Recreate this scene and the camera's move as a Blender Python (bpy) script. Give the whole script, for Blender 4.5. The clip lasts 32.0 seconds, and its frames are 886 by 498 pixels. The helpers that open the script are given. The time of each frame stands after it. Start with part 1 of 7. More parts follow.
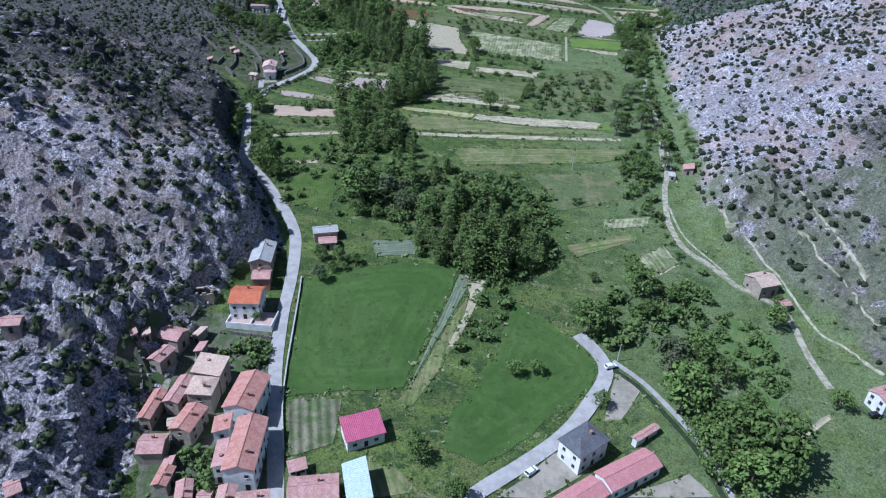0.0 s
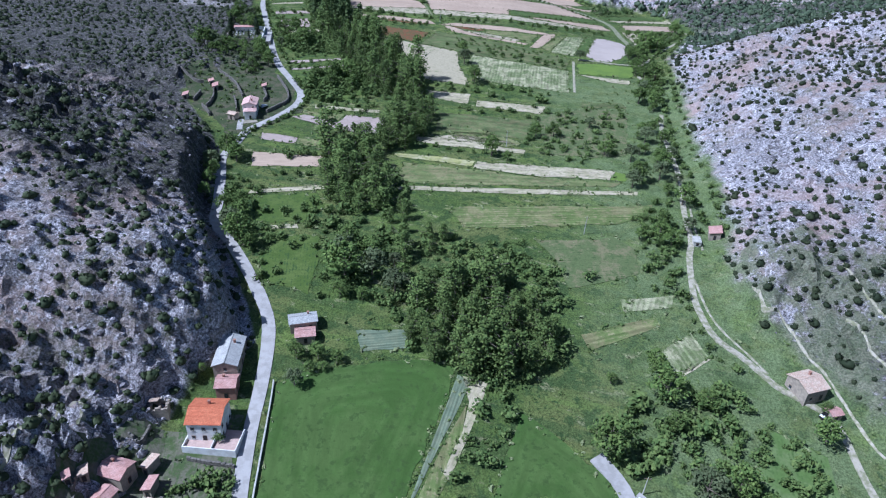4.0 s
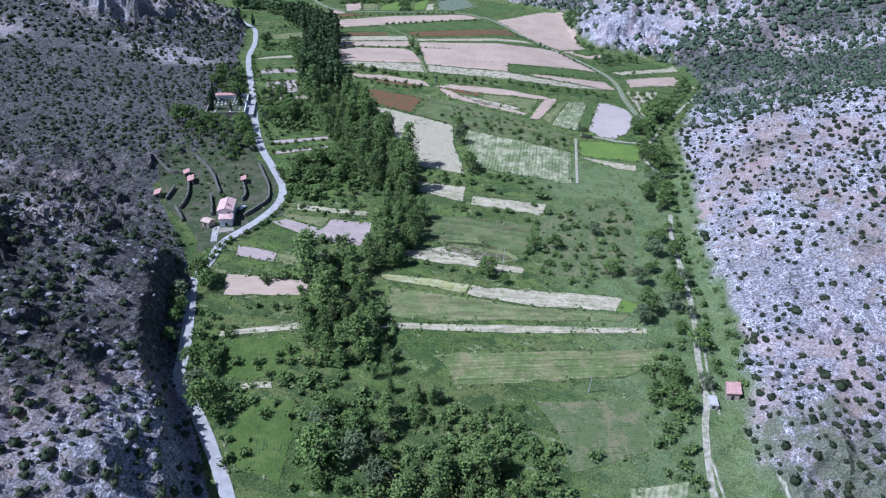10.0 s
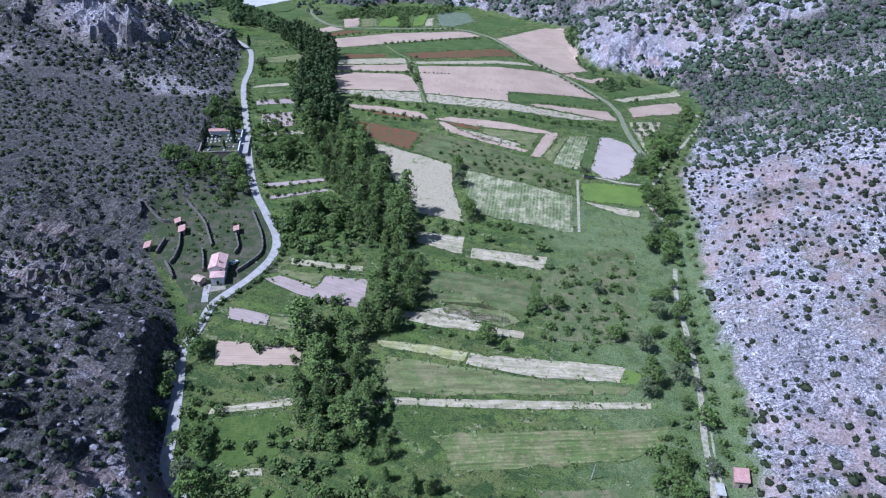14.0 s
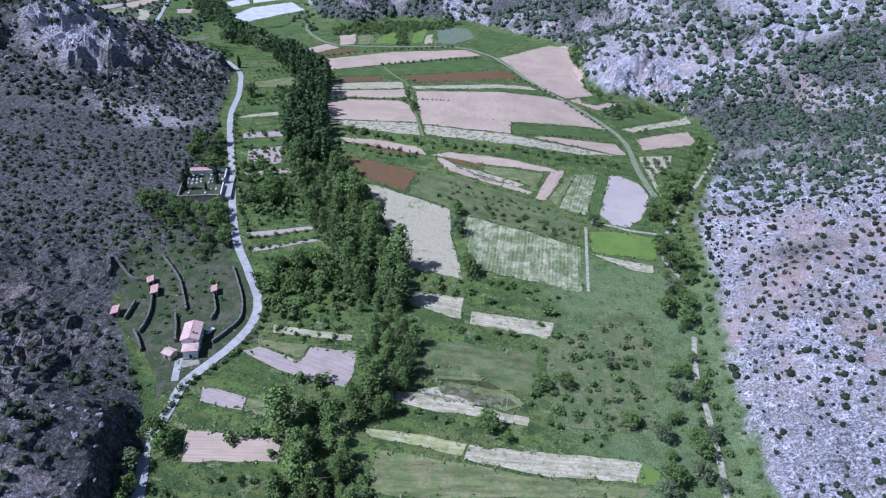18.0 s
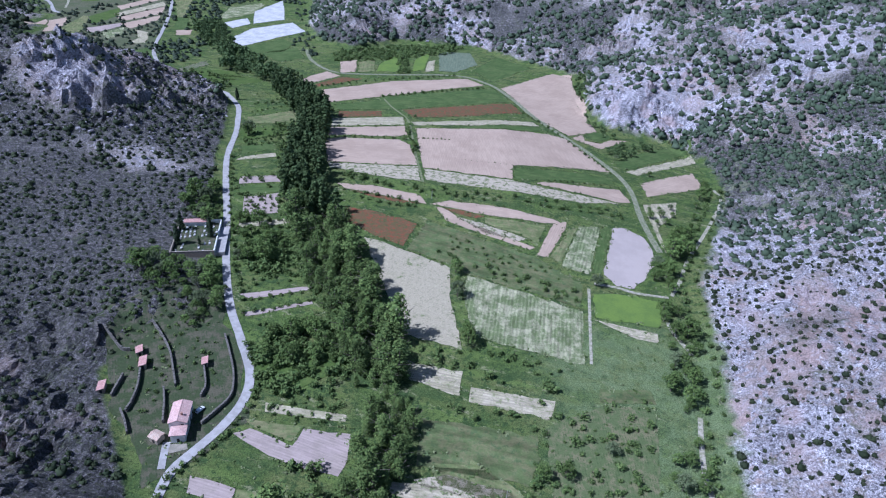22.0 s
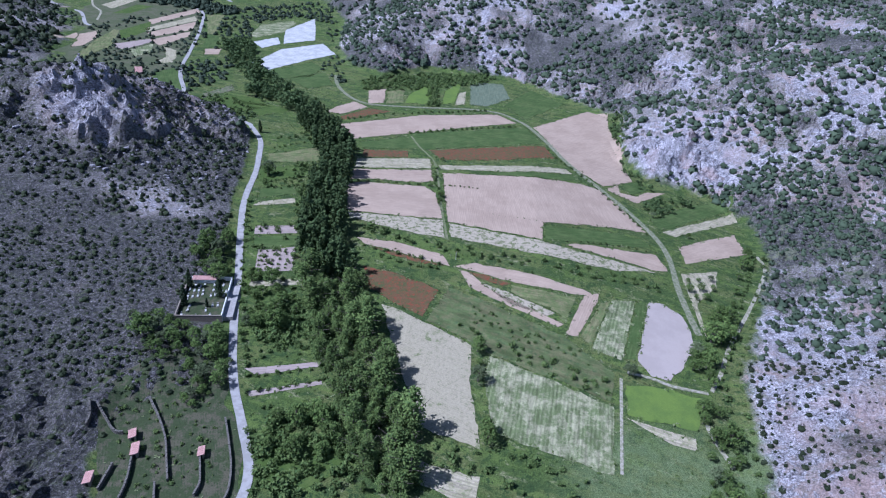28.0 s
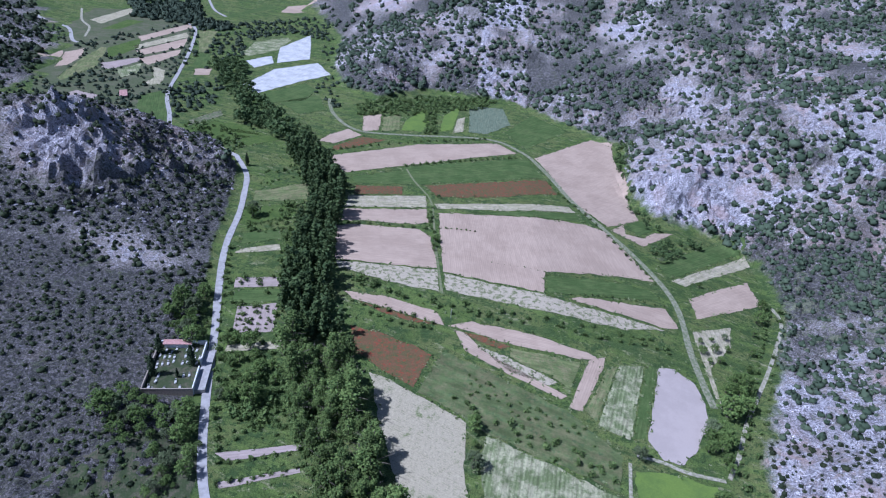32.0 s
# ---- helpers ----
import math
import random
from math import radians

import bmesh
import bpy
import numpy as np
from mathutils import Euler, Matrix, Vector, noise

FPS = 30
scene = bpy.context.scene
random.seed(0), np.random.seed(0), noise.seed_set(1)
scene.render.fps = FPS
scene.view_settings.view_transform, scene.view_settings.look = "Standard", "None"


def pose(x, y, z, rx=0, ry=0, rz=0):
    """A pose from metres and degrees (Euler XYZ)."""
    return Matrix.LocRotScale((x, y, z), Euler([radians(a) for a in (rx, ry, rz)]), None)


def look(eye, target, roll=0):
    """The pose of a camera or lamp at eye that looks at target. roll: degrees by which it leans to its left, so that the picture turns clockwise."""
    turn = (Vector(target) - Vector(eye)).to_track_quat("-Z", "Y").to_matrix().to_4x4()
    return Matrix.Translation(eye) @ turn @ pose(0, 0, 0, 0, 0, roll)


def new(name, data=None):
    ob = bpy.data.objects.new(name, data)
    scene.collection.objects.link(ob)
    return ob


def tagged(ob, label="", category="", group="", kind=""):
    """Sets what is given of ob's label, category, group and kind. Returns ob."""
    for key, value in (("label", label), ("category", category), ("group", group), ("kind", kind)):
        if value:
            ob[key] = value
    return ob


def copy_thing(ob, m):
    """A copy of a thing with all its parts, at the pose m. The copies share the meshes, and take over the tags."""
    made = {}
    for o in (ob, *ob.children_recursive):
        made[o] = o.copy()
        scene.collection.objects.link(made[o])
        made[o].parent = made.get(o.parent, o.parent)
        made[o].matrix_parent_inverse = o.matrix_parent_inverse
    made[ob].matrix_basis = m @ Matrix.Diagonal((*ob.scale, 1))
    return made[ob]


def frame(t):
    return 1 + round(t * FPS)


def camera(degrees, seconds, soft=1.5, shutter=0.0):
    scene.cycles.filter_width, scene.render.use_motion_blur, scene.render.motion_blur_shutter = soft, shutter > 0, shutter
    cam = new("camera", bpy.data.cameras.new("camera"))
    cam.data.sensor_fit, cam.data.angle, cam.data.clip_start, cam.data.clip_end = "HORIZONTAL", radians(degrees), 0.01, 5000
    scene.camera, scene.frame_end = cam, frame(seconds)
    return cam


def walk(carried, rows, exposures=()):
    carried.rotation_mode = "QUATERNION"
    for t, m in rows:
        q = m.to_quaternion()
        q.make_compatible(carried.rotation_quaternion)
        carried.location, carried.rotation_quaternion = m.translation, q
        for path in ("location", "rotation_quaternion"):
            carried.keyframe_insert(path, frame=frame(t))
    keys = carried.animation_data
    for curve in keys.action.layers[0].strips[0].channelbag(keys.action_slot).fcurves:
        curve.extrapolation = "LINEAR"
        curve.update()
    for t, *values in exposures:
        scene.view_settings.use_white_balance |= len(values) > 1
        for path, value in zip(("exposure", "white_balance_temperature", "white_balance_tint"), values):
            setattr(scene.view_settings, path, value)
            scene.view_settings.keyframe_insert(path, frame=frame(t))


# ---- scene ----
cam = camera(68.57, 32.0, soft=1.18)
PATH = [
    (0, pose(-9.73, 0.00, 106.17, 59.735, -2.366, 0.044)),
    (1, pose(-8.45, 8.19, 107.93, 59.586, -2.257, 0.307)),
    (2, pose(-8.68, 18.70, 109.46, 59.588, -2.261, 0.221)),
    (3, pose(-8.48, 30.84, 112.88, 59.265, -2.269, 0.173)),
    (3.5, pose(-8.60, 37.36, 115.18, 59.148, -2.259, 0.051)),
    (5.5, pose(-6.68, 60.04, 127.38, 59.019, -2.133, 0.121)),
    (6, pose(-6.52, 64.87, 130.69, 58.926, -2.133, 0.108)),
    (7, pose(-5.93, 74.20, 137.12, 58.798, -2.228, 0.178)),
    (8, pose(-6.07, 81.47, 143.23, 58.715, -2.249, 0.125)),
    (9, pose(-6.19, 88.85, 149.41, 58.572, -2.334, 0.100)),
    (10, pose(-6.92, 95.54, 155.70, 58.494, -2.528, 0.070)),
    (11, pose(-7.85, 101.53, 161.70, 58.442, -2.691, 0.016)),
    (12, pose(-8.49, 107.04, 166.10, 58.517, -2.871, -0.002)),
    (13, pose(-8.59, 112.27, 171.86, 58.208, -2.852, -0.003)),
    (14, pose(-7.73, 118.93, 176.32, 57.977, -2.781, 0.091)),
    (14.5, pose(-7.24, 123.30, 177.27, 57.904, -2.764, 0.122)),
    (16.5, pose(-6.60, 142.82, 181.20, 57.820, -2.868, 0.189)),
    (17, pose(-7.08, 148.28, 182.18, 57.874, -2.927, 0.132)),
    (18, pose(-7.27, 158.25, 186.45, 57.972, -3.069, 0.223)),
    (19, pose(-7.66, 166.88, 191.87, 57.964, -3.195, 0.284)),
    (20, pose(-7.85, 173.05, 197.50, 58.002, -3.347, 0.402)),
    (21, pose(-8.40, 178.14, 203.16, 58.042, -3.481, 0.446)),
    (22, pose(-8.74, 183.48, 208.55, 58.096, -3.688, 0.546)),
    (23, pose(-9.40, 188.29, 214.32, 58.179, -3.910, 0.633)),
    (23.5, pose(-10.04, 191.17, 216.46, 58.229, -4.008, 0.647)),
    (24, pose(-10.86, 193.58, 218.26, 58.334, -4.252, 1.238)),
    (24.5, pose(-11.72, 196.37, 220.47, 58.275, -4.592, 2.271)),
    (25, pose(-12.10, 199.02, 221.83, 58.236, -4.863, 3.134)),
    (25.5, pose(-12.55, 202.29, 222.48, 58.266, -5.041, 3.598)),
    (27.5, pose(-12.18, 219.28, 225.59, 58.280, -5.093, 3.684)),
    (28, pose(-12.25, 224.03, 226.16, 58.329, -5.112, 3.694)),
    (29, pose(-12.47, 233.89, 227.79, 58.319, -5.193, 3.732)),
    (30, pose(-12.53, 244.68, 229.20, 58.365, -5.282, 3.767)),
    (31, pose(-12.82, 255.64, 233.03, 58.350, -5.413, 3.852)),
    (32, pose(-13.26, 264.74, 237.10, 58.658, -5.589, 3.891)),
]
EXPOSURES = [(0.0, 0.33, 4880, 11), (6.0, 0.5, 4860, 13), (14.0, 0.43, 4800, 17), (22.0, 0.33, 4780, 18), (32.0, 0.26, 4770, 19)]
walk(cam, PATH, EXPOSURES)

# ---- sky and sun ----
SUN_FROM = Vector((-0.88, -0.25, 1.2)).normalized()
world = bpy.data.worlds.new("sky")
scene.world = world
world.use_nodes = True
sky = world.node_tree.nodes.new("ShaderNodeTexSky")
sky.sky_type, sky.sun_disc = "NISHITA", False
sky.sun_elevation = math.asin(SUN_FROM.z)
sky.sun_rotation = math.atan2(SUN_FROM.x, SUN_FROM.y)
world.node_tree.links.new(sky.outputs[0], world.node_tree.nodes["Background"].inputs[0])
world.node_tree.nodes["Background"].inputs[1].default_value = 0.058
sun = new("sun", bpy.data.lights.new("sun", "SUN"))
sun.data.energy, sun.data.angle, sun.data.color = 4.6, radians(0.53), (1.0, 0.96, 0.9)
sun.matrix_world = look(SUN_FROM * 900, (0, 0, 0))


# ---- materials ----
class Nodes:
    """A node material, written from the inside out."""

    def __init__(self, name, rough=0.9, metal=0.0, spec=0.2):
        self.m = bpy.data.materials.new(name)
        self.m.use_nodes = True
        self.t = self.m.node_tree
        self.b = self.t.nodes["Principled BSDF"]
        self.b.inputs["Roughness"].default_value = rough
        self.b.inputs["Metallic"].default_value = metal
        self.b.inputs["Specular IOR Level"].default_value = spec
        self.where = self.t.nodes.new("ShaderNodeTexCoord").outputs["Object"]

    def put(self, socket, value):
        if hasattr(value, "links"):
            self.t.links.new(value, socket)
        elif isinstance(value, tuple) and len(value) == 3 and socket.type == "RGBA":
            socket.default_value = (*value, 1)
        else:
            socket.default_value = value

    def noise(self, metres, detail=4.0, rough=0.55, stretch=None, turn=0.0, src=None):
        n = self.t.nodes.new("ShaderNodeTexNoise")
        src = src or self.where
        if turn:
            spin = self.t.nodes.new("ShaderNodeVectorRotate")
            spin.rotation_type = "Z_AXIS"
            spin.inputs["Angle"].default_value = turn
            self.t.links.new(src, spin.inputs["Vector"])
            src = spin.outputs[0]
        if stretch:
            mp = self.t.nodes.new("ShaderNodeMapping")
            mp.inputs["Scale"].default_value = stretch
            self.t.links.new(src, mp.inputs[0])
            src = mp.outputs[0]
        self.t.links.new(src, n.inputs["Vector"])
        n.inputs["Scale"].default_value = 1 / metres
        n.inputs["Detail"].default_value, n.inputs["Roughness"].default_value = detail, rough
        return n.outputs[0]

    def cells(self, metres, out="Distance", feature="F1", src=None):
        n = self.t.nodes.new("ShaderNodeTexVoronoi")
        n.feature = feature
        self.t.links.new(src or self.where, n.inputs["Vector"])
        n.inputs["Scale"].default_value = 1 / metres
        return n.outputs[out]

    def warped(self, metres, by):
        """The place, pushed about by noise, to break straight edges of cells."""
        n = self.t.nodes.new("ShaderNodeTexNoise")
        self.t.links.new(self.where, n.inputs["Vector"])
        n.inputs["Scale"].default_value, n.inputs["Detail"].default_value = 1 / metres, 4.0
        add = self.t.nodes.new("ShaderNodeVectorMath")
        add.operation = "MULTIPLY_ADD"
        self.t.links.new(n.outputs["Color"], add.inputs[0])
        add.inputs[1].default_value = (by, by, by)
        self.t.links.new(self.where, add.inputs[2])
        return add.outputs[0]

    def one_of(self, colour):
        """One number out of a cell's random colour."""
        n = self.t.nodes.new("ShaderNodeSeparateColor")
        self.t.links.new(colour, n.inputs[0])
        return n.outputs[0]

    def attr(self, name):
        n = self.t.nodes.new("ShaderNodeAttribute")
        n.attribute_name = name
        return n.outputs["Fac"]

    def along_rows(self, across=1.0, along=14.0):
        """A place in the field, squeezed so that noise runs along the rows."""
        n = self.t.nodes.new("ShaderNodeCombineXYZ")
        self.t.links.new(self.math("DIVIDE", self.attr("row"), across), n.inputs[0])
        self.t.links.new(self.math("DIVIDE", self.attr("along"), along), n.inputs[1])
        return n.outputs[0]

    def island(self):
        return self.t.nodes.new("ShaderNodeNewGeometry").outputs["Random Per Island"]

    def each(self):
        return self.t.nodes.new("ShaderNodeObjectInfo").outputs["Random"]

    def math(self, op, a, b=0.0, c=0.0):
        n = self.t.nodes.new("ShaderNodeMath")
        n.operation = op
        for k, v in enumerate((a, b, c)):
            self.put(n.inputs[k], v)
        return n.outputs[0]

    def span(self, v, a, b, lo=0.0, hi=1.0):
        n = self.t.nodes.new("ShaderNodeMapRange")
        n.interpolation_type = "SMOOTHSTEP"
        for k, u in enumerate((v, a, b, lo, hi)):
            self.put(n.inputs[k], u)
        return n.outputs[0]

    def mix(self, f, a, b, kind="MIX"):
        n = self.t.nodes.new("ShaderNodeMix")
        n.data_type, n.blend_type = "RGBA", kind
        self.put(n.inputs[0], f)
        self.put(n.inputs[6], a)
        self.put(n.inputs[7], b)
        return n.outputs[2]

    def grain(self, colour, factor):
        """The colour, made lighter and darker by a factor round 1."""
        n = self.t.nodes.new("ShaderNodeVectorMath")
        n.operation = "SCALE"
        self.put(n.inputs[0], colour)
        self.put(n.inputs[3], factor)
        return n.outputs[0]

    def bump(self, height, metres, strength=1.0):
        n = self.t.nodes.new("ShaderNodeBump")
        n.inputs["Strength"].default_value, n.inputs["Distance"].default_value = strength, metres
        self.t.links.new(height, n.inputs["Height"])
        self.t.links.new(n.outputs[0], self.b.inputs["Normal"])
        return self

    def done(self, colour):
        self.put(self.b.inputs["Base Color"], colour)
        return self.m


def plain(name, colour, second=None, metres=2.0, rough=0.85, grain=0.25, metal=0.0, relief=0.02, fine=0.35):
    """A surface with stains of one size, grain of a smaller one, and fine relief."""
    n = Nodes(name, rough, metal)
    second = second or tuple(0.78 * c for c in colour)
    c = n.mix(n.span(n.noise(metres), 0.38, 0.62), colour, second)
    f = n.noise(fine, 3.0)
    c = n.grain(c, n.math("MULTIPLY_ADD", f, 2 * grain, 1 - grain))
    return n.bump(f, relief).done(c)


def field_ground(name, one, two, metres, cut=(0.42, 0.6), row=0.0, grain=0.25, third=None, rib=0.05):
    """Farmed ground: two colours in patches, a third in streaks along the rows, and furrows."""
    n = Nodes(name, 0.95, 0, 0.1)
    c = n.mix(n.span(n.noise(metres, 8.0, 0.74), *cut), one, two)
    line = n.math("SINE", n.math("MULTIPLY", n.attr("row"), 2 * math.pi / (row or 1.1)))
    if third:
        streak = n.math("MULTIPLY_ADD", line, 0.05, n.noise(2.2, 5.0, 0.7))
        c = n.mix(n.span(streak, 0.52, 0.66), c, third)
    f = n.noise(0.8, 6.0, 0.75)
    c = n.grain(c, n.math("MULTIPLY_ADD", f, 2.4 * grain, 1 - 1.2 * grain))
    if row:
        c = n.grain(c, n.math("MULTIPLY_ADD", line, rib, 1.0))
        drag = n.noise(1.0, 5.0, 0.65, src=n.along_rows(row, 16.0))
        c = n.grain(c, n.span(drag, 0.33, 0.67, 1 - 0.8 * grain, 1 + 0.6 * grain))
    return n.bump(n.math("MULTIPLY_ADD", line, 0.15 if row else 0.0, f), 0.12, 0.7).done(c)


FIELD = {
    "tilled": field_ground("tilled_soil", (0.405, 0.305, 0.228), (0.352, 0.262, 0.195), 26, row=1.3, grain=0.12),
    "poppy": field_ground("poppy_field", (0.14, 0.078, 0.042), (0.082, 0.088, 0.036), 4, cut=(0.42, 0.62), grain=0.55, third=(0.215, 0.056, 0.032)),
    "crop": field_ground("young_crop", (0.066, 0.1, 0.03), (0.09, 0.122, 0.04), 15, row=1.8, grain=0.25),
    "wheat": field_ground("green_wheat", (0.053, 0.094, 0.022), (0.07, 0.11, 0.03), 26, row=3.4, grain=0.15, third=(0.046, 0.075, 0.021)),
    "straw": field_ground("dry_straw", (0.41, 0.352, 0.252), (0.32, 0.285, 0.18), 5, row=1.6, grain=0.3, third=(0.21, 0.215, 0.11), rib=0.1),
    "patchy": field_ground("patchy_stubble", (0.395, 0.335, 0.248), (0.15, 0.16, 0.075), 3.0, cut=(0.48, 0.58), grain=0.35),
    "stubble": field_ground("pale_stubble", (0.36, 0.312, 0.218), (0.15, 0.17, 0.075), 13, cut=(0.54, 0.64), grain=0.55, third=(0.27, 0.245, 0.155)),
    "mixed": field_ground("grassy_stubble", (0.135, 0.16, 0.07), (0.34, 0.32, 0.2), 8, cut=(0.44, 0.6), row=1.9, grain=0.36, third=(0.2, 0.21, 0.115), rib=0.13),
    "mixed_green": field_ground("flowering_meadow", (0.11, 0.142, 0.046), (0.19, 0.178, 0.085), 11, cut=(0.44, 0.6), row=1.6, grain=0.36, third=(0.21, 0.195, 0.1)),
    "meadow": field_ground("lush_meadow", (0.068, 0.102, 0.024), (0.094, 0.126, 0.034), 9, grain=0.42, third=(0.044, 0.074, 0.024)),
    "meadow_dry": field_ground("dry_meadow", (0.135, 0.155, 0.06), (0.195, 0.182, 0.09), 9, row=2.5, grain=0.35, third=(0.10, 0.135, 0.05)),
    "scrubby": field_ground("weedy_orchard_ground", (0.096, 0.122, 0.046), (0.142, 0.138, 0.066), 6, row=5.0, grain=0.35, third=(0.08, 0.11, 0.045)),
    "silver": field_ground("pale_seedbed", (0.4, 0.335, 0.3), (0.36, 0.302, 0.27), 22, grain=0.07),
    "rough_meadow": field_ground("rough_meadow", (0.098, 0.122, 0.05), (0.165, 0.152, 0.082), 6, cut=(0.46, 0.6), grain=0.45, third=(0.068, 0.096, 0.036)),
    "fresh": field_ground("fresh_meadow", (0.092, 0.142, 0.042), (0.128, 0.168, 0.066), 8, grain=0.35, third=(0.07, 0.112, 0.034)),
    "lime": field_ground("bright_grass", (0.135, 0.19, 0.04), (0.11, 0.16, 0.038), 10, grain=0.28),
    "limestraw": field_ground("yellowing_grass", (0.3, 0.29, 0.12), (0.36, 0.335, 0.2), 6, row=1.5, grain=0.3, third=(0.2, 0.215, 0.07)),
    "greyfield": field_ground("grey_seedbed", (0.36, 0.285, 0.255), (0.31, 0.25, 0.215), 9, row=1.2, grain=0.18),
    "plastic": field_ground("sheeted_beds", (0.5, 0.485, 0.47), (0.4, 0.39, 0.375), 12, row=3.0, grain=0.14),
    "cabbage": field_ground("blue_green_beans", (0.127, 0.155, 0.102), (0.16, 0.18, 0.115), 4, row=1.0, grain=0.3, rib=0.14),
    "garden": field_ground("vegetable_beds", (0.17, 0.158, 0.105), (0.09, 0.118, 0.048), 4, row=2.6, grain=0.3, rib=0.32),
    "village_ground": field_ground("village_ground", (0.13, 0.12, 0.09), (0.06, 0.085, 0.033), 5, grain=0.5, third=(0.06, 0.09, 0.034)),
    "rough_ground": field_ground("rough_dry_ground", (0.085, 0.098, 0.048), (0.12, 0.115, 0.072), 14, grain=0.4, third=(0.065, 0.085, 0.038)),
    "terrace_grass": field_ground("terrace_grass", (0.05, 0.064, 0.029), (0.095, 0.087, 0.058), 6, cut=(0.46, 0.58), grain=0.6, third=(0.042, 0.058, 0.026)),
    "gravel_yard": field_ground("gravel_yard", (0.31, 0.272, 0.222), (0.23, 0.208, 0.16), 4, grain=0.2),
}
SAY = {
    "fresh": "fresh green meadow beside the trees",
    "rough_meadow": "rough meadow with drying weeds and low shrubs",
    "tilled": "bare pinkish tilled soil with fine furrows", "poppy": "reddish field overgrown with poppies", "crop": "dark green field of young crop",
    "wheat": "large field of green wheat with tractor lines", "straw": "strip of pale dry cut straw", "patchy": "pale soil with patches of green weeds",
    "stubble": "pale stubble field with green patches", "mixed": "stubble field grown over with pale grass", "mixed_green": "meadow with pale flowering streaks",
    "meadow": "lush bright green meadow", "meadow_dry": "drying olive-green meadow", "scrubby": "weedy ground of a young orchard",
    "silver": "rounded field of pale grey seedbed", "lime": "bright yellow-green grass field", "limestraw": "strip of yellowing grass",
    "greyfield": "narrow bed of grey-brown bare soil", "plastic": "beds covered with white sheeting", "cabbage": "field of blue-green bean rows",
    "garden": "kitchen garden with vegetable beds", "gravel_yard": "pale gravel yard",
    "rough_ground": "rough dry ground between far fields", "village_ground": "weedy stony ground between the village houses", "terrace_grass": "olive grass on old hillside terraces",
}


def land_material():
    n = Nodes("valley_and_hillside", 0.95, 0, 0.1)
    hill = n.span(n.math("ADD", n.math("MULTIPLY", n.noise(11, 5, 0.65), 1.1), n.attr("hill")), 0.85, 1.25)
    veg_shade, red = n.attr("veg_shade"), n.attr("red")
    strips = n.noise(1.0, 4, 0.6, (1 / 75, 1 / 7, 1 / 60), 0.28)
    grass = n.mix(n.span(n.noise(34, 5, 0.6), 0.4, 0.6), (0.08, 0.114, 0.031), (0.122, 0.138, 0.047))
    grass = n.mix(n.span(strips, 0.53, 0.6, 0.0, 0.75), grass, (0.118, 0.16, 0.042))
    grass = n.mix(n.span(strips, 0.47, 0.4, 0.0, 0.7), grass, (0.06, 0.09, 0.03))
    grass = n.mix(n.span(n.noise(8, 5, 0.72), 0.5, 0.62), grass, (0.05, 0.078, 0.026))
    grass = n.mix(n.span(n.noise(4.2, 5, 0.75, (0.4, 1.0, 1.0), 0.28), 0.57, 0.66), grass, (0.21, 0.21, 0.11))
    grass = n.mix(n.span(n.noise(2.3, 4, 0.7), 0.54, 0.62), grass, (0.043, 0.07, 0.024))
    grass = n.mix(n.math("MULTIPLY", n.attr("pale"), n.span(n.noise(9, 6, 0.7), 0.38, 0.6, 0.25, 0.8)), grass, (0.152, 0.19, 0.088))
    rough = n.noise(1.5, 7, 0.74)
    bent = n.warped(1.1, 2.4)
    block = n.one_of(n.cells(2.3, "Color", src=bent))
    chip = n.one_of(n.cells(0.7, "Color", src=bent))
    split = n.noise(1.0, 9, 0.8)
    rock = n.mix(n.span(split, 0.42, 0.56), (0.125, 0.113, 0.121), (0.59, 0.553, 0.585))
    rock = n.grain(rock, n.span(n.noise(15, 5, 0.65), 0.3, 0.7, 0.8, 1.15))
    rock = n.grain(rock, n.math("MULTIPLY_ADD", block, 0.45, 0.78))
    rock = n.grain(rock, n.math("MULTIPLY_ADD", chip, 0.6, 0.7))
    rock = n.mix(n.span(n.noise(3.6, 8, 0.78), 0.54, 0.62, 0.0, 0.8), rock, (0.1, 0.09, 0.088))
    # soil darkens with scrub cover and, in the west, with painted slope shade
    bare = n.mix(n.span(veg_shade, 0.5, 0.95), (0.385, 0.33, 0.315), (0.142, 0.128, 0.137))
    soil = n.mix(n.math("MULTIPLY", n.span(n.noise(1.3, 6, 0.74), 0.45, 0.55), n.span(veg_shade, 0.3, 0.8, 0.6, 1.0)), bare, (0.085, 0.085, 0.06))
    soil = n.mix(n.math("MULTIPLY", n.span(chip, 0.66, 0.78), n.span(veg_shade, 0.4, 1.1, 0.85, 0.25)), soil, (0.42, 0.382, 0.385))
    soil = n.mix(n.math("MULTIPLY", n.math("MULTIPLY", red, n.span(veg_shade, 0.55, 0.95, 1.0, 0.1)), n.span(n.noise(13, 4), 0.46, 0.6, 0.0, 0.7)), soil, (0.36, 0.25, 0.22))
    soil = n.mix(n.span(n.noise(7, 5, 0.7), 0.55, 0.66, 0.0, 0.8), soil, (0.11, 0.122, 0.066))
    soil = n.mix(n.math("MULTIPLY", n.span(n.noise(2.1, 7, 0.76), 0.465, 0.53), n.span(veg_shade, 0.5, 1.0, 0.0, 0.85)), soil, (0.05, 0.049, 0.047))
    cover = n.math("ADD", n.noise(5.5, 8, 0.78), n.math("MULTIPLY_ADD", veg_shade, 0.34, -0.16))
    stony = n.mix(n.span(cover, 0.46, 0.53), rock, soil)
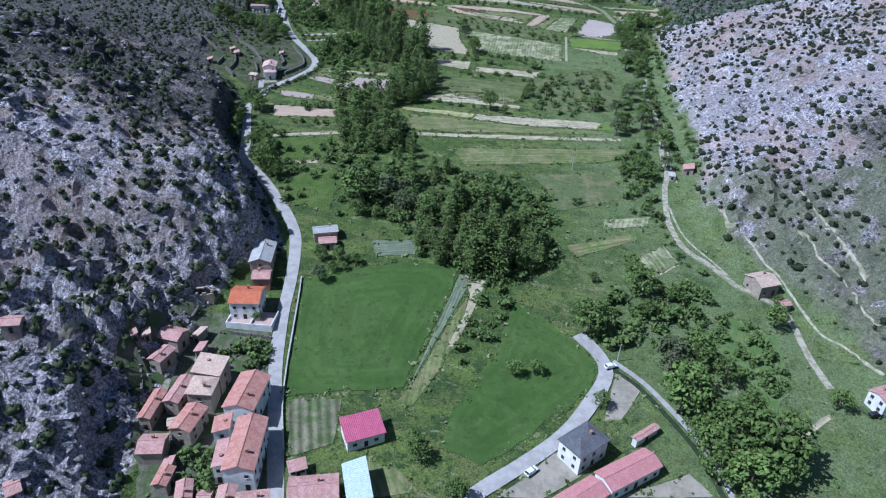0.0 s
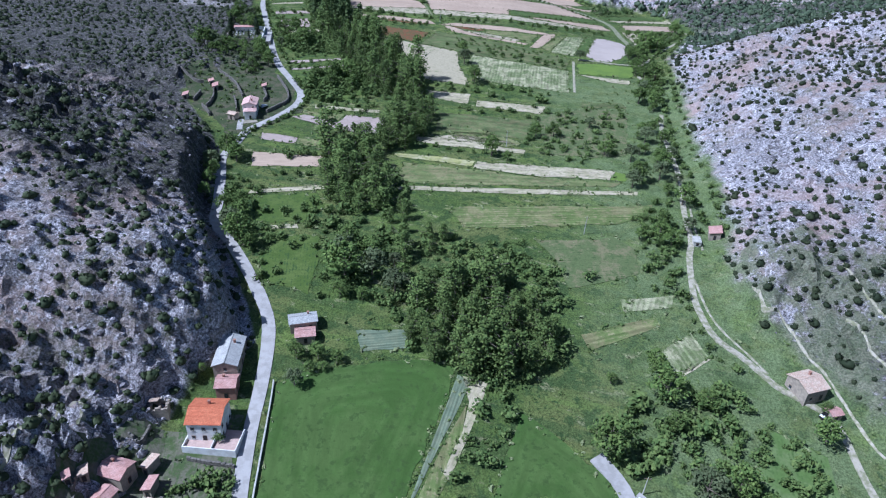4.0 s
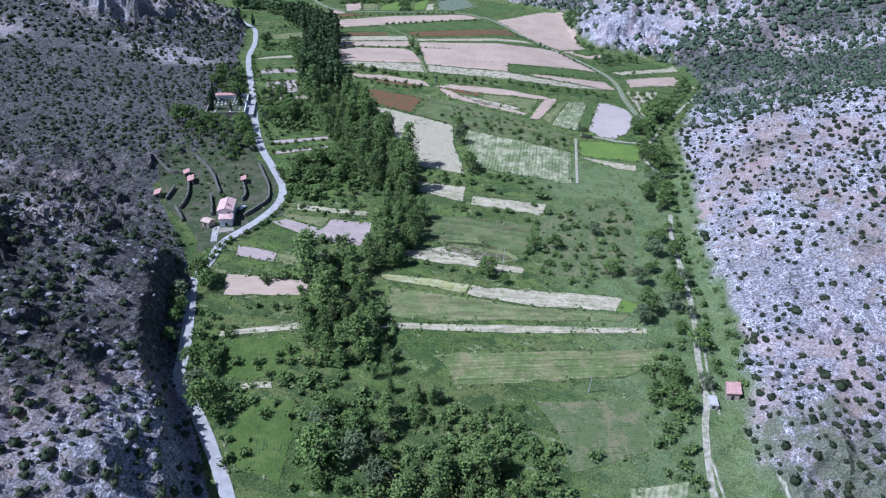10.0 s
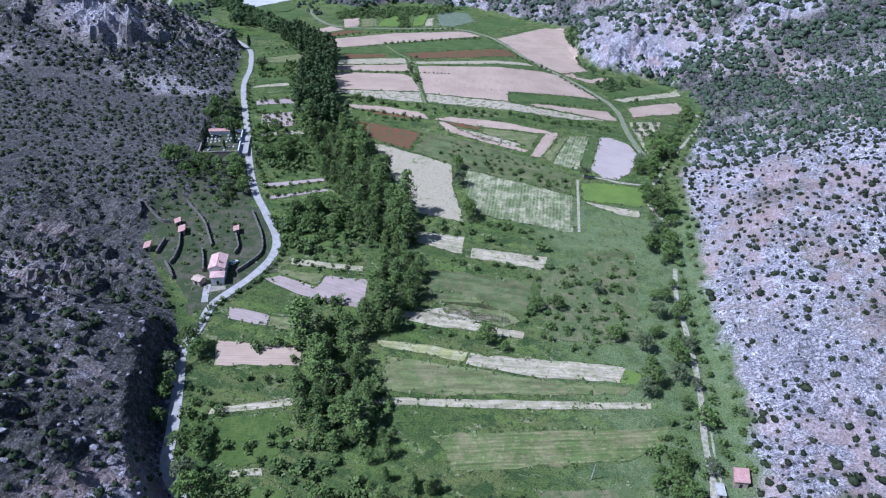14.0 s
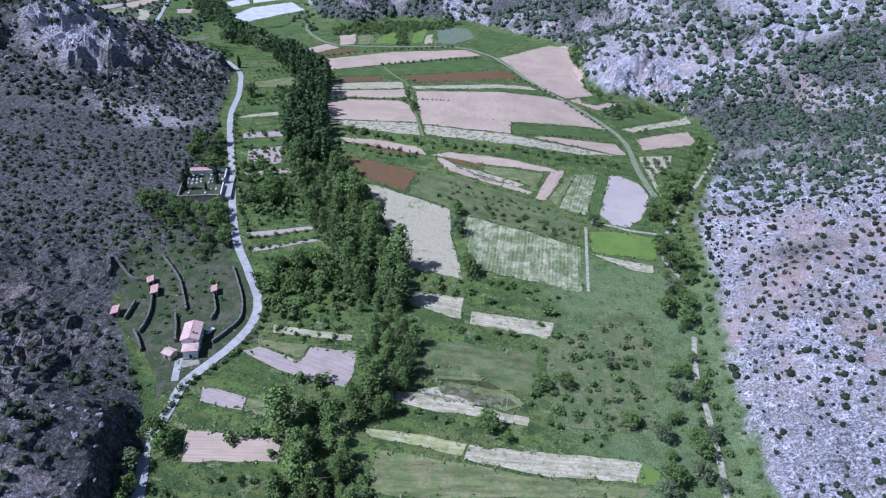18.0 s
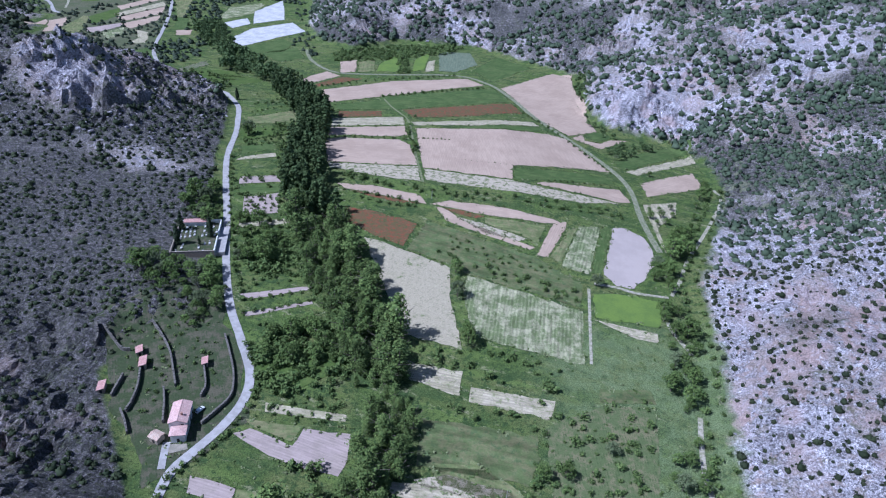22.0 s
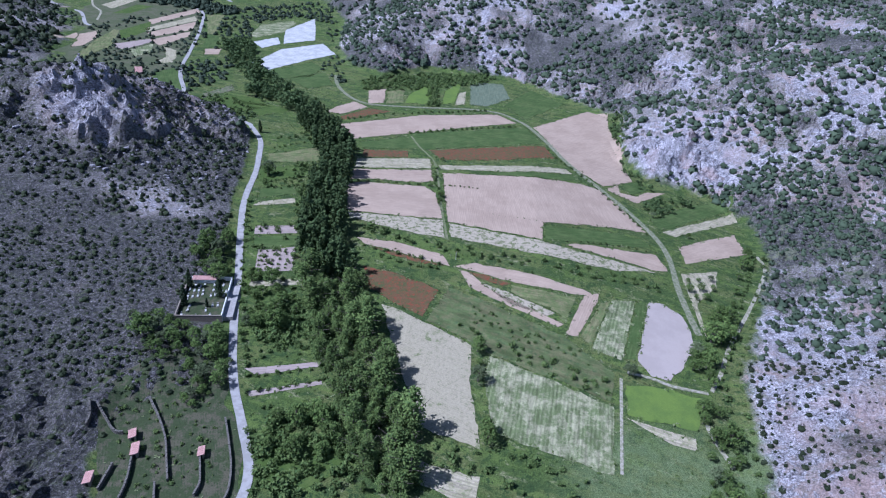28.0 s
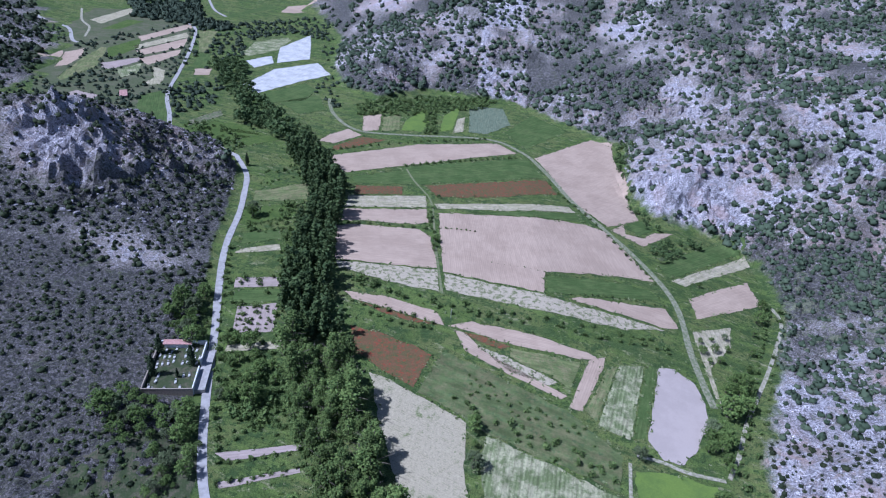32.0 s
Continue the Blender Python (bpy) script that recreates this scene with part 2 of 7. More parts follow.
    stony = n.mix(n.math("MULTIPLY", n.math("MULTIPLY", red, n.span(veg_shade, 0.55, 0.95, 1.0, 0.0)), n.span(n.noise(21, 4), 0.48, 0.62, 0.0, 0.65)), stony, (0.42, 0.31, 0.285))
    stony = n.mix(n.span(n.noise(1.0, 4, 0.7), 0.6, 0.66, 0.0, 0.8), stony, (0.105, 0.115, 0.07))
    sward = n.mix(n.span(n.noise(3.0, 6, 0.75), 0.42, 0.6), (0.125, 0.145, 0.082), (0.2, 0.2, 0.135))
    turf = n.math("ADD", n.noise(12, 6, 0.72), n.math("MULTIPLY_ADD", n.attr("turf"), 0.6, -0.4))
    stony = n.mix(n.span(turf, 0.5, 0.58, 0.0, 0.88), stony, sward)
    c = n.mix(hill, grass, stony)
    f = n.noise(0.6, 6, 0.8)
    c = n.grain(c, n.span(f, 0.34, 0.66, 0.52, 1.5))
    h = n.math("ADD", n.math("MULTIPLY", rough, n.math("MULTIPLY_ADD", n.attr("hill"), 0.9, 0.1)), n.math("MULTIPLY", f, 0.25))
    return n.bump(h, 1.7, 1.0).done(c)


def leaf(name, one, two):
    n = Nodes(name, 0.75, 0, 0.15)
    c = n.mix(n.island(), one, two)
    c = n.grain(c, n.math("MULTIPLY_ADD", n.each(), 0.5, 0.75))
    c = n.grain(c, n.math("MULTIPLY_ADD", n.noise(0.5, 2), 0.6, 0.7))
    return n.done(c)


def tiles(name, one, two, three, pitch=0.27):
    """Clay roof tiles: rows across the slope, sorted by patches of age."""
    n = Nodes(name, 0.85, 0, 0.15)
    c = n.mix(n.span(n.noise(1.6, 5, 0.7), 0.4, 0.62), one, two)
    c = n.mix(n.span(n.noise(0.5, 3, 0.7), 0.55, 0.72), c, three)
    rows = n.math("SINE", n.math("MULTIPLY", n.attr("row"), 2 * math.pi / pitch))
    c = n.grain(c, n.math("MULTIPLY_ADD", rows, 0.1, 1.0))
    c = n.grain(c, n.span(n.noise(0.35, 4, 0.8), 0.3, 0.7, 0.72, 1.2))
    return n.bump(rows, 0.03).done(c)


LAND = land_material()
ROAD = {
    "concrete": plain("worn_concrete_road", (0.375, 0.35, 0.335), (0.3, 0.28, 0.265), 2.6, 0.9, 0.12),
    "worn": plain("grassy_dirt_track", (0.25, 0.235, 0.165), (0.13, 0.15, 0.075), 1.6, 0.95, 0.3),
    "dirt": plain("pale_dirt_track", (0.385, 0.342, 0.275), (0.22, 0.215, 0.13), 1.5, 0.95, 0.22),
    "grassy": plain("grassy_path", (0.12, 0.15, 0.06), (0.2, 0.19, 0.11), 2.0, 0.95, 0.25),
}
ROOF = {
    "orange_tile": tiles("new_orange_tiles", (0.48, 0.145, 0.075), (0.54, 0.18, 0.095), (0.42, 0.13, 0.07)),
    "red_tile": tiles("old_red_tiles", (0.44, 0.2, 0.16), (0.52, 0.285, 0.23), (0.31, 0.165, 0.135)),
    "pink_tile": tiles("faded_pink_tiles", (0.45, 0.245, 0.215), (0.53, 0.325, 0.29), (0.33, 0.19, 0.165)),
    "pale_tile": tiles("pale_rose_tiles", (0.58, 0.37, 0.33), (0.64, 0.44, 0.4), (0.5, 0.31, 0.27)),
    "tan_tile": tiles("lichened_tan_tiles", (0.52, 0.36, 0.28), (0.57, 0.45, 0.36), (0.42, 0.275, 0.205)),
    "grey_tile": tiles("grey_roof_sheets", (0.36, 0.35, 0.34), (0.43, 0.42, 0.41), (0.3, 0.29, 0.28), 0.4),
    "slate": tiles("dark_slate_roof", (0.11, 0.11, 0.12), (0.14, 0.14, 0.15), (0.09, 0.09, 0.1), 0.35),
    "magenta_sheet": tiles("magenta_sheet_roof", (0.42, 0.1, 0.17), (0.45, 0.12, 0.19), (0.38, 0.09, 0.15), 0.5),
    "magenta_tile": tiles("rosy_roof_sheets", (0.46, 0.2, 0.2), (0.5, 0.24, 0.23), (0.42, 0.18, 0.18), 0.5),
    "blue_sheet": tiles("pale_blue_roof_sheets", (0.42, 0.49, 0.5), (0.46, 0.53, 0.54), (0.38, 0.45, 0.46), 0.6),
    "concrete": plain("concrete_slab", (0.45, 0.43, 0.39), None, 1.5),
}
WALL = {
    "stone": plain("rubble_stone_wall", (0.36, 0.3, 0.24), (0.26, 0.215, 0.175), 0.7, 0.95, 0.3, relief=0.05),
    "render_white": plain("white_render", (0.74, 0.73, 0.71), (0.62, 0.6, 0.57), 2.2, 0.9, 0.06),
    "render_pink": plain("pink_render", (0.62, 0.45, 0.38), (0.55, 0.39, 0.33), 1.8, 0.9, 0.1),
    "brickish": plain("bare_brick_wall", (0.36, 0.2, 0.15), (0.3, 0.17, 0.13), 0.8, 0.95, 0.2),
    "concrete": plain("raw_concrete", (0.48, 0.46, 0.42), None, 1.2),
}
DARK = plain("dark_opening", (0.03, 0.03, 0.035), None, 0.5, 0.5)
WOOD = plain("weathered_wood", (0.2, 0.13, 0.08), (0.15, 0.1, 0.07), 0.4)
BARK = plain("grey_bark", (0.17, 0.14, 0.11), (0.11, 0.09, 0.07), 0.6)


def limestone():
    n = Nodes("grey_limestone", 0.95, 0, 0.1)
    c = n.mix(n.span(n.noise(0.9, 7, 0.78), 0.42, 0.58), (0.13, 0.118, 0.125), (0.38, 0.352, 0.37))
    c = n.grain(c, n.math("MULTIPLY_ADD", n.island(), 0.6, 0.62))
    f = n.noise(0.5, 5, 0.75)
    c = n.grain(c, n.math("MULTIPLY_ADD", f, 0.9, 0.55))
    return n.bump(f, 0.35).done(c)


ROCK = limestone()
DRYSTONE = plain("dry_stone", (0.19, 0.172, 0.15), (0.12, 0.108, 0.095), 0.6, 0.95, 0.3)
MARBLE = plain("pale_gravestone", (0.6, 0.58, 0.55), (0.25, 0.24, 0.23), 1.4, 0.6, 0.2)
GLASS = plain("dark_window_glass", (0.04, 0.05, 0.06), None, 0.5, 0.15, 0.05)
LEAF = {
    "poplar": leaf("poplar_leaves", (0.062, 0.1, 0.028), (0.14, 0.182, 0.05)),
    "broadleaf": leaf("walnut_leaves", (0.062, 0.104, 0.027), (0.142, 0.188, 0.05)),
    "shrub": leaf("bramble_leaves", (0.058, 0.094, 0.027), (0.13, 0.168, 0.05)),
    # darker copy for farther trees: crown shade is put into the leaf colour
    "far_tree": leaf("shade_darkened_leaves", (0.045, 0.074, 0.026), (0.096, 0.13, 0.044)),
    "silver": leaf("willow_leaves", (0.08, 0.105, 0.046), (0.135, 0.155, 0.075)),
    "juniper": leaf("juniper_needles", (0.026, 0.037, 0.018), (0.052, 0.063, 0.03)),
    "weed": leaf("seeding_grass", (0.152, 0.17, 0.072), (0.2, 0.22, 0.11)),
    "scrub_oak": leaf("oak_leaves", (0.036, 0.052, 0.031), (0.074, 0.095, 0.056)),
    "cypress": leaf("cypress_leaves", (0.0229, 0.036, 0.0168), (0.0381, 0.052, 0.024)),
}

# ---- the lie of the land ----
def value_noise(x, y, cell, seed):
    """Smooth noise of about -1 to 1 over cells of that many metres."""
    u, v = np.asarray(x, float) / cell + seed * 17.31, np.asarray(y, float) / cell - seed * 9.17
    i, j = np.floor(u), np.floor(v)
    fu, fv = u - i, v - j
    fu, fv = fu * fu * (3 - 2 * fu), fv * fv * (3 - 2 * fv)

    def corner(a, b):
        h = np.sin(a * 127.1 + b * 311.7 + seed * 74.7) * 43758.5453
        return 2 * (h - np.floor(h)) - 1

    low = corner(i, j) * (1 - fu) + corner(i + 1, j) * fu
    top = corner(i, j + 1) * (1 - fu) + corner(i + 1, j + 1) * fu
    return low * (1 - fv) + top * fv


FLOOR_Y = [-400, 0, 100, 130, 160, 190, 220, 250, 320, 390, 490, 600, 700, 850, 1050, 1500, 4000]
FLOOR_Z = [-40, -36, -31, -29, -25, -20, -13, -7, -2, 3, 7.5, 12, 6, -4, -14, -18, -18]
WEST_FOOT = [(-95, -600), (-82, 60), (-81, 120), (-82, 150), (-80, 178), (-74, 192), (-66, 206), (-79, 236), (-96, 266), (-103, 288), (-107, 310), (-111, 330),
             (-115, 345), (-129, 368), (-146, 396), (-140, 422), (-117, 443), (-125, 490), (-134, 520), (-149, 570), (-160, 610), (-168, 656),
             (-187, 738), (-218, 778), (-285, 800), (-345, 822), (-420, 838), (-470, 860), (-472, 905), (-495, 980), (-535, 1065), (-605, 1165), (-700, 1300), (-900, 1400), (-900, 1900), (-500, 2300), (-300, 3500)]
EAST_FOOT = [(150, -600), (135, 60), (128, 130), (122, 165), (112, 195), (97, 214), (95, 235), (96, 252), (104, 270), (108, 290), (112, 316), (115, 350),
             (122, 388), (132, 440), (141, 487), (158, 522), (180, 570), (214, 640), (220, 700), (200, 738), (150, 752), (133, 800), (150, 905), (103, 956),
             (40, 1028), (-60, 1042), (-112, 985), (-165, 1020), (-195, 1100), (-215, 1250), (-330, 1500), (-360, 1800), (-250, 2300), (-200, 3500)]


def block_noise(x, y, cell, seed):
    """Broken blocks of about that many metres: a level from -1 to 1 for each, one flat step beside the next."""
    u, v = np.asarray(x, float) / cell, np.asarray(y, float) / cell
    i, j = np.floor(u), np.floor(v)
    best, level = np.full(u.shape, 1e9), np.zeros(u.shape)
    for a in (-1, 0, 1):
        for b in (-1, 0, 1):
            h = np.sin((i + a) * 269.5 + (j + b) * 183.3 + seed * 51.7) * 43758.5453
            k = np.sin((i + a) * 113.5 + (j + b) * 271.9 + seed * 24.6) * 22578.1459
            h, k = h - np.floor(h), k - np.floor(k)
            d = (i + a + h - u) ** 2 + (j + b + k - v) ** 2
            tilt = (h - 0.5) * (u - i - a - h) * 1.4 + (k - 0.5) * (v - j - b - k) * 1.4
            near = d < best
            best, level = np.where(near, d, best), np.where(near, 2 * ((h * 7.3 + k * 3.1) % 1) - 1 + tilt, level)
    return level


def foot_distance(x, y, foot, side):
    """Metres from the foot line of a hill, above 0 on the hill's side of it."""
    x, y = np.asarray(x, float), np.asarray(y, float)
    best = np.full(np.broadcast(x, y).shape, 1e18)
    sign = np.ones_like(best)
    for (ax, ay), (bx, by) in zip(foot[:-1], foot[1:]):
        dx, dy = bx - ax, by - ay
        s = np.clip(((x - ax) * dx + (y - ay) * dy) / (dx * dx + dy * dy), 0, 1)
        d = (x - ax - s * dx) ** 2 + (y - ay - s * dy) ** 2
        near = d < best - 1e-9
        best = np.where(near, d, best)
        sign = np.where(near, np.sign(dx * (y - ay) - dy * (x - ax)), sign)
    # where the nearest place is a corner of the line, count crossings instead
    cross = np.zeros(best.shape, bool)
    for (ax, ay), (bx, by) in zip(foot[:-1], foot[1:]):
        hit = (ay <= y) != (by <= y)
        at = ax + (y - ay) / (by - ay if by != ay else 1e-9) * (bx - ax)
        cross ^= hit & ((at > x) if side < 0 else (at < x))
    return np.where(cross, 1, -1) * np.sqrt(best)


def smooth(a, b, v):
    s = np.clip((v - a) / (b - a), 0, 1)
    return s * s * (3 - 2 * s)


def valley_floor(x, y):
    x, y = np.asarray(x, float), np.asarray(y, float)
    z = sum(np.interp(y + o, FLOOR_Y, FLOOR_Z) for o in (-30, -15, 0, 15, 30)) / 5
    side = np.clip((y - 480) / 120, 0, 1) * np.clip((900 - y) / 120, 0, 1)
    return z - 0.10 * np.clip(x - 50, 0, 170) * side


# crags that stand out of the hillsides: x, y, radius, height
CRAGS = [(-258, 655, 11, 9), (-292, 672, 9, 7), (-238, 676, 7, 5), (-310, 660, 10, 6), (-272, 640, 9, 8), (-248, 652, 6, 6), (-285, 690, 12, 7), (-330, 640, 12, 8), (-225, 700, 8, 5), (168, 772, 13, 9), (192, 790, 12, 8), (150, 790, 9, 6), (-104, 150, 10, 7),
         (-112, 128, 13, 9), (-98, 112, 8, 6), (-120, 176, 10, 6), (-128, 108, 11, 8), (108, 226, 6, 3), (118, 236, 7, 4), (-92, 214, 8, 4), (-104, 300, 7, 5)]


def land(x, y):
    """Height of the ground, and how much of it is hillside (0 to 1)."""
    x, y = np.asarray(x, float), np.asarray(y, float)
    z = valley_floor(x, y)
    w, e = foot_distance(x, y, WEST_FOOT, -1), foot_distance(x, y, EAST_FOOT, 1)
    dw, de = np.maximum(w, 0), np.maximum(e, 0)
    steep = np.interp(y, [60, 300, 335, 370, 430, 580, 640, 900], [0.5, 0.46, 0.34, 0.17, 0.10, 0.10, 0.16, 0.2])
    west = steep * dw / (1 + dw / 420)
    west += 13 * smooth(0, 8, dw) * smooth(180, 200, y) * (1 - smooth(310, 345, y))
    west += 45 * np.exp(-(((x + 312) / 68) ** 2) - ((y - 688) / 62) ** 2) * smooth(0, 60, dw)
    west += 12 * smooth(0, 11, dw) * smooth(712, 736, y) * (1 - smooth(810, 835, y))
    east = np.interp(y, [100, 200, 280, 420, 520, 640, 720, 780, 1000], [0.3, 0.36, 0.42, 0.46, 0.36, 0.25, 0.4, 0.5, 0.48]) * de / (1 + de / 700)
    east += 8 * smooth(0, 22, de) * smooth(700, 740, y) * (1 - smooth(900, 950, y))
    cliff = smooth(190, 205, y) * (1 - smooth(325, 345, y))
    hill = np.maximum(smooth(-2 - 3 * cliff, 8 - 8 * cliff, w), smooth(-6, 22, e))
    d = np.maximum(dw, de)
    rough = smooth(0, 30, d)
    z = z + west + east
    crag = smooth(2, 16, d) * (0.35 + 0.65 * smooth(-0.25, 0.45, value_noise(x, y, 70, 12)))
    flat = 1 - 0.75 * smooth(420, 460, y) * (1 - smooth(590, 640, y)) * (x < 0)
    z = z + rough * flat * (5.0 * value_noise(x, y, 62, 1) + 2.6 * value_noise(x, y, 27, 2))
    z = z + crag * flat * (3.4 * (0.5 - np.abs(value_noise(x + 0.35 * y, y, 17, 3))) + 2.0 * (0.5 - np.abs(value_noise(x, y + 0.3 * x, 8.5, 13))) + 1.1 * value_noise(x, y, 5.0, 4) + 0.5 * value_noise(x, y, 3.1, 5))
    jag = smooth(1, 9, d) * flat * (0.3 + 0.7 * smooth(-0.3, 0.35, value_noise(x, y, 46, 15)))
    side = np.where(x < 0, np.interp(y, [325, 400, 580, 640, 780, 840], [1.5, 0.5, 0.4, 1.2, 1.2, 0.5]), np.interp(y, [300, 520, 640, 740, 1000], [0.45, 0.5, 0.5, 1.1, 1.2]))
    far_step = np.interp(y, [340, 560], [1.0, 1.3])
    jag = jag * smooth(45, 95, y) * (1 - smooth(1050, 1110, y)) * smooth(-390, -340, x) * (1 - smooth(330, 380, x))
    z = z + jag * side * (1.1 * block_noise(x, y, 3.6, 1) + 1.7 * block_noise(x + 0.4 * y, y, 8.5, 2) * far_step + 0.5 * block_noise(x, y, 2.1, 3))
    for cx, cy, r, h in CRAGS:
        far = np.hypot(x - cx, (y - cy) * 0.8) + 0.45 * r * value_noise(x, y, 6.0, 14)
        z = z + h * (1 - smooth(0.45 * r, 1.05 * r, far)) * smooth(0, 5, d)
    z = z + smooth(150, 500, d) * 22 * value_noise(x, y, 210, 6)
    return z, hill

# ---- helpers for meshes ----
def mesh_of(name, verts, faces, materials, smooth_faces=False, attrs=()):
    """A mesh from arrays; faces are all quads or a list of faces of any size."""
    me = bpy.data.meshes.new(name)
    if isinstance(faces, np.ndarray):
        k = faces.shape[1]
        me.vertices.add(len(verts))
        me.vertices.foreach_set("co", np.asarray(verts, np.float32).ravel())
        me.loops.add(faces.size)
        me.loops.foreach_set("vertex_index", faces.astype(np.int32).ravel())
        me.polygons.add(len(faces))
        me.polygons.foreach_set("loop_start", np.arange(0, faces.size, k, dtype=np.int32))
        me.polygons.foreach_set("use_smooth", np.full(len(faces), smooth_faces))
        me.update(calc_edges=True)
    else:
        me.from_pydata([tuple(v) for v in verts], [], faces)
    for m in materials if isinstance(materials, (list, tuple)) else (materials,):
        me.materials.append(m)
    for key, values in attrs:
        a = me.attributes.new(key, "FLOAT", "POINT")
        a.data.foreach_set("value", np.asarray(values, np.float32))
    return me


def part(name, me, parent, label="", at=None):
    ob = new(name, me)
    ob.parent = parent
    if at is not None:
        ob.matrix_local = at
    return tagged(ob, label=label)


def box(bm, x0, x1, y0, y1, z0, z1, material=0):
    v = [bm.verts.new(p) for p in ((x0, y0, z0), (x1, y0, z0), (x1, y1, z0), (x0, y1, z0), (x0, y0, z1), (x1, y0, z1), (x1, y1, z1), (x0, y1, z1))]
    for f in ((3, 2, 1, 0), (4, 5, 6, 7), (0, 1, 5, 4), (1, 2, 6, 5), (2, 3, 7, 6), (3, 0, 4, 7)):
        bm.faces.new([v[i] for i in f]).material_index = material


def bm_mesh(name, bm, materials, row=None):
    me = bpy.data.meshes.new(name)
    bm.normal_update()
    bm.to_mesh(me)
    bm.free()
    for m in materials if isinstance(materials, (list, tuple)) else (materials,):
        me.materials.append(m)
    if row is not None:
        a = me.attributes.new("row", "FLOAT", "POINT")
        a.data.foreach_set("value", [v.co[row] for v in me.vertices])
    return me


def height(x, y):
    return float(land(x, y)[0])


# ---- ground: one sheet to the horizon ----
def spread(a, b, step, far_a, far_b):
    mid = list(np.arange(a, b, step))
    lo, hi, s = [], [], step
    x = a
    while x > far_a:
        s *= 1.16
        x -= s
        lo.append(x)
    s, x = step, mid[-1]
    while x < far_b:
        s *= 1.16
        x += s
        hi.append(x)
    return np.array(lo[::-1] + mid + hi)


GX = spread(-340, 330, 2.4, -4500, 4500)
GX = np.concatenate([GX[GX < -190], np.arange(-189.5, -60, 1.25), np.arange(-58.8, 84, 4.0), GX[GX >= 84]])
GY = spread(60, 1060, 2.6, -1500, 4800)
GY = np.concatenate([GY[GY < 95], np.arange(95.5, 340, 1.45), GY[GY >= 340]])
gx, gy = np.meshgrid(GX, GY)
gz, ghill = land(gx, gy)
count = len(GX)
first = (np.arange(len(GY) - 1)[:, None] * count + np.arange(count - 1)[None]).ravel()
patch = 0.30 * value_noise(gx, gy, 52, 8) + 0.30 * value_noise(gx, gy, 21, 9)
# western terms: dark scrub, plus shade of east-facing slopes as darker soil
veg_shade = np.clip(0.42 + patch + 0.06 * (gx < 0) + 0.75 * smooth(350, 430, gy) * (1 - smooth(535, 620, gy)) * (gx < 0) + 0.42 * smooth(205, 255, gy) * (1 - smooth(330, 420, gy)) * smooth(78, 110, -gx)
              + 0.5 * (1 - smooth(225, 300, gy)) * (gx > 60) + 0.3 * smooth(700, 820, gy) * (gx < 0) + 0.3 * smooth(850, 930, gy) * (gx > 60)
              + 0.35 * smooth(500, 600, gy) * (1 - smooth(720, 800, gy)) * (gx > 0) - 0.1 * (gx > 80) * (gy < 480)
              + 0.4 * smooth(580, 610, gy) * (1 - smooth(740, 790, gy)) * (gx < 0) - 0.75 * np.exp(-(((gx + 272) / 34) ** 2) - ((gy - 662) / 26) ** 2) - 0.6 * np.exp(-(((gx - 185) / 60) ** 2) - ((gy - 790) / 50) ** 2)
              - 0.55 * np.exp(-(((gx + 115) / 45) ** 2) - ((gy - 130) / 60) ** 2), -0.4, 1.4)
red = np.clip(value_noise(gx, gy, 55, 11) * 0.8 + 0.25 + 0.5 * smooth(200, 250, gy) * (1 - smooth(400, 450, gy)) * (gx < -70) + 0.3 * (gx > 80) * (gy < 560), 0, 1)
pale = smooth(30, 75, gx) * (1 - smooth(420, 465, gy))
turf = np.clip(0.85 * (1 - smooth(215, 330, gy)) * (gx > 60) + 0.62 * smooth(510, 600, gy) * (1 - smooth(690, 740, gy)) * (gx > 60) + 0.35 * smooth(800, 860, gy) * (gx < -250), 0, 1)
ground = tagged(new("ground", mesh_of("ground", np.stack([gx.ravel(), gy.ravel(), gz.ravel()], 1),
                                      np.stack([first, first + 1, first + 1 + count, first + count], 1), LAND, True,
                                      (("hill", ghill.ravel()), ("veg_shade", veg_shade.ravel()), ("red", red.ravel()), ("turf", turf.ravel()), ("pale", pale.ravel())))),
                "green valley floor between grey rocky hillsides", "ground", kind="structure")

steep = ghill[:-1, :-1].ravel() > 0.3
ground.data.polygons.foreach_set("use_smooth", ~steep)

from mathutils import geometry


def inside(poly, x, y):
    odd = np.zeros(np.shape(x), bool)
    for (ax, ay), (bx, by) in zip(poly, poly[1:] + poly[:1]):
        with np.errstate(divide="ignore", invalid="ignore"):
            odd ^= ((ay > y) != (by > y)) & (x < (bx - ax) * (y - ay) / (by - ay + 1e-12) + ax)
    return odd


OUTLINES, LINES = [], []
UNDER = ("village_ground", "terrace_grass", "rough_ground")


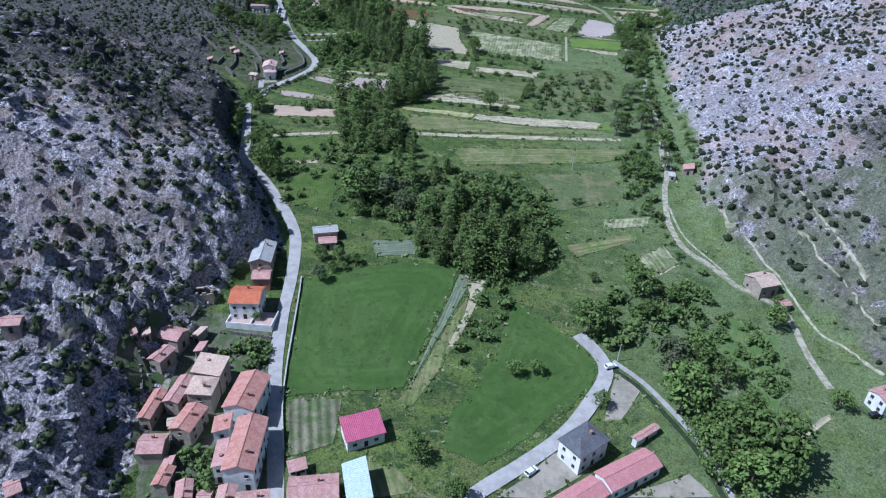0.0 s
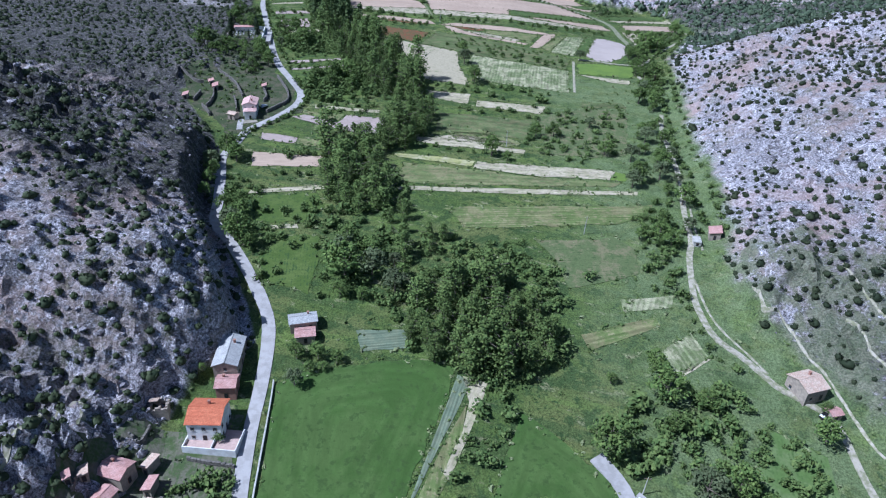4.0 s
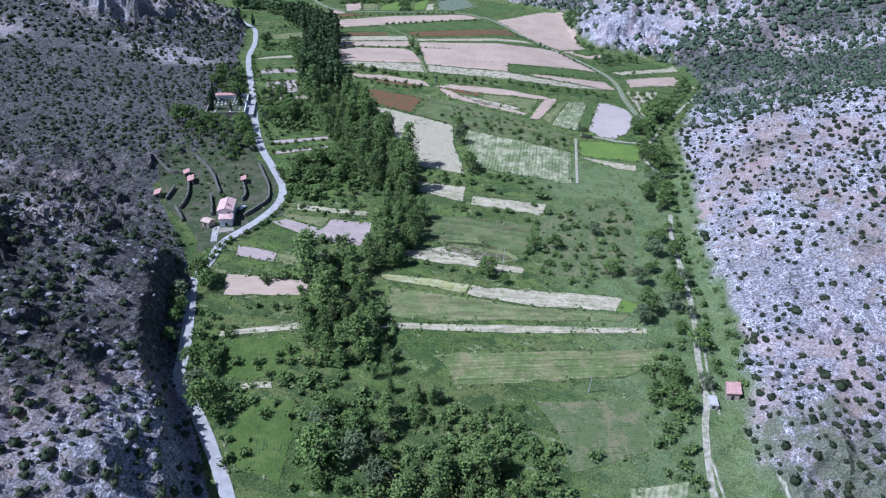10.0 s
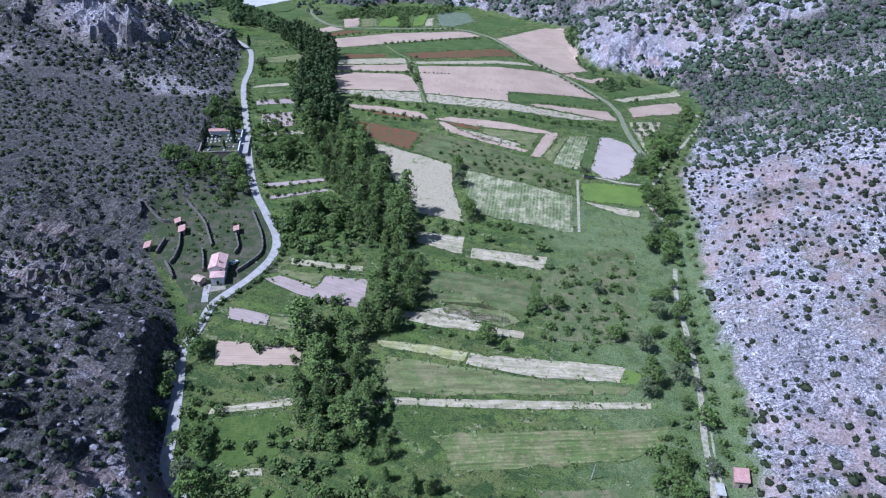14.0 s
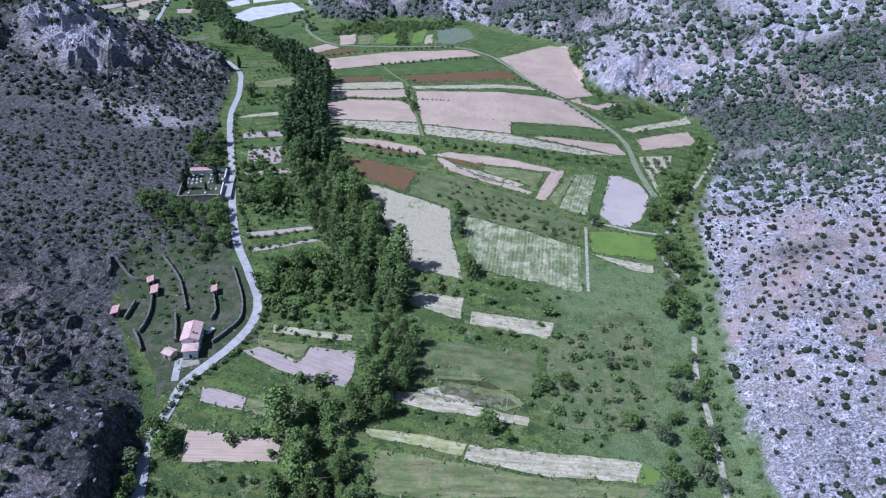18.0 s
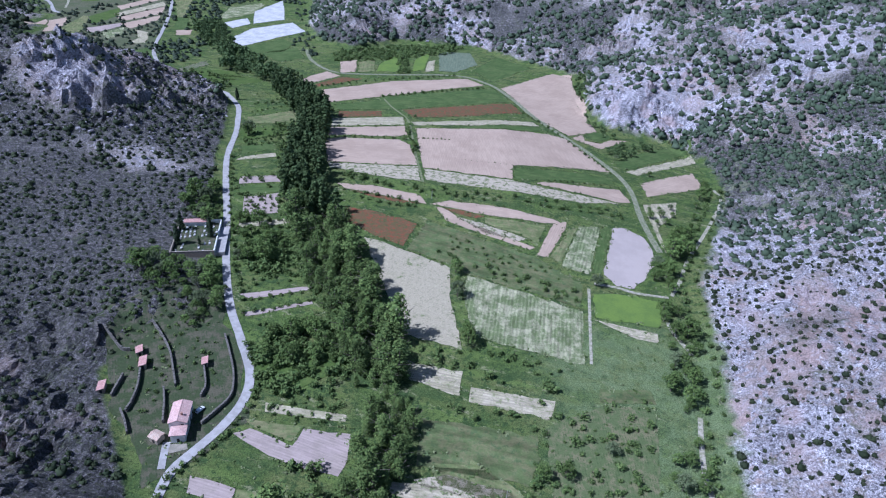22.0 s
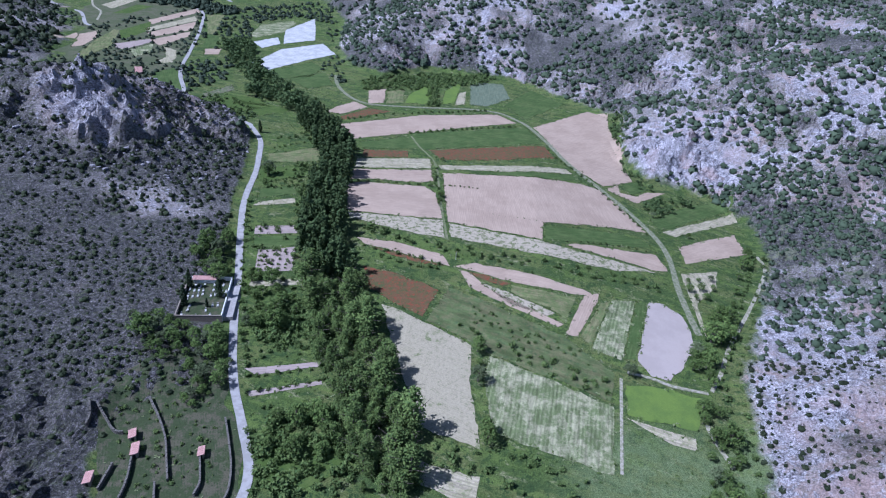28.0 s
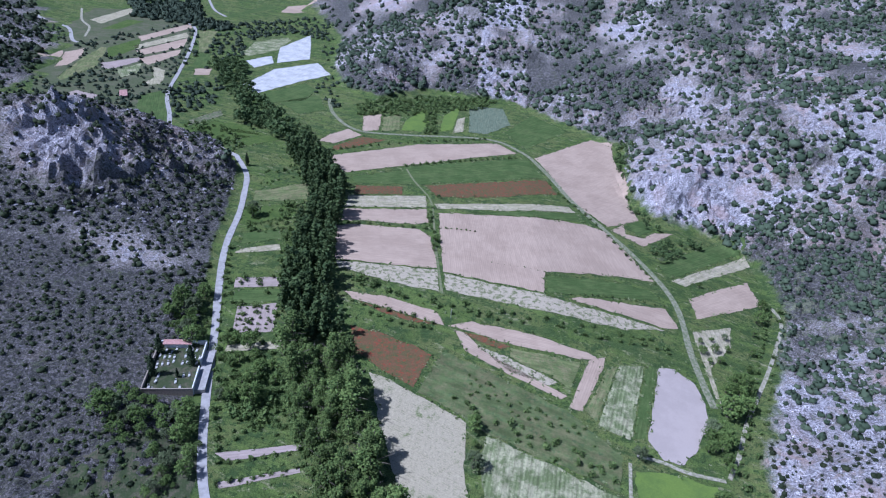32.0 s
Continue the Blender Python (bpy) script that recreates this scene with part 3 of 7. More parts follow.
def field(kind, outline):
    """A field laid over the ground, its edge a little uneven."""
    edge = []
    if kind not in UNDER:
        OUTLINES.append(outline)
    round_it = sum(math.hypot(bx - ax, by - ay) for (ax, ay), (bx, by) in zip(outline, outline[1:] + outline[:1]))
    area = abs(sum(ax * by - bx * ay for (ax, ay), (bx, by) in zip(outline, outline[1:] + outline[:1]))) / 2
    sway = min(1.0, max(0.2, area / round_it / 7))
    for (ax, ay), (bx, by) in zip(outline, outline[1:] + outline[:1]):
        n = max(1, int(math.hypot(bx - ax, by - ay) / 2.2))
        for k in range(n):
            x, y = ax + (bx - ax) * k / n, ay + (by - ay) * k / n
            loose = 4.0 if kind in UNDER else 0.0
            edge.append((x + sway * 0.7 * float(value_noise(x, y, 4, 21)) + loose * float(value_noise(x, y, 11, 24)), y + sway * 1.3 * float(value_noise(x, y, 5, 22)) + loose * float(value_noise(x, y, 13, 25))))
    xs, ys = [p[0] for p in edge], [p[1] for p in edge]
    px, py = np.meshgrid(np.arange(min(xs) + 2, max(xs), 5.0), np.arange(min(ys) + 2, max(ys), 5.0))
    keep = inside(edge, px, py)
    flat = [Vector(p) for p in edge] + [Vector((float(a), float(b))) for a, b in zip(px[keep], py[keep])]
    n = len(edge)
    v, _, f, *_ = geometry.delaunay_2d_cdt(flat, [], [list(range(n))], 1, 0.01)
    co = np.array([(p.x, p.y) for p in v])
    z = land(co[:, 0], co[:, 1])[0] + (0.09 if kind in UNDER else 0.17)
    # the rows run along the longest side
    side = (outline[1], outline[2]) if kind == "mixed" else (outline[0], outline[1]) if kind in ("stubble", "mixed_green") else max(zip(outline, outline[1:] + outline[:1]), key=lambda s: math.hypot(s[1][0] - s[0][0], s[1][1] - s[0][1]))
    dx, dy = side[1][0] - side[0][0], side[1][1] - side[0][1]
    row = (co[:, 0] * -dy + co[:, 1] * dx) / math.hypot(dx, dy)
    along = (co[:, 0] * dx + co[:, 1] * dy) / math.hypot(dx, dy)
    if kind == "wheat":
        row = np.full(len(co), 1e9)
        for (ax, ay), (bx, by) in zip(outline, outline[1:] + outline[:1]):
            u = np.clip(((co[:, 0] - ax) * (bx - ax) + (co[:, 1] - ay) * (by - ay)) / ((bx - ax) ** 2 + (by - ay) ** 2), 0, 1)
            row = np.minimum(row, np.hypot(co[:, 0] - ax - u * (bx - ax), co[:, 1] - ay - u * (by - ay)))
    me = mesh_of("field", np.c_[co, z], [list(q) for q in f], FIELD[kind], attrs=(("row", row), ("along", along)))
    return tagged(new("field", me), SAY[kind], "field", kind="structure")


def curve_through(points, step):
    """Points at even steps on a smooth line through the given ones."""
    p = [Vector(q) for q in points]
    p = [2 * p[0] - p[1], *p, 2 * p[-1] - p[-2]]
    fine = []
    for a, b, c, d in zip(p, p[1:], p[2:], p[3:]):
        for k in range(12):
            t = k / 12
            fine.append(0.5 * (2 * b + (c - a) * t + (2 * a - 5 * b + 4 * c - d) * t * t + (3 * b - a - 3 * c + d) * t ** 3))
    fine.append(p[-2])
    out, gone = [fine[0]], 0.0
    for a, b in zip(fine, fine[1:]):
        gone += (b - a).length
        if gone >= step:
            out.append(b)
            gone = 0.0
    return out


def ribbon(name, line, width, material, lift, skirt):
    n = len(line)
    way = [(line[min(i + 1, n - 1)] - line[max(i - 1, 0)]).normalized() for i in range(n)]
    across = (-0.5, -0.5, -0.25, 0.0, 0.25, 0.5, 0.5)
    verts, faces = [], []
    for p, d in zip(line, way):
        w = width * (1 + 0.08 * float(value_noise(p.x, p.y, 9, 31)))
        level = max(height(p.x + s * w * d.y, p.y - s * w * d.x) for s in (-0.5, 0, 0.5)) * 0.6 + height(p.x, p.y) * 0.4 + lift
        for k, s in enumerate(across):
            verts.append((p.x + s * w * d.y, p.y - s * w * d.x, level - (skirt if k in (0, 6) else 0.02 * abs(s))))
    m = len(across)
    for i in range(n - 1):
        for k in range(m - 1):
            a = i * m + k
            faces.append((a, a + m, a + m + 1, a + 1))
    return new(name, mesh_of(name, verts, faces, material))


def road(name, width, kind, points):
    line = curve_through(points, 3.0)
    LINES.extend((p.x, p.y, width / 2 + 0.8) for p in line)
    ob = ribbon(name, line, width, ROAD[kind], 0.26, 1.2)
    say = {"concrete": "pale worn concrete road along the valley", "dirt": "pale dirt track with grassy edges", "worn": "half-overgrown dirt farm track", "grassy": "narrow grassy path between fields"}[kind]
    return tagged(ob, say, name.replace("_", " "), kind="structure")


# ---- leaves, trees and scrub ----
def leaf_cloud(rng, clumps, each, size, flat=0.0, wild=0.5):
    """Four-cornered leaf sprays round the clumps (x, y, z, radius): verts and quads."""
    verts = []
    for cx, cy, cz, r in clumps:
        for _ in range(each):
            d = rng.normal(size=3)
            d /= np.linalg.norm(d)
            p = np.array((cx, cy, cz)) + d * r * rng.uniform(0.55, 1.05) * np.array((1, 1, 0.9))
            n = d + rng.normal(size=3) * wild + np.array((0, 0, 0.3 + flat))
            n /= np.linalg.norm(n)
            a = np.cross(n, rng.normal(size=3))
            a /= np.linalg.norm(a)
            b = np.cross(n, a)
            s, u = size * rng.uniform(0.6, 1.25), size * rng.uniform(0.45, 0.9)
            bend = n * s * 0.28
            verts += [p - a * s, p - b * u - bend, p + a * s * 0.9, p + b * u - bend]
    verts = np.array(verts)
    return verts, np.arange(len(verts)).reshape(-1, 4)


def crown(kind, seed):
    rng = np.random.default_rng(seed)
    clumps = []
    if kind in ("poplar", "poplar_far"):
        tall, n = 17.0, 42 if kind == "poplar" else 20
        lean = rng.normal(size=2) * 0.5
        for k in range(n):
            z = 1.6 + (tall - 2.8) * (k + rng.uniform(0, 0.9)) / n
            u = z / tall
            r = 2.55 * min(1.0, 2.5 * (1.04 - u)) * min(1, 0.55 + 1.2 * u) * rng.uniform(0.7, 1.25)
            a, q = rng.uniform(0, 6.28), r * rng.uniform(0.25, 0.85)
            clumps.append((q * math.cos(a) + lean[0] * u, q * math.sin(a) + lean[1] * u, z, 0.46 * r + rng.uniform(0.35, 0.85)))
        return leaf_cloud(rng, clumps, *((22, 0.38) if kind == "poplar" else (9, 0.9)))
    if kind in ("broadleaf", "broadleaf_far"):
        for k in range(46 if kind == "broadleaf" else 20):
            a, u = rng.uniform(0, 6.28), rng.uniform(-0.5, 1.0)
            q = 3.1 * math.sqrt(max(0.05, 1 - u * u)) * rng.uniform(0.45, 1.05)
            clumps.append((q * math.cos(a), q * math.sin(a), 4.9 + 3.0 * u * rng.uniform(0.7, 1.15), rng.uniform(0.5, 1.5)))
        return leaf_cloud(rng, clumps, *((17, 0.37) if kind == "broadleaf" else (9, 0.8)))
    if kind == "cypress":
        for k in range(16):
            z = 1.0 + 10.0 * k / 16
            r = 1.5 * min(1, 2.0 * (1.04 - z / 11))
            clumps.append((rng.uniform(-0.2, 0.2), rng.uniform(-0.2, 0.2), z, r))
        return leaf_cloud(rng, clumps, 60, 0.36)
    if kind == "shrub":
        for k in range(7):
            a, q = rng.uniform(0, 6.28), rng.uniform(0.2, 1.35)
            clumps.append((q * math.cos(a), q * math.sin(a), rng.uniform(0.7, 2.0), rng.uniform(0.7, 1.15)))
        return leaf_cloud(rng, clumps, 14, 0.4)
    if kind == "weed":
        clumps = [(rng.uniform(-0.5, 0.5), rng.uniform(-0.5, 0.5), rng.uniform(0.2, 0.5), rng.uniform(0.3, 0.6)) for _ in range(3)]
        return leaf_cloud(rng, clumps, 3, 0.42, 0.5)
    # a low bush: a lumpy dome of foliage with ragged sprays round it
    sides = 7 if kind == "juniper" else 5
    ring = []
    for z, r in ((-0.1, 0.68), (0.4, 0.94), (0.9, 0.68), (1.2, 0.2)):
        ring.append([np.array((r * math.cos(6.283 * (k + 0.5 * (z > 0.3)) / sides), r * math.sin(6.283 * (k + 0.5 * (z > 0.3)) / sides), z)) * rng.uniform(0.68, 1.25) for k in range(sides)])
    dome = np.array([p for level in ring for p in level])
    quads = np.array([(a * sides + k, a * sides + (k + 1) % sides, (a + 1) * sides + (k + 1) % sides, (a + 1) * sides + k) for a in range(3) for k in range(sides)])
    sprays, f = leaf_cloud(rng, [(0, 0, 0.55, 1.06), (0.25, -0.2, 0.75, 0.85)], 8 if kind == "juniper" else 5, 0.36 if kind == "juniper" else 0.46, 0.1, 1.3)
    return np.concatenate([dome, sprays]), np.concatenate([quads, f + len(dome)])


def trunk_mesh(tall, base, limbs, seed):
    """A tapered, slightly bent trunk with limbs."""
    rng = random.Random(seed)
    bm = bmesh.new()

    def tube(a, b, ra, rb, sides=6):
        a, b = Vector(a), Vector(b)
        d = (b - a).normalized()
        u = d.orthogonal().normalized()
        v = d.cross(u)
        lo, hi = [], []
        for k in range(sides):
            t = 2 * math.pi * k / sides
            w = u * math.cos(t) + v * math.sin(t)
            lo.append(bm.verts.new(a + w * ra))
            hi.append(bm.verts.new(b + w * rb))
        for k in range(sides):
            bm.faces.new((lo[k], lo[(k + 1) % sides], hi[(k + 1) % sides], hi[k]))

    mid = (rng.uniform(-0.2, 0.2), rng.uniform(-0.2, 0.2), tall * 0.45)
    tube((0, 0, -0.8), mid, base, base * 0.7)
    tube(mid, (0, 0, tall * 0.9), base * 0.7, base * 0.15)
    for k in range(limbs):
        t, z = rng.uniform(0, 6.28), tall * rng.uniform(0.3, 0.6)
        r = tall * rng.uniform(0.18, 0.3)
        tube((0, 0, z), (r * math.cos(t), r * math.sin(t), z + tall * 0.2), base * 0.4, base * 0.1, 5)
    return bm_mesh("trunk", bm, BARK)


PROTO = {}
for kind, limbs, tall, base, says in (("poplar", 4, 17, 0.3, "tall leafy poplar with a narrow dark green crown"), ("broadleaf", 6, 8, 0.28, "round leafy tree with a broad green crown"),
                                      ("cypress", 0, 11, 0.2, "slender dark green cypress in the graveyard")):
    for s in range(5):
        top = new(kind + "_tree" if kind == "broadleaf" else kind)
        tagged(top, says, "tree")
        part("trunk", trunk_mesh(tall, base, limbs, s), top)
        v, f = crown(kind, 100 + s)
        part("crown", mesh_of("crown", v, f, LEAF["silver"] if kind == "broadleaf" and s == 4 else LEAF[kind]), top)
        PROTO[kind, s] = [top, False, tall]
CLOUD = {(k, s): crown(k, 300 + s) for k in ("shrub", "juniper", "broadleaf_far", "poplar_far", "weed", "juniper_far") for s in range(6)}
planted = {"poplar": 0, "broadleaf": 0, "cypress": 0}
loose_shrubs, rest_trees = [], []
pick = random.Random(7)


wanted = []


def plant(kind, x, y, tall, z=None):
    wanted.append((kind, x, y, tall, z))


def set_tree(kind, x, y, tall, z):
    """One tree; its parts share the meshes of a few models."""
    if planted[kind] >= 298:
        rest_trees.append((kind, x, y, tall))
        return
    planted[kind] += 1
    s = pick.choice((0, 1, 2, 3, 0, 1, 2, 3, 4) if kind == "broadleaf" else (0, 1, 2, 3, 4))
    top, used, model = PROTO[kind, s]
    k = tall / model
    m = Matrix.LocRotScale((x, y, height(x, y) if z is None else z), Euler((0, 0, pick.uniform(0, 6.28))), (k * pick.uniform(0.95, 1.2) * (1.15 if kind == "poplar" else 1.0),) * 2 + (k,))
    if used:
        copy_thing(top, m)
    else:
        top.matrix_basis = m
        PROTO[kind, s][1] = True


def grove(kind, spacing, low, high, outline):
    xs, ys = [p[0] for p in outline], [p[1] for p in outline]
    rng = random.Random(int(abs(sum(xs)) * 7 + abs(sum(ys))))
    y = min(ys)
    while y < max(ys):
        x = min(xs)
        while x < max(xs):
            px, py = x + rng.uniform(-0.42, 0.42) * spacing, y + rng.uniform(-0.42, 0.42) * spacing
            lush = float(value_noise(px, py, 15, 23))
            if inside(outline, np.array(px), np.array(py)) and lush > -0.72:
                if kind == "shrub":
                    loose_shrubs.append((px, py, rng.uniform(low, high)))
                else:
                    plant(kind, px, py, rng.uniform(low, high) * (1 + 0.28 * lush))
            x += spacing
        y += spacing


far_bushes = []


def far_scrub(spacing, low, high, outline):
    xs, ys = [p[0] for p in outline], [p[1] for p in outline]
    rng = np.random.default_rng(int(abs(xs[0]) * 3))
    x, y = np.meshgrid(np.arange(min(xs), max(xs), spacing), np.arange(min(ys), max(ys), spacing))
    x, y = x + rng.uniform(-0.5, 0.5, x.shape) * spacing, y + rng.uniform(-0.5, 0.5, x.shape) * spacing
    keep = inside(outline, x, y) & (rng.random(x.shape) < 0.75 + 0.5 * value_noise(x, y, 40, 61))
    for poly in OUTLINES:
        keep &= ~inside(poly, x, y)
    far_bushes.extend(zip(x[keep], y[keep], rng.uniform(low, high, keep.sum())))


def tree_row(kind, spacing, low, high, points):
    rng = random.Random(int(points[0][0] * 17 + points[0][1]))
    for p in curve_through(points, spacing) if len(points) > 2 else [Vector(points[0]).lerp(Vector(points[1]), k / max(1, round((Vector(points[1]) - Vector(points[0])).length / spacing))) for k in range(1 + round((Vector(points[1]) - Vector(points[0])).length / spacing))]:
        x, y, tall = p.x + rng.uniform(-0.5, 0.5), p.y + rng.uniform(-0.5, 0.5), rng.uniform(low, high)
        if kind == "shrub":
            loose_shrubs.insert(0, (x, y, tall))
        else:
            plant(kind, x, y, tall)


def scatter(name, kind, places, material, label, category):
    """Many plants joined into one object: rows of x, y, height."""
    verts, faces, rng, done = [], [], np.random.default_rng(len(places)), 0
    places = np.array(places)
    z = land(places[:, 0], places[:, 1])[0]
    for (x, y, tall), ground_z in zip(places, z):
        v, f = CLOUD[kind, int(rng.integers(6))]
        faces.append(f + done)
        done += len(v)
        k, t = tall / {"shrub": 2.6, "juniper": 1.45, "juniper_far": 1.45, "broadleaf_far": 8.5, "poplar_far": 17, "weed": 0.9}[kind], rng.uniform(0, 6.28)
        c, s, wide = math.cos(t) * k, math.sin(t) * k, rng.uniform(0.85, 1.25)
        verts.append(np.stack([(v[:, 0] * c - v[:, 1] * s) * wide + x, (v[:, 0] * s + v[:, 1] * c) * wide + y, v[:, 2] * k + ground_z - 0.15 * k], 1))
    return tagged(new(name, mesh_of(name, np.concatenate(verts), np.concatenate(faces), material, kind.startswith("juniper"))), label, category, kind="stuff")


# ---- buildings ----
def opening(kind, w, h, parent, at):
    """A window or door set into a wall: frame, pane or leaf, sill."""
    bm = bmesh.new()
    for x0, x1, z0, z1 in ((-w / 2 - 0.09, -w / 2, 0, h), (w / 2, w / 2 + 0.09, 0, h), (-w / 2 - 0.09, w / 2 + 0.09, h, h + 0.1)):
        box(bm, x0, x1, -0.05, 0.06, z0, z1)
    top = part("window" if kind == "window" else "door", bm_mesh(kind, bm, WOOD), parent, at=at)
    bm = bmesh.new()
    box(bm, -w / 2, w / 2, -0.012, 0.02, 0, h)
    part("pane" if kind == "window" else "leaf", bm_mesh("pane", bm, GLASS if kind == "window" else DARK), top)
    if kind == "window":
        bm = bmesh.new()
        box(bm, -w / 2 - 0.15, w / 2 + 0.15, -0.14, 0.03, -0.09, -0.002)
        part("sill", bm_mesh("sill", bm, WALL["concrete"]), top)
    return top


def roof_slab(bm, low_a, low_b, high_b, high_a, thick):
    """A sloping slab between its two lower and two upper corners."""
    lo = [Vector(p) for p in (low_a, low_b, high_b, high_a)]
    n = (lo[1] - lo[0]).cross(lo[3] - lo[0]).normalized()
    if n.z < 0:
        n = -n
    v = [bm.verts.new(p) for p in lo] + [bm.verts.new(p + n * thick) for p in lo]
    for f in ((3, 2, 1, 0), (4, 5, 6, 7), (0, 1, 5, 4), (1, 2, 6, 5), (2, 3, 7, 6), (3, 0, 4, 7)):
        bm.faces.new([v[i] for i in f])


WALL_SAY = {"stone": "stone", "render_white": "white-rendered", "render_pink": "pink-rendered", "brickish": "bare-brick", "concrete": "concrete"}
ROOF_SAY = {"orange_tile": "new orange tiled roof", "red_tile": "old red tiled roof", "pink_tile": "faded pink tiled roof", "tan_tile": "lichened tan tiled roof", "pale_tile": "pale rose tiled roof",
            "grey_tile": "grey sheet roof", "slate": "dark slate hipped roof", "magenta_sheet": "magenta sheet roof", "magenta_tile": "long rosy sheet roof",
            "blue_sheet": "pale blue sheet roof", "concrete": "flat concrete roof", "none": "fallen-in roof"}


def house(kind, x, y, length, width, eave, turn, roof, ridge, wall):
    """A building on its plot: eave is its wall height, ridge the way its roof runs."""
    rng = random.Random(int(x * 13 + y * 7))
    base = height(x, y)
    top = new(kind)
    top.matrix_basis = pose(x, y, base, 0, 0, turn)
    size = "small " if kind in ("outhouse", "shed") else ("long " if kind == "barn" else "")
    tagged(top, f"{size}{WALL_SAY[wall]} {kind} with a {ROOF_SAY[roof]}", "house" if kind in ("house", "villa") else "farm building" if kind == "barn" else kind)
    a, b = length / 2 - 0.35, width / 2 - 0.35
    along = ridge == "x" or ridge == "mono" and length >= width
    rise = {"mono": 0.16, "hip": 0.42, "flat": 0.0}.get(ridge, 0.36) * (b if along or ridge == "hip" else a) * (1.6 if ridge == "mono" else 1)
    if kind == "ruin":
        bm = bmesh.new()
        for x0, x1, y0, y1, h in ((-a, a, -b, -b + 0.6, eave), (-a, a * 0.4, b - 0.6, b, eave * 0.8), (-a, -a + 0.6, -b + 0.6, b - 0.6, eave * 0.9), (a - 0.6, a, -b + 0.6, b * 0.5, eave * 1.1), (-0.3, 0.3, -b + 0.6, b * 0.3, eave * 0.7)):
            n = 5
            for k in range(n):
                u0, u1 = k / n, (k + 1) / n
                hh = h * rng.uniform(0.7, 1.05)
                if x1 - x0 > y1 - y0:
                    box(bm, x0 + (x1 - x0) * u0, x0 + (x1 - x0) * u1, y0, y1, -1.5, hh)
                else:
                    box(bm, x0, x1, y0 + (y1 - y0) * u0, y0 + (y1 - y0) * u1, -1.5, hh)
        part("wall", bm_mesh("wall", bm, WALL[wall]), top, "broken stone walls")
        bm = bmesh.new()
        roof_slab(bm, (-a - 0.2, b + 0.2, eave * 0.7), (-a * 0.1, b + 0.2, eave * 0.7), (-a * 0.1, 0, eave * 1.1), (-a - 0.2, 0, eave * 1.1), 0.15)
        part("roof", bm_mesh("roof", bm, ROOF["tan_tile"], 0), top, "last remains of the tiled roof")
        return top
    # walls, with gables where the roof has them
    bm = bmesh.new()
    v = {}
    for i, (px, py) in enumerate(((-a, -b), (a, -b), (a, b), (-a, b))):
        v[i] = bm.verts.new((px, py, -2.5))
        lift = rise * 2 if ridge == "mono" and ((along and py > 0) or (not along and px > 0)) else 0
        v[i + 4] = bm.verts.new((px, py, eave + lift))
    if ridge in ("x", "y"):
        g0 = bm.verts.new((-a, 0, eave + rise) if along else (0, -b, eave + rise))
        g1 = bm.verts.new((a, 0, eave + rise) if along else (0, b, eave + rise))
        if along:
            bm.faces.new((v[0], v[1], v[5], v[4])), bm.faces.new((v[2], v[3], v[7], v[6]))
            bm.faces.new((v[1], v[2], v[6], g1, v[5])), bm.faces.new((v[3], v[0], v[4], g0, v[7]))
        else:
            bm.faces.new((v[1], v[2], v[6], v[5])), bm.faces.new((v[3], v[0], v[4], v[7]))
            bm.faces.new((v[0], v[1], v[5], g0, v[4])), bm.faces.new((v[2], v[3], v[7], g1, v[6]))
    else:
        for i in range(4):
            j = (i + 1) % 4
            bm.faces.new((v[i], v[j], v[j + 4], v[i + 4]))
        bm.faces.new((v[4], v[5], v[6], v[7]))
    part("wall", bm_mesh("wall", bm, WALL[wall]), top)
    # roof
    o, t = 0.38, 0.16
    bm = bmesh.new()
    if ridge == "x":
        e = eave - rise * o / b
        for s in (-1, 1):
            roof_slab(bm, (-a - o, s * (b + o), e), (a + o, s * (b + o), e), (a + o, 0, eave + rise), (-a - o, 0, eave + rise), t)
        box(bm, -a - o, a + o, -0.14, 0.14, eave + rise + t * 0.8, eave + rise + t + 0.1)
    elif ridge == "y":
        e = eave - rise * o / a
        for s in (-1, 1):
            roof_slab(bm, (s * (a + o), -b - o, e), (s * (a + o), b + o, e), (0, b + o, eave + rise), (0, -b - o, eave + rise), t)
        box(bm, -0.14, 0.14, -b - o, b + o, eave + rise + t * 0.8, eave + rise + t + 0.1)
    elif ridge == "mono":
        if along:
            k = 2 * rise / (2 * b)
            roof_slab(bm, (-a - o, -b - o, eave - k * o), (a + o, -b - o, eave - k * o), (a + o, b + o, eave + 2 * rise + k * o), (-a - o, b + o, eave + 2 * rise + k * o), t)
        else:
            k = 2 * rise / (2 * a)
            roof_slab(bm, (-a - o, -b - o, eave - k * o), (-a - o, b + o, eave - k * o), (a + o, b + o, eave + 2 * rise + k * o), (a + o, -b - o, eave + 2 * rise + k * o), t)
    elif ridge == "hip":
        long_way = max(a - b, 0)
        c = [bm.verts.new((sx * (a + 0.5), sy * (b + 0.5), eave - 0.05)) for sx, sy in ((-1, -1), (1, -1), (1, 1), (-1, 1))]
        d = [bm.verts.new((sx * (a + 0.5), sy * (b + 0.5), eave + 0.12)) for sx, sy in ((-1, -1), (1, -1), (1, 1), (-1, 1))]
        r = [bm.verts.new((-long_way, 0, eave + rise)), bm.verts.new((long_way + 0.01, 0, eave + rise))]
        for i in range(4):
            bm.faces.new((c[i], c[(i + 1) % 4], d[(i + 1) % 4], d[i]))
        bm.faces.new((d[0], d[1], r[1], r[0])), bm.faces.new((d[1], d[2], r[1])), bm.faces.new((d[2], d[3], r[0], r[1])), bm.faces.new((d[3], d[0], r[0]))
        bm.faces.new(c[::-1])
    else:
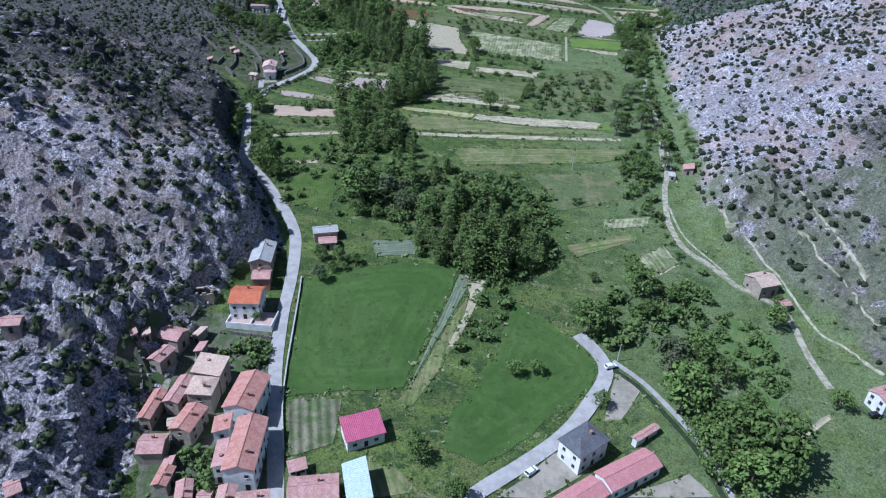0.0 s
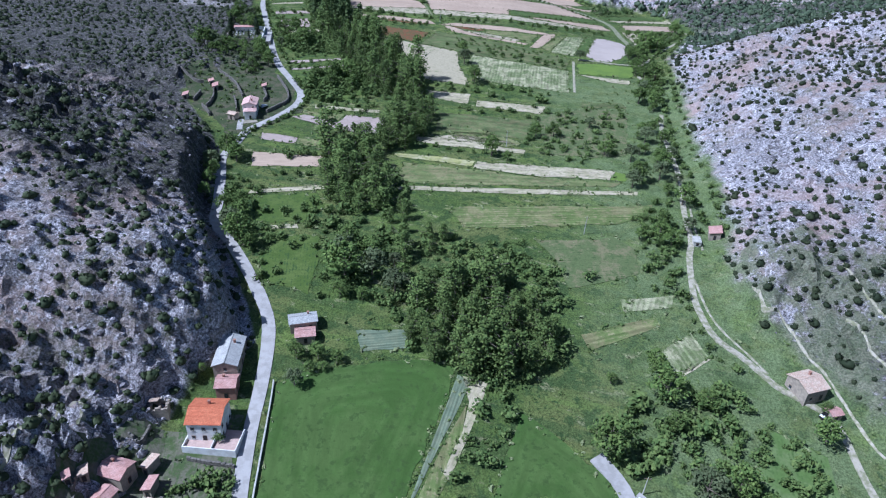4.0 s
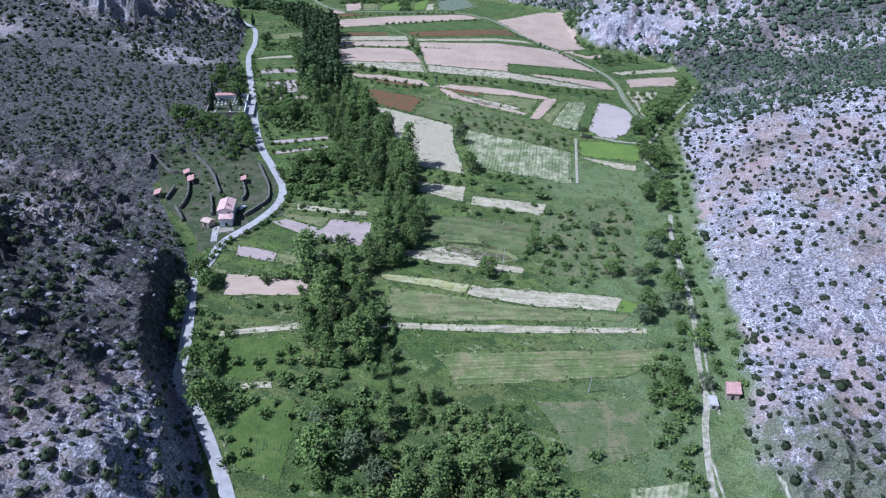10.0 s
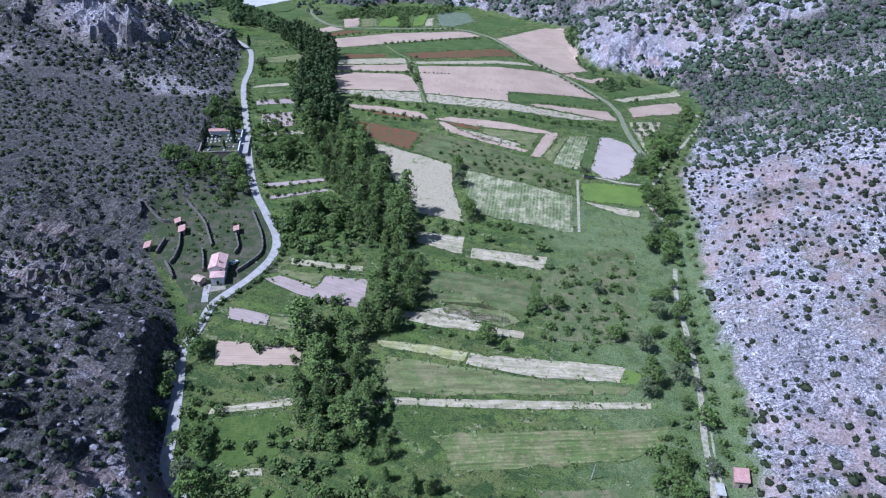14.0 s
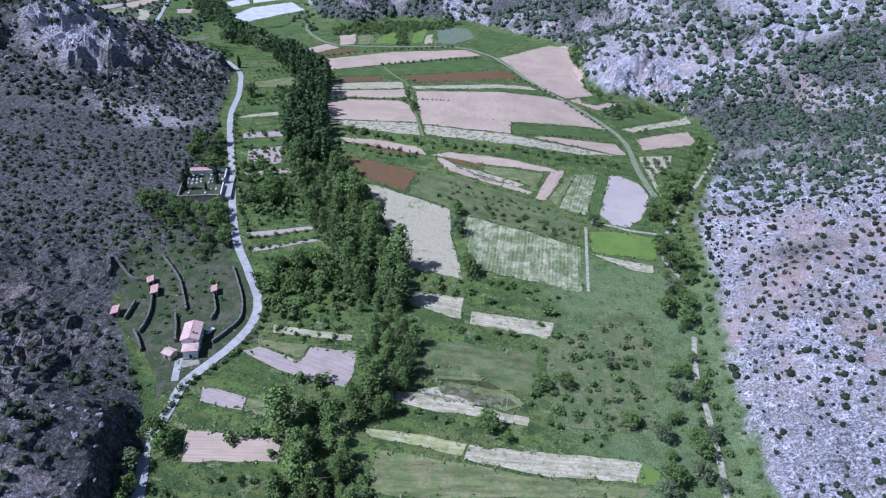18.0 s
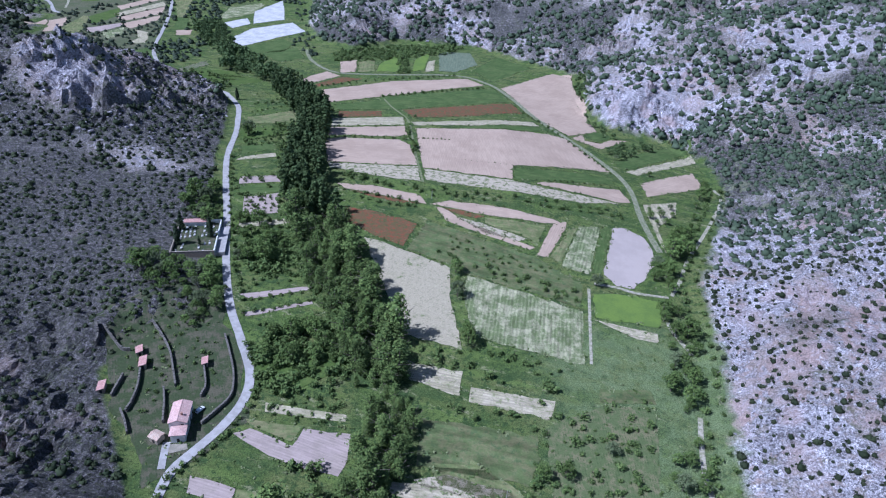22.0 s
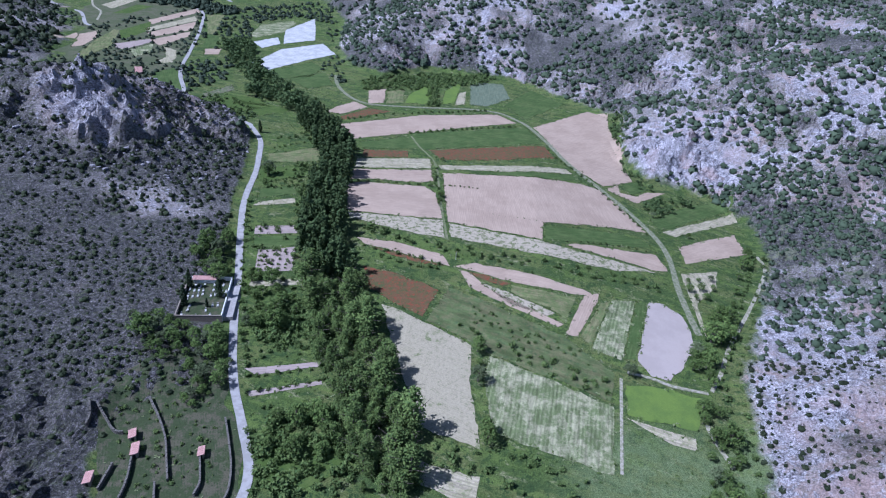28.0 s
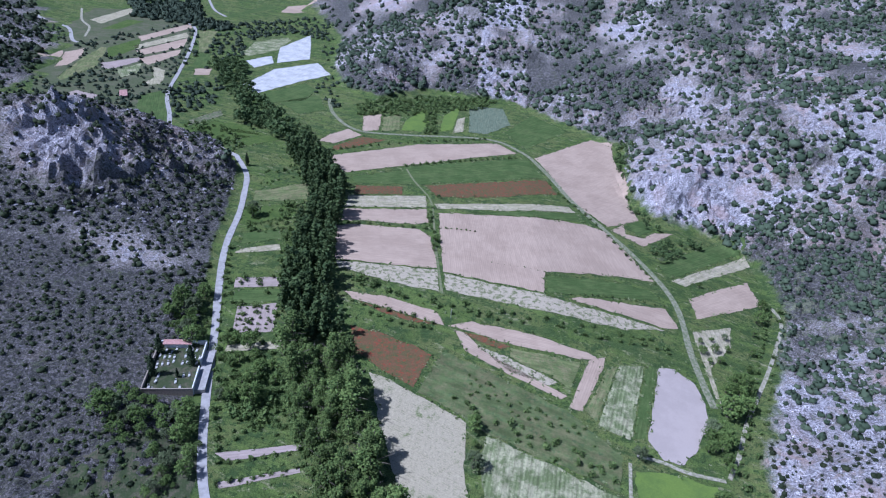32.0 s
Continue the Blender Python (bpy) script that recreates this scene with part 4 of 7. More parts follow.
        box(bm, -a - 0.15, a + 0.15, -b - 0.15, b + 0.15, eave, eave + 0.2)
    part("roof", bm_mesh("roof", bm, ROOF[roof], 0 if along or ridge == "hip" else 1), top)
    if kind in ("house", "villa") and max(a, b) > 2.4:
        bm = bmesh.new()
        cx, cy = (rng.uniform(-0.5, 0.5) * a, 0.35 * b) if along else (0.35 * a, rng.uniform(-0.5, 0.5) * b)
        box(bm, cx - 0.3, cx + 0.3, cy - 0.3, cy + 0.3, eave, eave + rise + 0.75)
        box(bm, cx - 0.4, cx + 0.4, cy - 0.4, cy + 0.4, eave + rise + 0.75, eave + rise + 0.87)
        part("chimney", bm_mesh("chimney", bm, WALL["brickish"]), top)
    # openings, storey by storey, on the four sides
    if kind in ("house", "villa", "barn") and eave > 3.2:
        levels = [0.9] if eave < 5 else [0.9, eave / 2 + 0.7]
        for side, (half, deep, ang) in enumerate(((a, b, 0), (b, a, 90), (a, b, 180), (b, a, 270))):
            n = max(1, int(half * 2 / (3.0 if wall != "stone" else 3.8)))
            for lv, z in enumerate(levels):
                for k in range(n):
                    u = (-1 + (2 * k + 1) / n) * half
                    if rng.random() < (0.12 if wall != "stone" else 0.35):
                        continue
                    m = pose(0, 0, 0, 0, 0, ang) @ pose(u, -deep - 0.012, z)
                    if lv == 0 and k == n // 2 and side in (0, 1):
                        opening("door", 1.0, 2.05, top, pose(0, 0, 0, 0, 0, ang) @ pose(u, -deep - 0.012, 0.02))
                    else:
                        opening("window", 0.85, 1.05, top, m)
    elif kind in ("outhouse", "shed"):
        opening("door", 0.9, min(1.9, eave - 0.4), top, pose(0, -b - 0.012, 0.02))
        if kind == "shed":
            for u in (-0.6, 0.55):
                opening("window", 1.0, 0.9, top, pose(u * a, -b - 0.012, 1.2))
    return top


# ---- walls of field stones ----
def stone_run(name, points, tall, thick, label, category, cap=True):
    """A dry-stone wall: a core, and stones laid in uneven courses on both faces."""
    line = curve_through(points, 0.55)
    rng = random.Random(int(points[0][0] * 31 + points[0][1]))
    top = new(name)
    top.location = (line[0].x, line[0].y, height(line[0].x, line[0].y))
    o = Vector(top.location)
    verts, faces = [], []
    for i, (p, q) in enumerate(zip(line, line[1:])):
        d = (q - p).normalized()
        side = Vector((d.y, -d.x))
        z = height(p.x, p.y) - 0.5
        course = 0.0
        while course < tall + 0.5:
            h = rng.uniform(0.28, 0.42)
            for s in (-1, 1):
                c = (p + q) / 2 + side * s * thick * 0.26
                lx, ly = (q - p).length * rng.uniform(0.44, 0.55), thick * rng.uniform(0.24, 0.33)
                k = len(verts)
                for zz in (z + course, z + course + h * 0.96):
                    for u, w in ((-1, -1), (1, -1), (1, 1), (-1, 1)):
                        e = c + d * u * lx * rng.uniform(0.9, 1) + side * w * ly * rng.uniform(0.9, 1)
                        verts.append((e.x - o.x, e.y - o.y, zz - o.z))
                faces += [tuple(k + j for j in f) for f in ((3, 2, 1, 0), (4, 5, 6, 7), (0, 1, 5, 4), (1, 2, 6, 5), (2, 3, 7, 6), (3, 0, 4, 7))]
            course += h
    part("stones", mesh_of("stones", verts, faces, DRYSTONE), top)
    return tagged(top, label, category)


def terrace_wall(points):
    return stone_run("terrace_wall", points, 1.9, 0.7, "dark dry-stone terrace wall on the grassy slope", "wall")


def garden_wall(points):
    return stone_run("garden_wall", points, 1.2, 0.6, "low rubble wall between village yards", "wall")


def road_wall(points):
    line = curve_through(points, 2.0)
    ob = ribbon("retaining_wall", line, 0.4, WALL["concrete"], 0.95, 2.2)
    return tagged(ob, "low concrete wall along the road", "wall", kind="structure")


def cemetery(corner):
    c = sum((Vector(p) for p in corner), Vector((0, 0))) / 4
    u = ((Vector(corner[1]) - Vector(corner[0])) + (Vector(corner[2]) - Vector(corner[3]))) / 2
    v = ((Vector(corner[0]) - Vector(corner[3])) + (Vector(corner[1]) - Vector(corner[2]))) / 2
    la, lb, turn = u.length / 2, v.length / 2, math.degrees(math.atan2(u.y, u.x))
    base = max(height(c.x + sx * la * 0.9, c.y + sy * lb * 0.9) for sx in (-1, 0, 1) for sy in (-1, 0, 1))
    at = pose(c.x, c.y, base, 0, 0, turn)
    top = new("graveyard_wall")
    top.matrix_basis = at
    tagged(top, "stone graveyard wall with one whitewashed side", "wall")
    for x0, x1, y0, y1 in ((-la, la, -lb, -lb + 0.4), (-la, -la + 0.4, -lb + 0.4, lb), (la - 0.4, la, -lb + 0.4, -1.6), (la - 0.4, la, 1.6, lb), (-la + 0.4, la - 0.4, lb - 0.4, lb)):
        bm = bmesh.new()
        box(bm, x0, x1, y0, y1, -6, 2.3)
        box(bm, x0 - 0.08, x1 + 0.08, y0 - 0.08, y1 + 0.08, 2.3, 2.42)
        part("wall", bm_mesh("wall", bm, WALL["render_white" if y0 > lb - 1 or x0 > la - 1 else "stone"]), top)
    bm = bmesh.new()
    box(bm, -la + 0.45, la - 0.45, -lb + 0.45, lb - 0.45, -6, 0.04)
    part("plot", bm_mesh("plot", bm, FIELD["terrace_grass"]), top, "weedy gravel ground of the graveyard")
    # niche row with a tiled lean-to roof along the upper wall
    niche = new("niche_row")
    niche.matrix_basis = at @ pose(-la * 0.25, lb - 2.0, 0)
    tagged(niche, "row of burial niches under a pink tiled roof", "tomb")
    bm = bmesh.new()
    box(bm, -la * 0.5, la * 0.62, -1.1, 1.5, 0.04, 2.7)
    part("body", bm_mesh("body", bm, WALL["render_white"]), niche)
    bm = bmesh.new()
    roof_slab(bm, (-la * 0.55, -1.5, 2.6), (la * 0.66, -1.5, 2.6), (la * 0.66, 1.6, 3.3), (-la * 0.55, 1.6, 3.3), 0.15)
    part("roof", bm_mesh("roof", bm, ROOF["pink_tile"], 0), niche)
    rng = random.Random(5)
    for i in range(9):
        for j in range(7):
            if rng.random() < (0.12 if j > 3 else 0.6) or (i == 4):
                continue
            g = new("grave")
            g.matrix_basis = at @ pose(-la + 2.4 + i * (2 * la - 4.5) / 8 + rng.uniform(-0.45, 0.45), -lb + 2.5 + j * (2 * lb - 8.0) / 6 + rng.uniform(-1.1, 1.1), 0.04, 0, 0, rng.uniform(-8, 8))
            tagged(g, "pale stone grave with an upright headstone", "grave", "graves in the graveyard")
            bm = bmesh.new()
            box(bm, -0.5, 0.5, -1.1, 1.0, 0, rng.uniform(0.25, 0.5))
            part("slab", bm_mesh("slab", bm, MARBLE), g)
            bm = bmesh.new()
            box(bm, -0.42, 0.42, 1.0, 1.16, 0, rng.uniform(0.8, 1.5))
            part("headstone", bm_mesh("headstone", bm, MARBLE), g)
    for u, w, tall in ((-0.85, 0.6, 13), (-0.8, -0.3, 13), (0.62, 0.1, 13), (0.2, -0.4, 6)):
        p = at @ Vector((u * la, w * lb, 0))
        plant("cypress", p.x, p.y, tall, base)
    forecourt = bmesh.new()
    box(forecourt, la + 0.05, la + 5.0, -lb * 0.9, lb * 0.7, -6, 0.08)
    ob = new("forecourt", bm_mesh("forecourt", forecourt, ROAD["concrete"]))
    ob.matrix_basis = at
    tagged(ob, "concrete forecourt before the graveyard gate", "pavement", kind="structure")


def utility_pole(x, y, tall):
    top = new("utility_pole")
    top.matrix_basis = pose(x, y, height(x, y), 2, 1, x * 7)
    tagged(top, "grey wooden power pole standing in the fields", "pole")
    bm = bmesh.new()
    ring = [[bm.verts.new((r * math.cos(k * 0.785), r * math.sin(k * 0.785), z)) for k in range(8)] for r, z in ((0.17, -0.6), (0.15, tall * 0.5), (0.1, tall))]
    for lo, hi in zip(ring, ring[1:]):
        for k in range(8):
            bm.faces.new((lo[k], lo[(k + 1) % 8], hi[(k + 1) % 8], hi[k]))
    bm.faces.new(ring[-1])
    part("pole", bm_mesh("pole", bm, WALL["concrete"]), top)
    bm = bmesh.new()
    box(bm, -0.9, 0.9, -0.06, 0.06, tall - 0.7, tall - 0.55)
    part("crossarm", bm_mesh("crossarm", bm, WOOD), top)
    for u in (-0.8, 0, 0.8):
        bm = bmesh.new()
        box(bm, u - 0.05, u + 0.05, -0.05, 0.05, tall - 0.55, tall - 0.33)
        part("insulator", bm_mesh("insulator", bm, MARBLE), top)


PAINT = {"white": plain("white_car_paint", (0.75, 0.75, 0.75), None, 1.0, 0.3, 0.03), "black": plain("black_car_paint", (0.02, 0.02, 0.022), None, 1.0, 0.25, 0.03)}
RUBBER = plain("tyre_rubber", (0.025, 0.025, 0.025), None, 0.3)


def car(x, y, turn, colour):
    top = new("car")
    top.matrix_basis = pose(x, y, height(x, y) + 0.3, 0, 0, turn)
    tagged(top, f"{colour} parked car on pale ground", "car")
    profile = [(-2.05, 0.35), (-2.1, 0.75), (-1.95, 0.95), (-1.5, 1.42), (0.35, 1.45), (1.05, 0.95), (1.95, 0.8), (2.1, 0.55), (2.05, 0.35)]
    bm = bmesh.new()
    rows = [[bm.verts.new((px, s * (0.84 if pz < 1.2 else 0.68), pz)) for px, pz in profile] for s in (-1, 1)]
    for k in range(len(profile) - 1):
        bm.faces.new((rows[0][k], rows[0][k + 1], rows[1][k + 1], rows[1][k]))
    bm.faces.new(rows[0][::-1]), bm.faces.new(rows[1])
    bm.faces.new((rows[0][0], rows[1][0], rows[1][-1], rows[0][-1]))
    bmesh.ops.recalc_face_normals(bm, faces=bm.faces)
    bmesh.ops.bevel(bm, geom=bm.edges[:], offset=0.06, segments=2, affect="EDGES")
    part("body", bm_mesh("body", bm, PAINT[colour]), top)
    for a, b in (((0.42, 1.40), (1.02, 0.99)), ((-1.56, 1.38), (-1.92, 1.0))):
        bm = bmesh.new()
        n = 0.03 if a[0] > 0 else -0.03
        v = [bm.verts.new(p) for p in ((a[0] + n, -0.6, a[1]), (a[0] + n, 0.6, a[1]), (b[0] + n, 0.7, b[1]), (b[0] + n, -0.7, b[1]))]
        w = [bm.verts.new(Vector(p.co) - Vector((n, 0, 0.02))) for p in v]
        bm.faces.new(v), bm.faces.new(w[::-1])
        for k in range(4):
            bm.faces.new((v[k], w[k], w[(k + 1) % 4], v[(k + 1) % 4]))
        part("windscreen", bm_mesh("windscreen", bm, GLASS), top)
    for wx in (-1.3, 1.3):
        for s in (-1, 1):
            bm = bmesh.new()
            ring = [[bm.verts.new((wx + 0.32 * math.cos(k * 0.5236), s * yy, 0.32 + 0.32 * math.sin(k * 0.5236))) for k in range(12)] for yy in (0.68, 0.87)]
            for k in range(12):
                bm.faces.new((ring[0][k], ring[0][(k + 1) % 12], ring[1][(k + 1) % 12], ring[1][k]))
            bm.faces.new(ring[0]), bm.faces.new(ring[1])
            part("wheel", bm_mesh("wheel", bm, RUBBER), top)


def house_terrace(corner):
    """The paved terrace before the orange-roofed house, with a white parapet."""
    c = sum((Vector(p) for p in corner), Vector((0, 0))) / 4
    u = ((Vector(corner[1]) - Vector(corner[0])) + (Vector(corner[2]) - Vector(corner[3]))) / 2
    v = ((Vector(corner[0]) - Vector(corner[3])) + (Vector(corner[1]) - Vector(corner[2]))) / 2
    a, b = u.length / 2, v.length / 2
    top = new("terrace")
    top.matrix_basis = pose(c.x, c.y, height(c.x, c.y), 0, 0, math.degrees(math.atan2(u.y, u.x)))
    tagged(top, "paved pinkish terrace with a white parapet before the house", "terrace")
    bm = bmesh.new()
    box(bm, -a, a, -b, b, -2.5, 1.0)
    part("deck", bm_mesh("deck", bm, plain("terrace_paving", (0.46, 0.33, 0.29), (0.40, 0.29, 0.25), 1.0)), top)
    for x0, x1, y0, y1 in ((-a - 0.25, a + 0.25, -b - 0.25, -b), (-a - 0.25, -a, -b, b), (a, a + 0.25, -b, b), (0.05 * a, 0.05 * a + 0.25, -b, b)):
        bm = bmesh.new()
        box(bm, x0, x1, y0, y1, -2.5, 1.85)
        part("parapet", bm_mesh("parapet", bm, WALL["render_white"]), top)


def footpath(points, wide=0.75):
    line = curve_through(points, 0.9)
    verts, n = [], len(line)
    for i, p in enumerate(line):
        d = (line[min(i + 1, n - 1)] - line[max(i - 1, 0)]).normalized()
        w = wide * (1 + 0.4 * float(value_noise(p.x, p.y, 2.5, 33)))
        for s, lift in ((-1, -0.4), (-0.8, 0.22), (0, 0.3), (0.8, 0.22), (1, -0.4)):
            x, y = p.x + s * w * d.y, p.y - s * w * d.x
            verts.append((x, y, height(x, y) + lift))
    faces = [(a, a + 5, a + 6, a + 1) for i in range(n - 1) for a in range(5 * i, 5 * i + 4)]
    ob = new("footpath", mesh_of("footpath", verts, faces, ROAD["dirt"]))
    return tagged(ob, "narrow worn footpath up the rocky slope", "path", kind="structure")


# ---- the plan ----
field("tilled", [(-125.3, 792.9), (-106, 808.8), (-53.7, 850.5), (23.1, 880.6), (42.8, 857.4), (0.4, 831.4), (-61.1, 788.8), (-115.7, 750.9)])
field("tilled", [(-145.3, 829.2), (-138.9, 851.3), (-125.8, 872.7), (-108.9, 858.9), (-130.8, 825.3)])
field("poppy", [(-129.4, 818.3), (-108, 853.3), (-85.1, 852.2), (-108.7, 824.2), (-126.9, 806.4)])
field("crop", [(-98.6, 750.8), (-62.2, 775.5), (-58.3, 786.5), (6, 822.8), (50.7, 845.7), (66, 802.1), (21.6, 780.5), (-37.5, 751.9), (-93.6, 736.3)])
field("poppy", [(-93, 732.3), (-56, 741.6), (-54.1, 724.2), (-90.1, 715.5)])
field("poppy", [(-38.7, 748.6), (21.6, 775.9), (66.7, 797.9), (73.6, 769.5), (21, 741.2), (-26.2, 727.7)])
field("straw", [(-94.7, 710.1), (-35.6, 727.4), (-32.9, 705.1), (-93.5, 689.2)])
field("tilled", [(-92.9, 685.8), (-32.7, 701.5), (-29.1, 678.1), (-40, 673.8), (-82, 668.4), (-96.1, 664.4)])
field("tilled", [(-94.3, 657.3), (-80.9, 662.2), (-35.1, 666.5), (-26.8, 657.3), (-20.8, 629.7), (-18.7, 614.7), (-83.6, 610.8)])
field("patchy", [(-83.3, 609.2), (-18.5, 612.4), (-15.5, 587.8), (-46.9, 592.3), (-79.8, 601.2)])
field("tilled", [(-23.5, 698.2), (29.6, 706.6), (90.7, 717.2), (106.3, 711), (119.5, 675.4), (130.2, 644.4), (84.1, 636.8), (51.8, 625.4), (48.8, 600.1), (-15, 610.8)])
field("patchy", [(-14.1, 608.7), (48.7, 598), (123.2, 584.8), (97.9, 577.7), (47.6, 580.9), (-11.6, 590)])
field("straw", [(-27.7, 714.2), (6.8, 723.5), (81.2, 746.2), (86.1, 737), (29.9, 716.5), (-24.9, 706.3)])
field("crop", [(2.4, 705.9), (85.7, 734.3), (91.2, 721.1), (29.6, 707.9)])
field("crop", [(52.6, 620.7), (91.4, 631.2), (121.7, 630.4), (129.3, 619.1), (72.2, 606), (51.1, 600.8)])
field("tilled", [(72.7, 604), (129.2, 610), (133, 589.8), (122.1, 587.9), (65.7, 599.2)])
field("tilled", [(59.6, 851.7), (123.5, 927.3), (145.1, 918.8), (140, 878), (144.6, 845.1), (139.1, 786.9), (141.4, 748.6), (110.3, 721.3), (86.3, 759.9), (73, 808.9)])
field("tilled", [(111.8, 716.2), (125.1, 733.8), (123.5, 715), (137.5, 714), (150.6, 729.8), (166.7, 735.5), (134, 697.9)])
field("crop", [(128, 739.1), (145, 749.2), (150.4, 733.3), (133, 715.2)])
field("crop", [(138.9, 669.5), (186.7, 719.7), (223.4, 742.4), (221.8, 724.7), (143.6, 652.8)])
field("straw", [(143.8, 650.2), (219.3, 716.3), (219.3, 701.5), (152.6, 646.8)])
field("tilled", [(150.5, 629.8), (206.5, 673.3), (204.8, 640), (149.5, 605.3)])
field("straw", [(141.1, 589.2), (170.5, 603.8), (162.2, 579.1), (142, 554.2), (138, 518.3), (136.9, 530.8)])
field("tilled", [(-71.7, 577.4), (-44.9, 577), (-15.9, 568.3), (-10, 557), (-18.6, 558.3), (-43.6, 566.5), (-65.3, 571.5)])
field("poppy", [(-61.5, 569.7), (-43.4, 565.3), (-18.6, 557.7), (-13.4, 556.4), (-28.7, 556.9), (-46.4, 561.8)])
field("poppy", [(-61.2, 547.9), (-54.3, 546.4), (-26.8, 537.9), (-14.9, 532.2), (-22.2, 507.5), (-40.2, 516.2), (-58.1, 529.6)])
field("tilled", [(-8.3, 557.4), (5.2, 562.8), (39.4, 558.3), (71, 549.2), (78.9, 545.8), (65.2, 542.9), (25.6, 548), (8.8, 553.2)])
field("tilled", [(-4, 553.6), (2.6, 538), (18.9, 528.1), (52.5, 510.2), (55.9, 513.1), (31.7, 527.8), (12.4, 539.7), (2.1, 552.5)])
field("poppy", [(1.1, 552.9), (12.2, 551.6), (27.2, 545.6), (22.2, 542.6), (8.9, 547.1)])
field("patchy", [(9, 543.4), (25.4, 536.8), (52, 522.6), (47, 519.3), (25.3, 526.7), (13, 539.8)])
field("meadow_dry", [(27.2, 544.5), (65.9, 540.4), (56.9, 514.2), (52.1, 524.1), (27.1, 537.1)])
field("tilled", [(70.6, 543.1), (81.1, 549.1), (77.5, 537.5), (62.7, 504.5), (56.4, 505.5)])
field("mixed", [(87.6, 543.1), (101.8, 545.7), (84.3, 489.1), (69.5, 496.2)])
field("crop", [(102.5, 544.2), (109.2, 545.9), (92, 491.7), (85.7, 490.6)])
field("meadow_dry", [(79.8, 537.5), (86.4, 541.8), (69.2, 498.3), (64.3, 505.2)])
field("silver", [(110.4, 546.8), (119.6, 547), (128.7, 536.7), (129.4, 518.9), (127.2, 506.5), (116.2, 489.1), (107.9, 478.8), (98.3, 480), (92.6, 490.1)])
field("lime", [(83.4, 472.1), (97, 473.4), (120, 468.2), (118.3, 459.6), (113.5, 446.5), (89.5, 449.5), (80.7, 451.5)])
field("straw", [(80.3, 449.5), (110.9, 441.4), (109.8, 434.3), (99.5, 436.2)])
field("stubble", [(-45.5, 514.3), (-17, 500.7), (5.3, 487.3), (5.2, 464), (11.1, 421.3), (-16, 430.8), (-35.3, 480.7)])
field("mixed", [(14.9, 482.3), (74.8, 456), (68.9, 417), (61.8, 417.4), (16.4, 432.9), (12.3, 465.1)])
field("scrubby", [(-9.6, 534.7), (9.3, 527.9), (55, 503.1), (79.2, 479), (74.7, 458.7), (13.1, 484.4), (-19.8, 504.7)])
field("greyfield", [(-135.9, 577.3), (-111.9, 583.8), (-108.3, 574.4), (-133.9, 567.8)])
field("crop", [(-133.1, 565.4), (-107.7, 571.8), (-106.4, 560.2), (-130.1, 553.8)])
field("greyfield", [(-126.2, 552.2), (-105.9, 558.5), (-101.3, 534.9), (-122.2, 531)])
field("straw", [(-121, 520.2), (-93.4, 529.4), (-91.9, 523.4), (-120.9, 515.1)])
field("greyfield", [(-103.5, 453.9), (-67.2, 464.3), (-67.8, 460.9), (-97.1, 450.6)])
field("greyfield", [(-98.2, 439.4), (-65.7, 451.8), (-64.7, 449.5), (-95.3, 436.9)])
field("straw", [(-144.2, 609.3), (-122.5, 620.9), (-119.4, 613.7), (-146, 603.1)])
field("meadow_dry", [(-163.3, 697.5), (-129.5, 725.9), (-120, 694.6), (-158.9, 680.2)])
field("crop", [(-148.4, 628.8), (-128.3, 642.5), (-123.2, 628), (-146.9, 615.5)])
field("meadow", [(-160.7, 667.8), (-128.9, 685.7), (-123, 662.1), (-155.4, 642)])
field("lime", [(-74.1, 918.8), (-55.2, 976.8), (-47.2, 907.3), (-54.3, 889.9), (-74.4, 888.4)])
field("lime", [(-35.2, 952.9), (-17.5, 1000.5), (-23.5, 908), (-36.2, 896.8)])
field("tilled", [(-118.1, 919.2), (-100.9, 933.2), (-96.4, 880), (-111.3, 870.1)])
field("straw", [(-19.5, 947.4), (-11.5, 957.8), (-11.8, 906.1), (-22.4, 897.9)])
field("cabbage", [(-8.1, 1004.5), (31.6, 1008.1), (38.7, 947.4), (12.5, 906.9), (-5.7, 906.3)])
field("crop", [(31, 918.1), (65.3, 996.3), (100.6, 946.6), (52.2, 874)])
field("meadow_dry", [(-98.2, 922.7), (-81, 941.4), (-76.7, 887.6), (-93.1, 877.1)])
field("crop", [(-213, 934.4), (-177.9, 976), (-160.3, 925.1), (-182.2, 899.8)])
field("meadow", [(-238.1, 834.2), (-198, 830.2), (-178.2, 818.4), (-202, 790.7)])
field("straw", [(-22.3, 413.8), (11.2, 407.2), (9.6, 392.2), (-14.9, 401.5)])
field("straw", [(14.9, 398.6), (52.5, 392.5), (49.2, 382.1), (14.2, 389.6)])
field("straw", [(-16.5, 348.1), (-3.2, 347.7), (16.6, 341.7), (35.9, 337), (34.4, 333.1), (18.6, 336.1), (-7.3, 339.9), (-17.3, 343.4)])
field("meadow_dry", [(-3.6, 362.8), (12.7, 360.7), (34.4, 344.8), (27.5, 340.4), (1.3, 348.5)])
field("limestraw", [(-28.5, 329.7), (-5.7, 327.5), (10.9, 323.7), (8.9, 318.5), (-5.6, 321.7), (-24.6, 325.8)])
field("straw", [(11.6, 323.4), (75.4, 318.8), (71.1, 310.3), (40.3, 311.2), (9.6, 317.3)])
field("lime", [(75.4, 318.2), (81.5, 315), (77.8, 309.4), (71.4, 310.3)])
field("straw", [(-30, 297.2), (-13.8, 298.6), (81.2, 300.3), (80.5, 297.4), (25.3, 295), (-28.7, 295.2)])
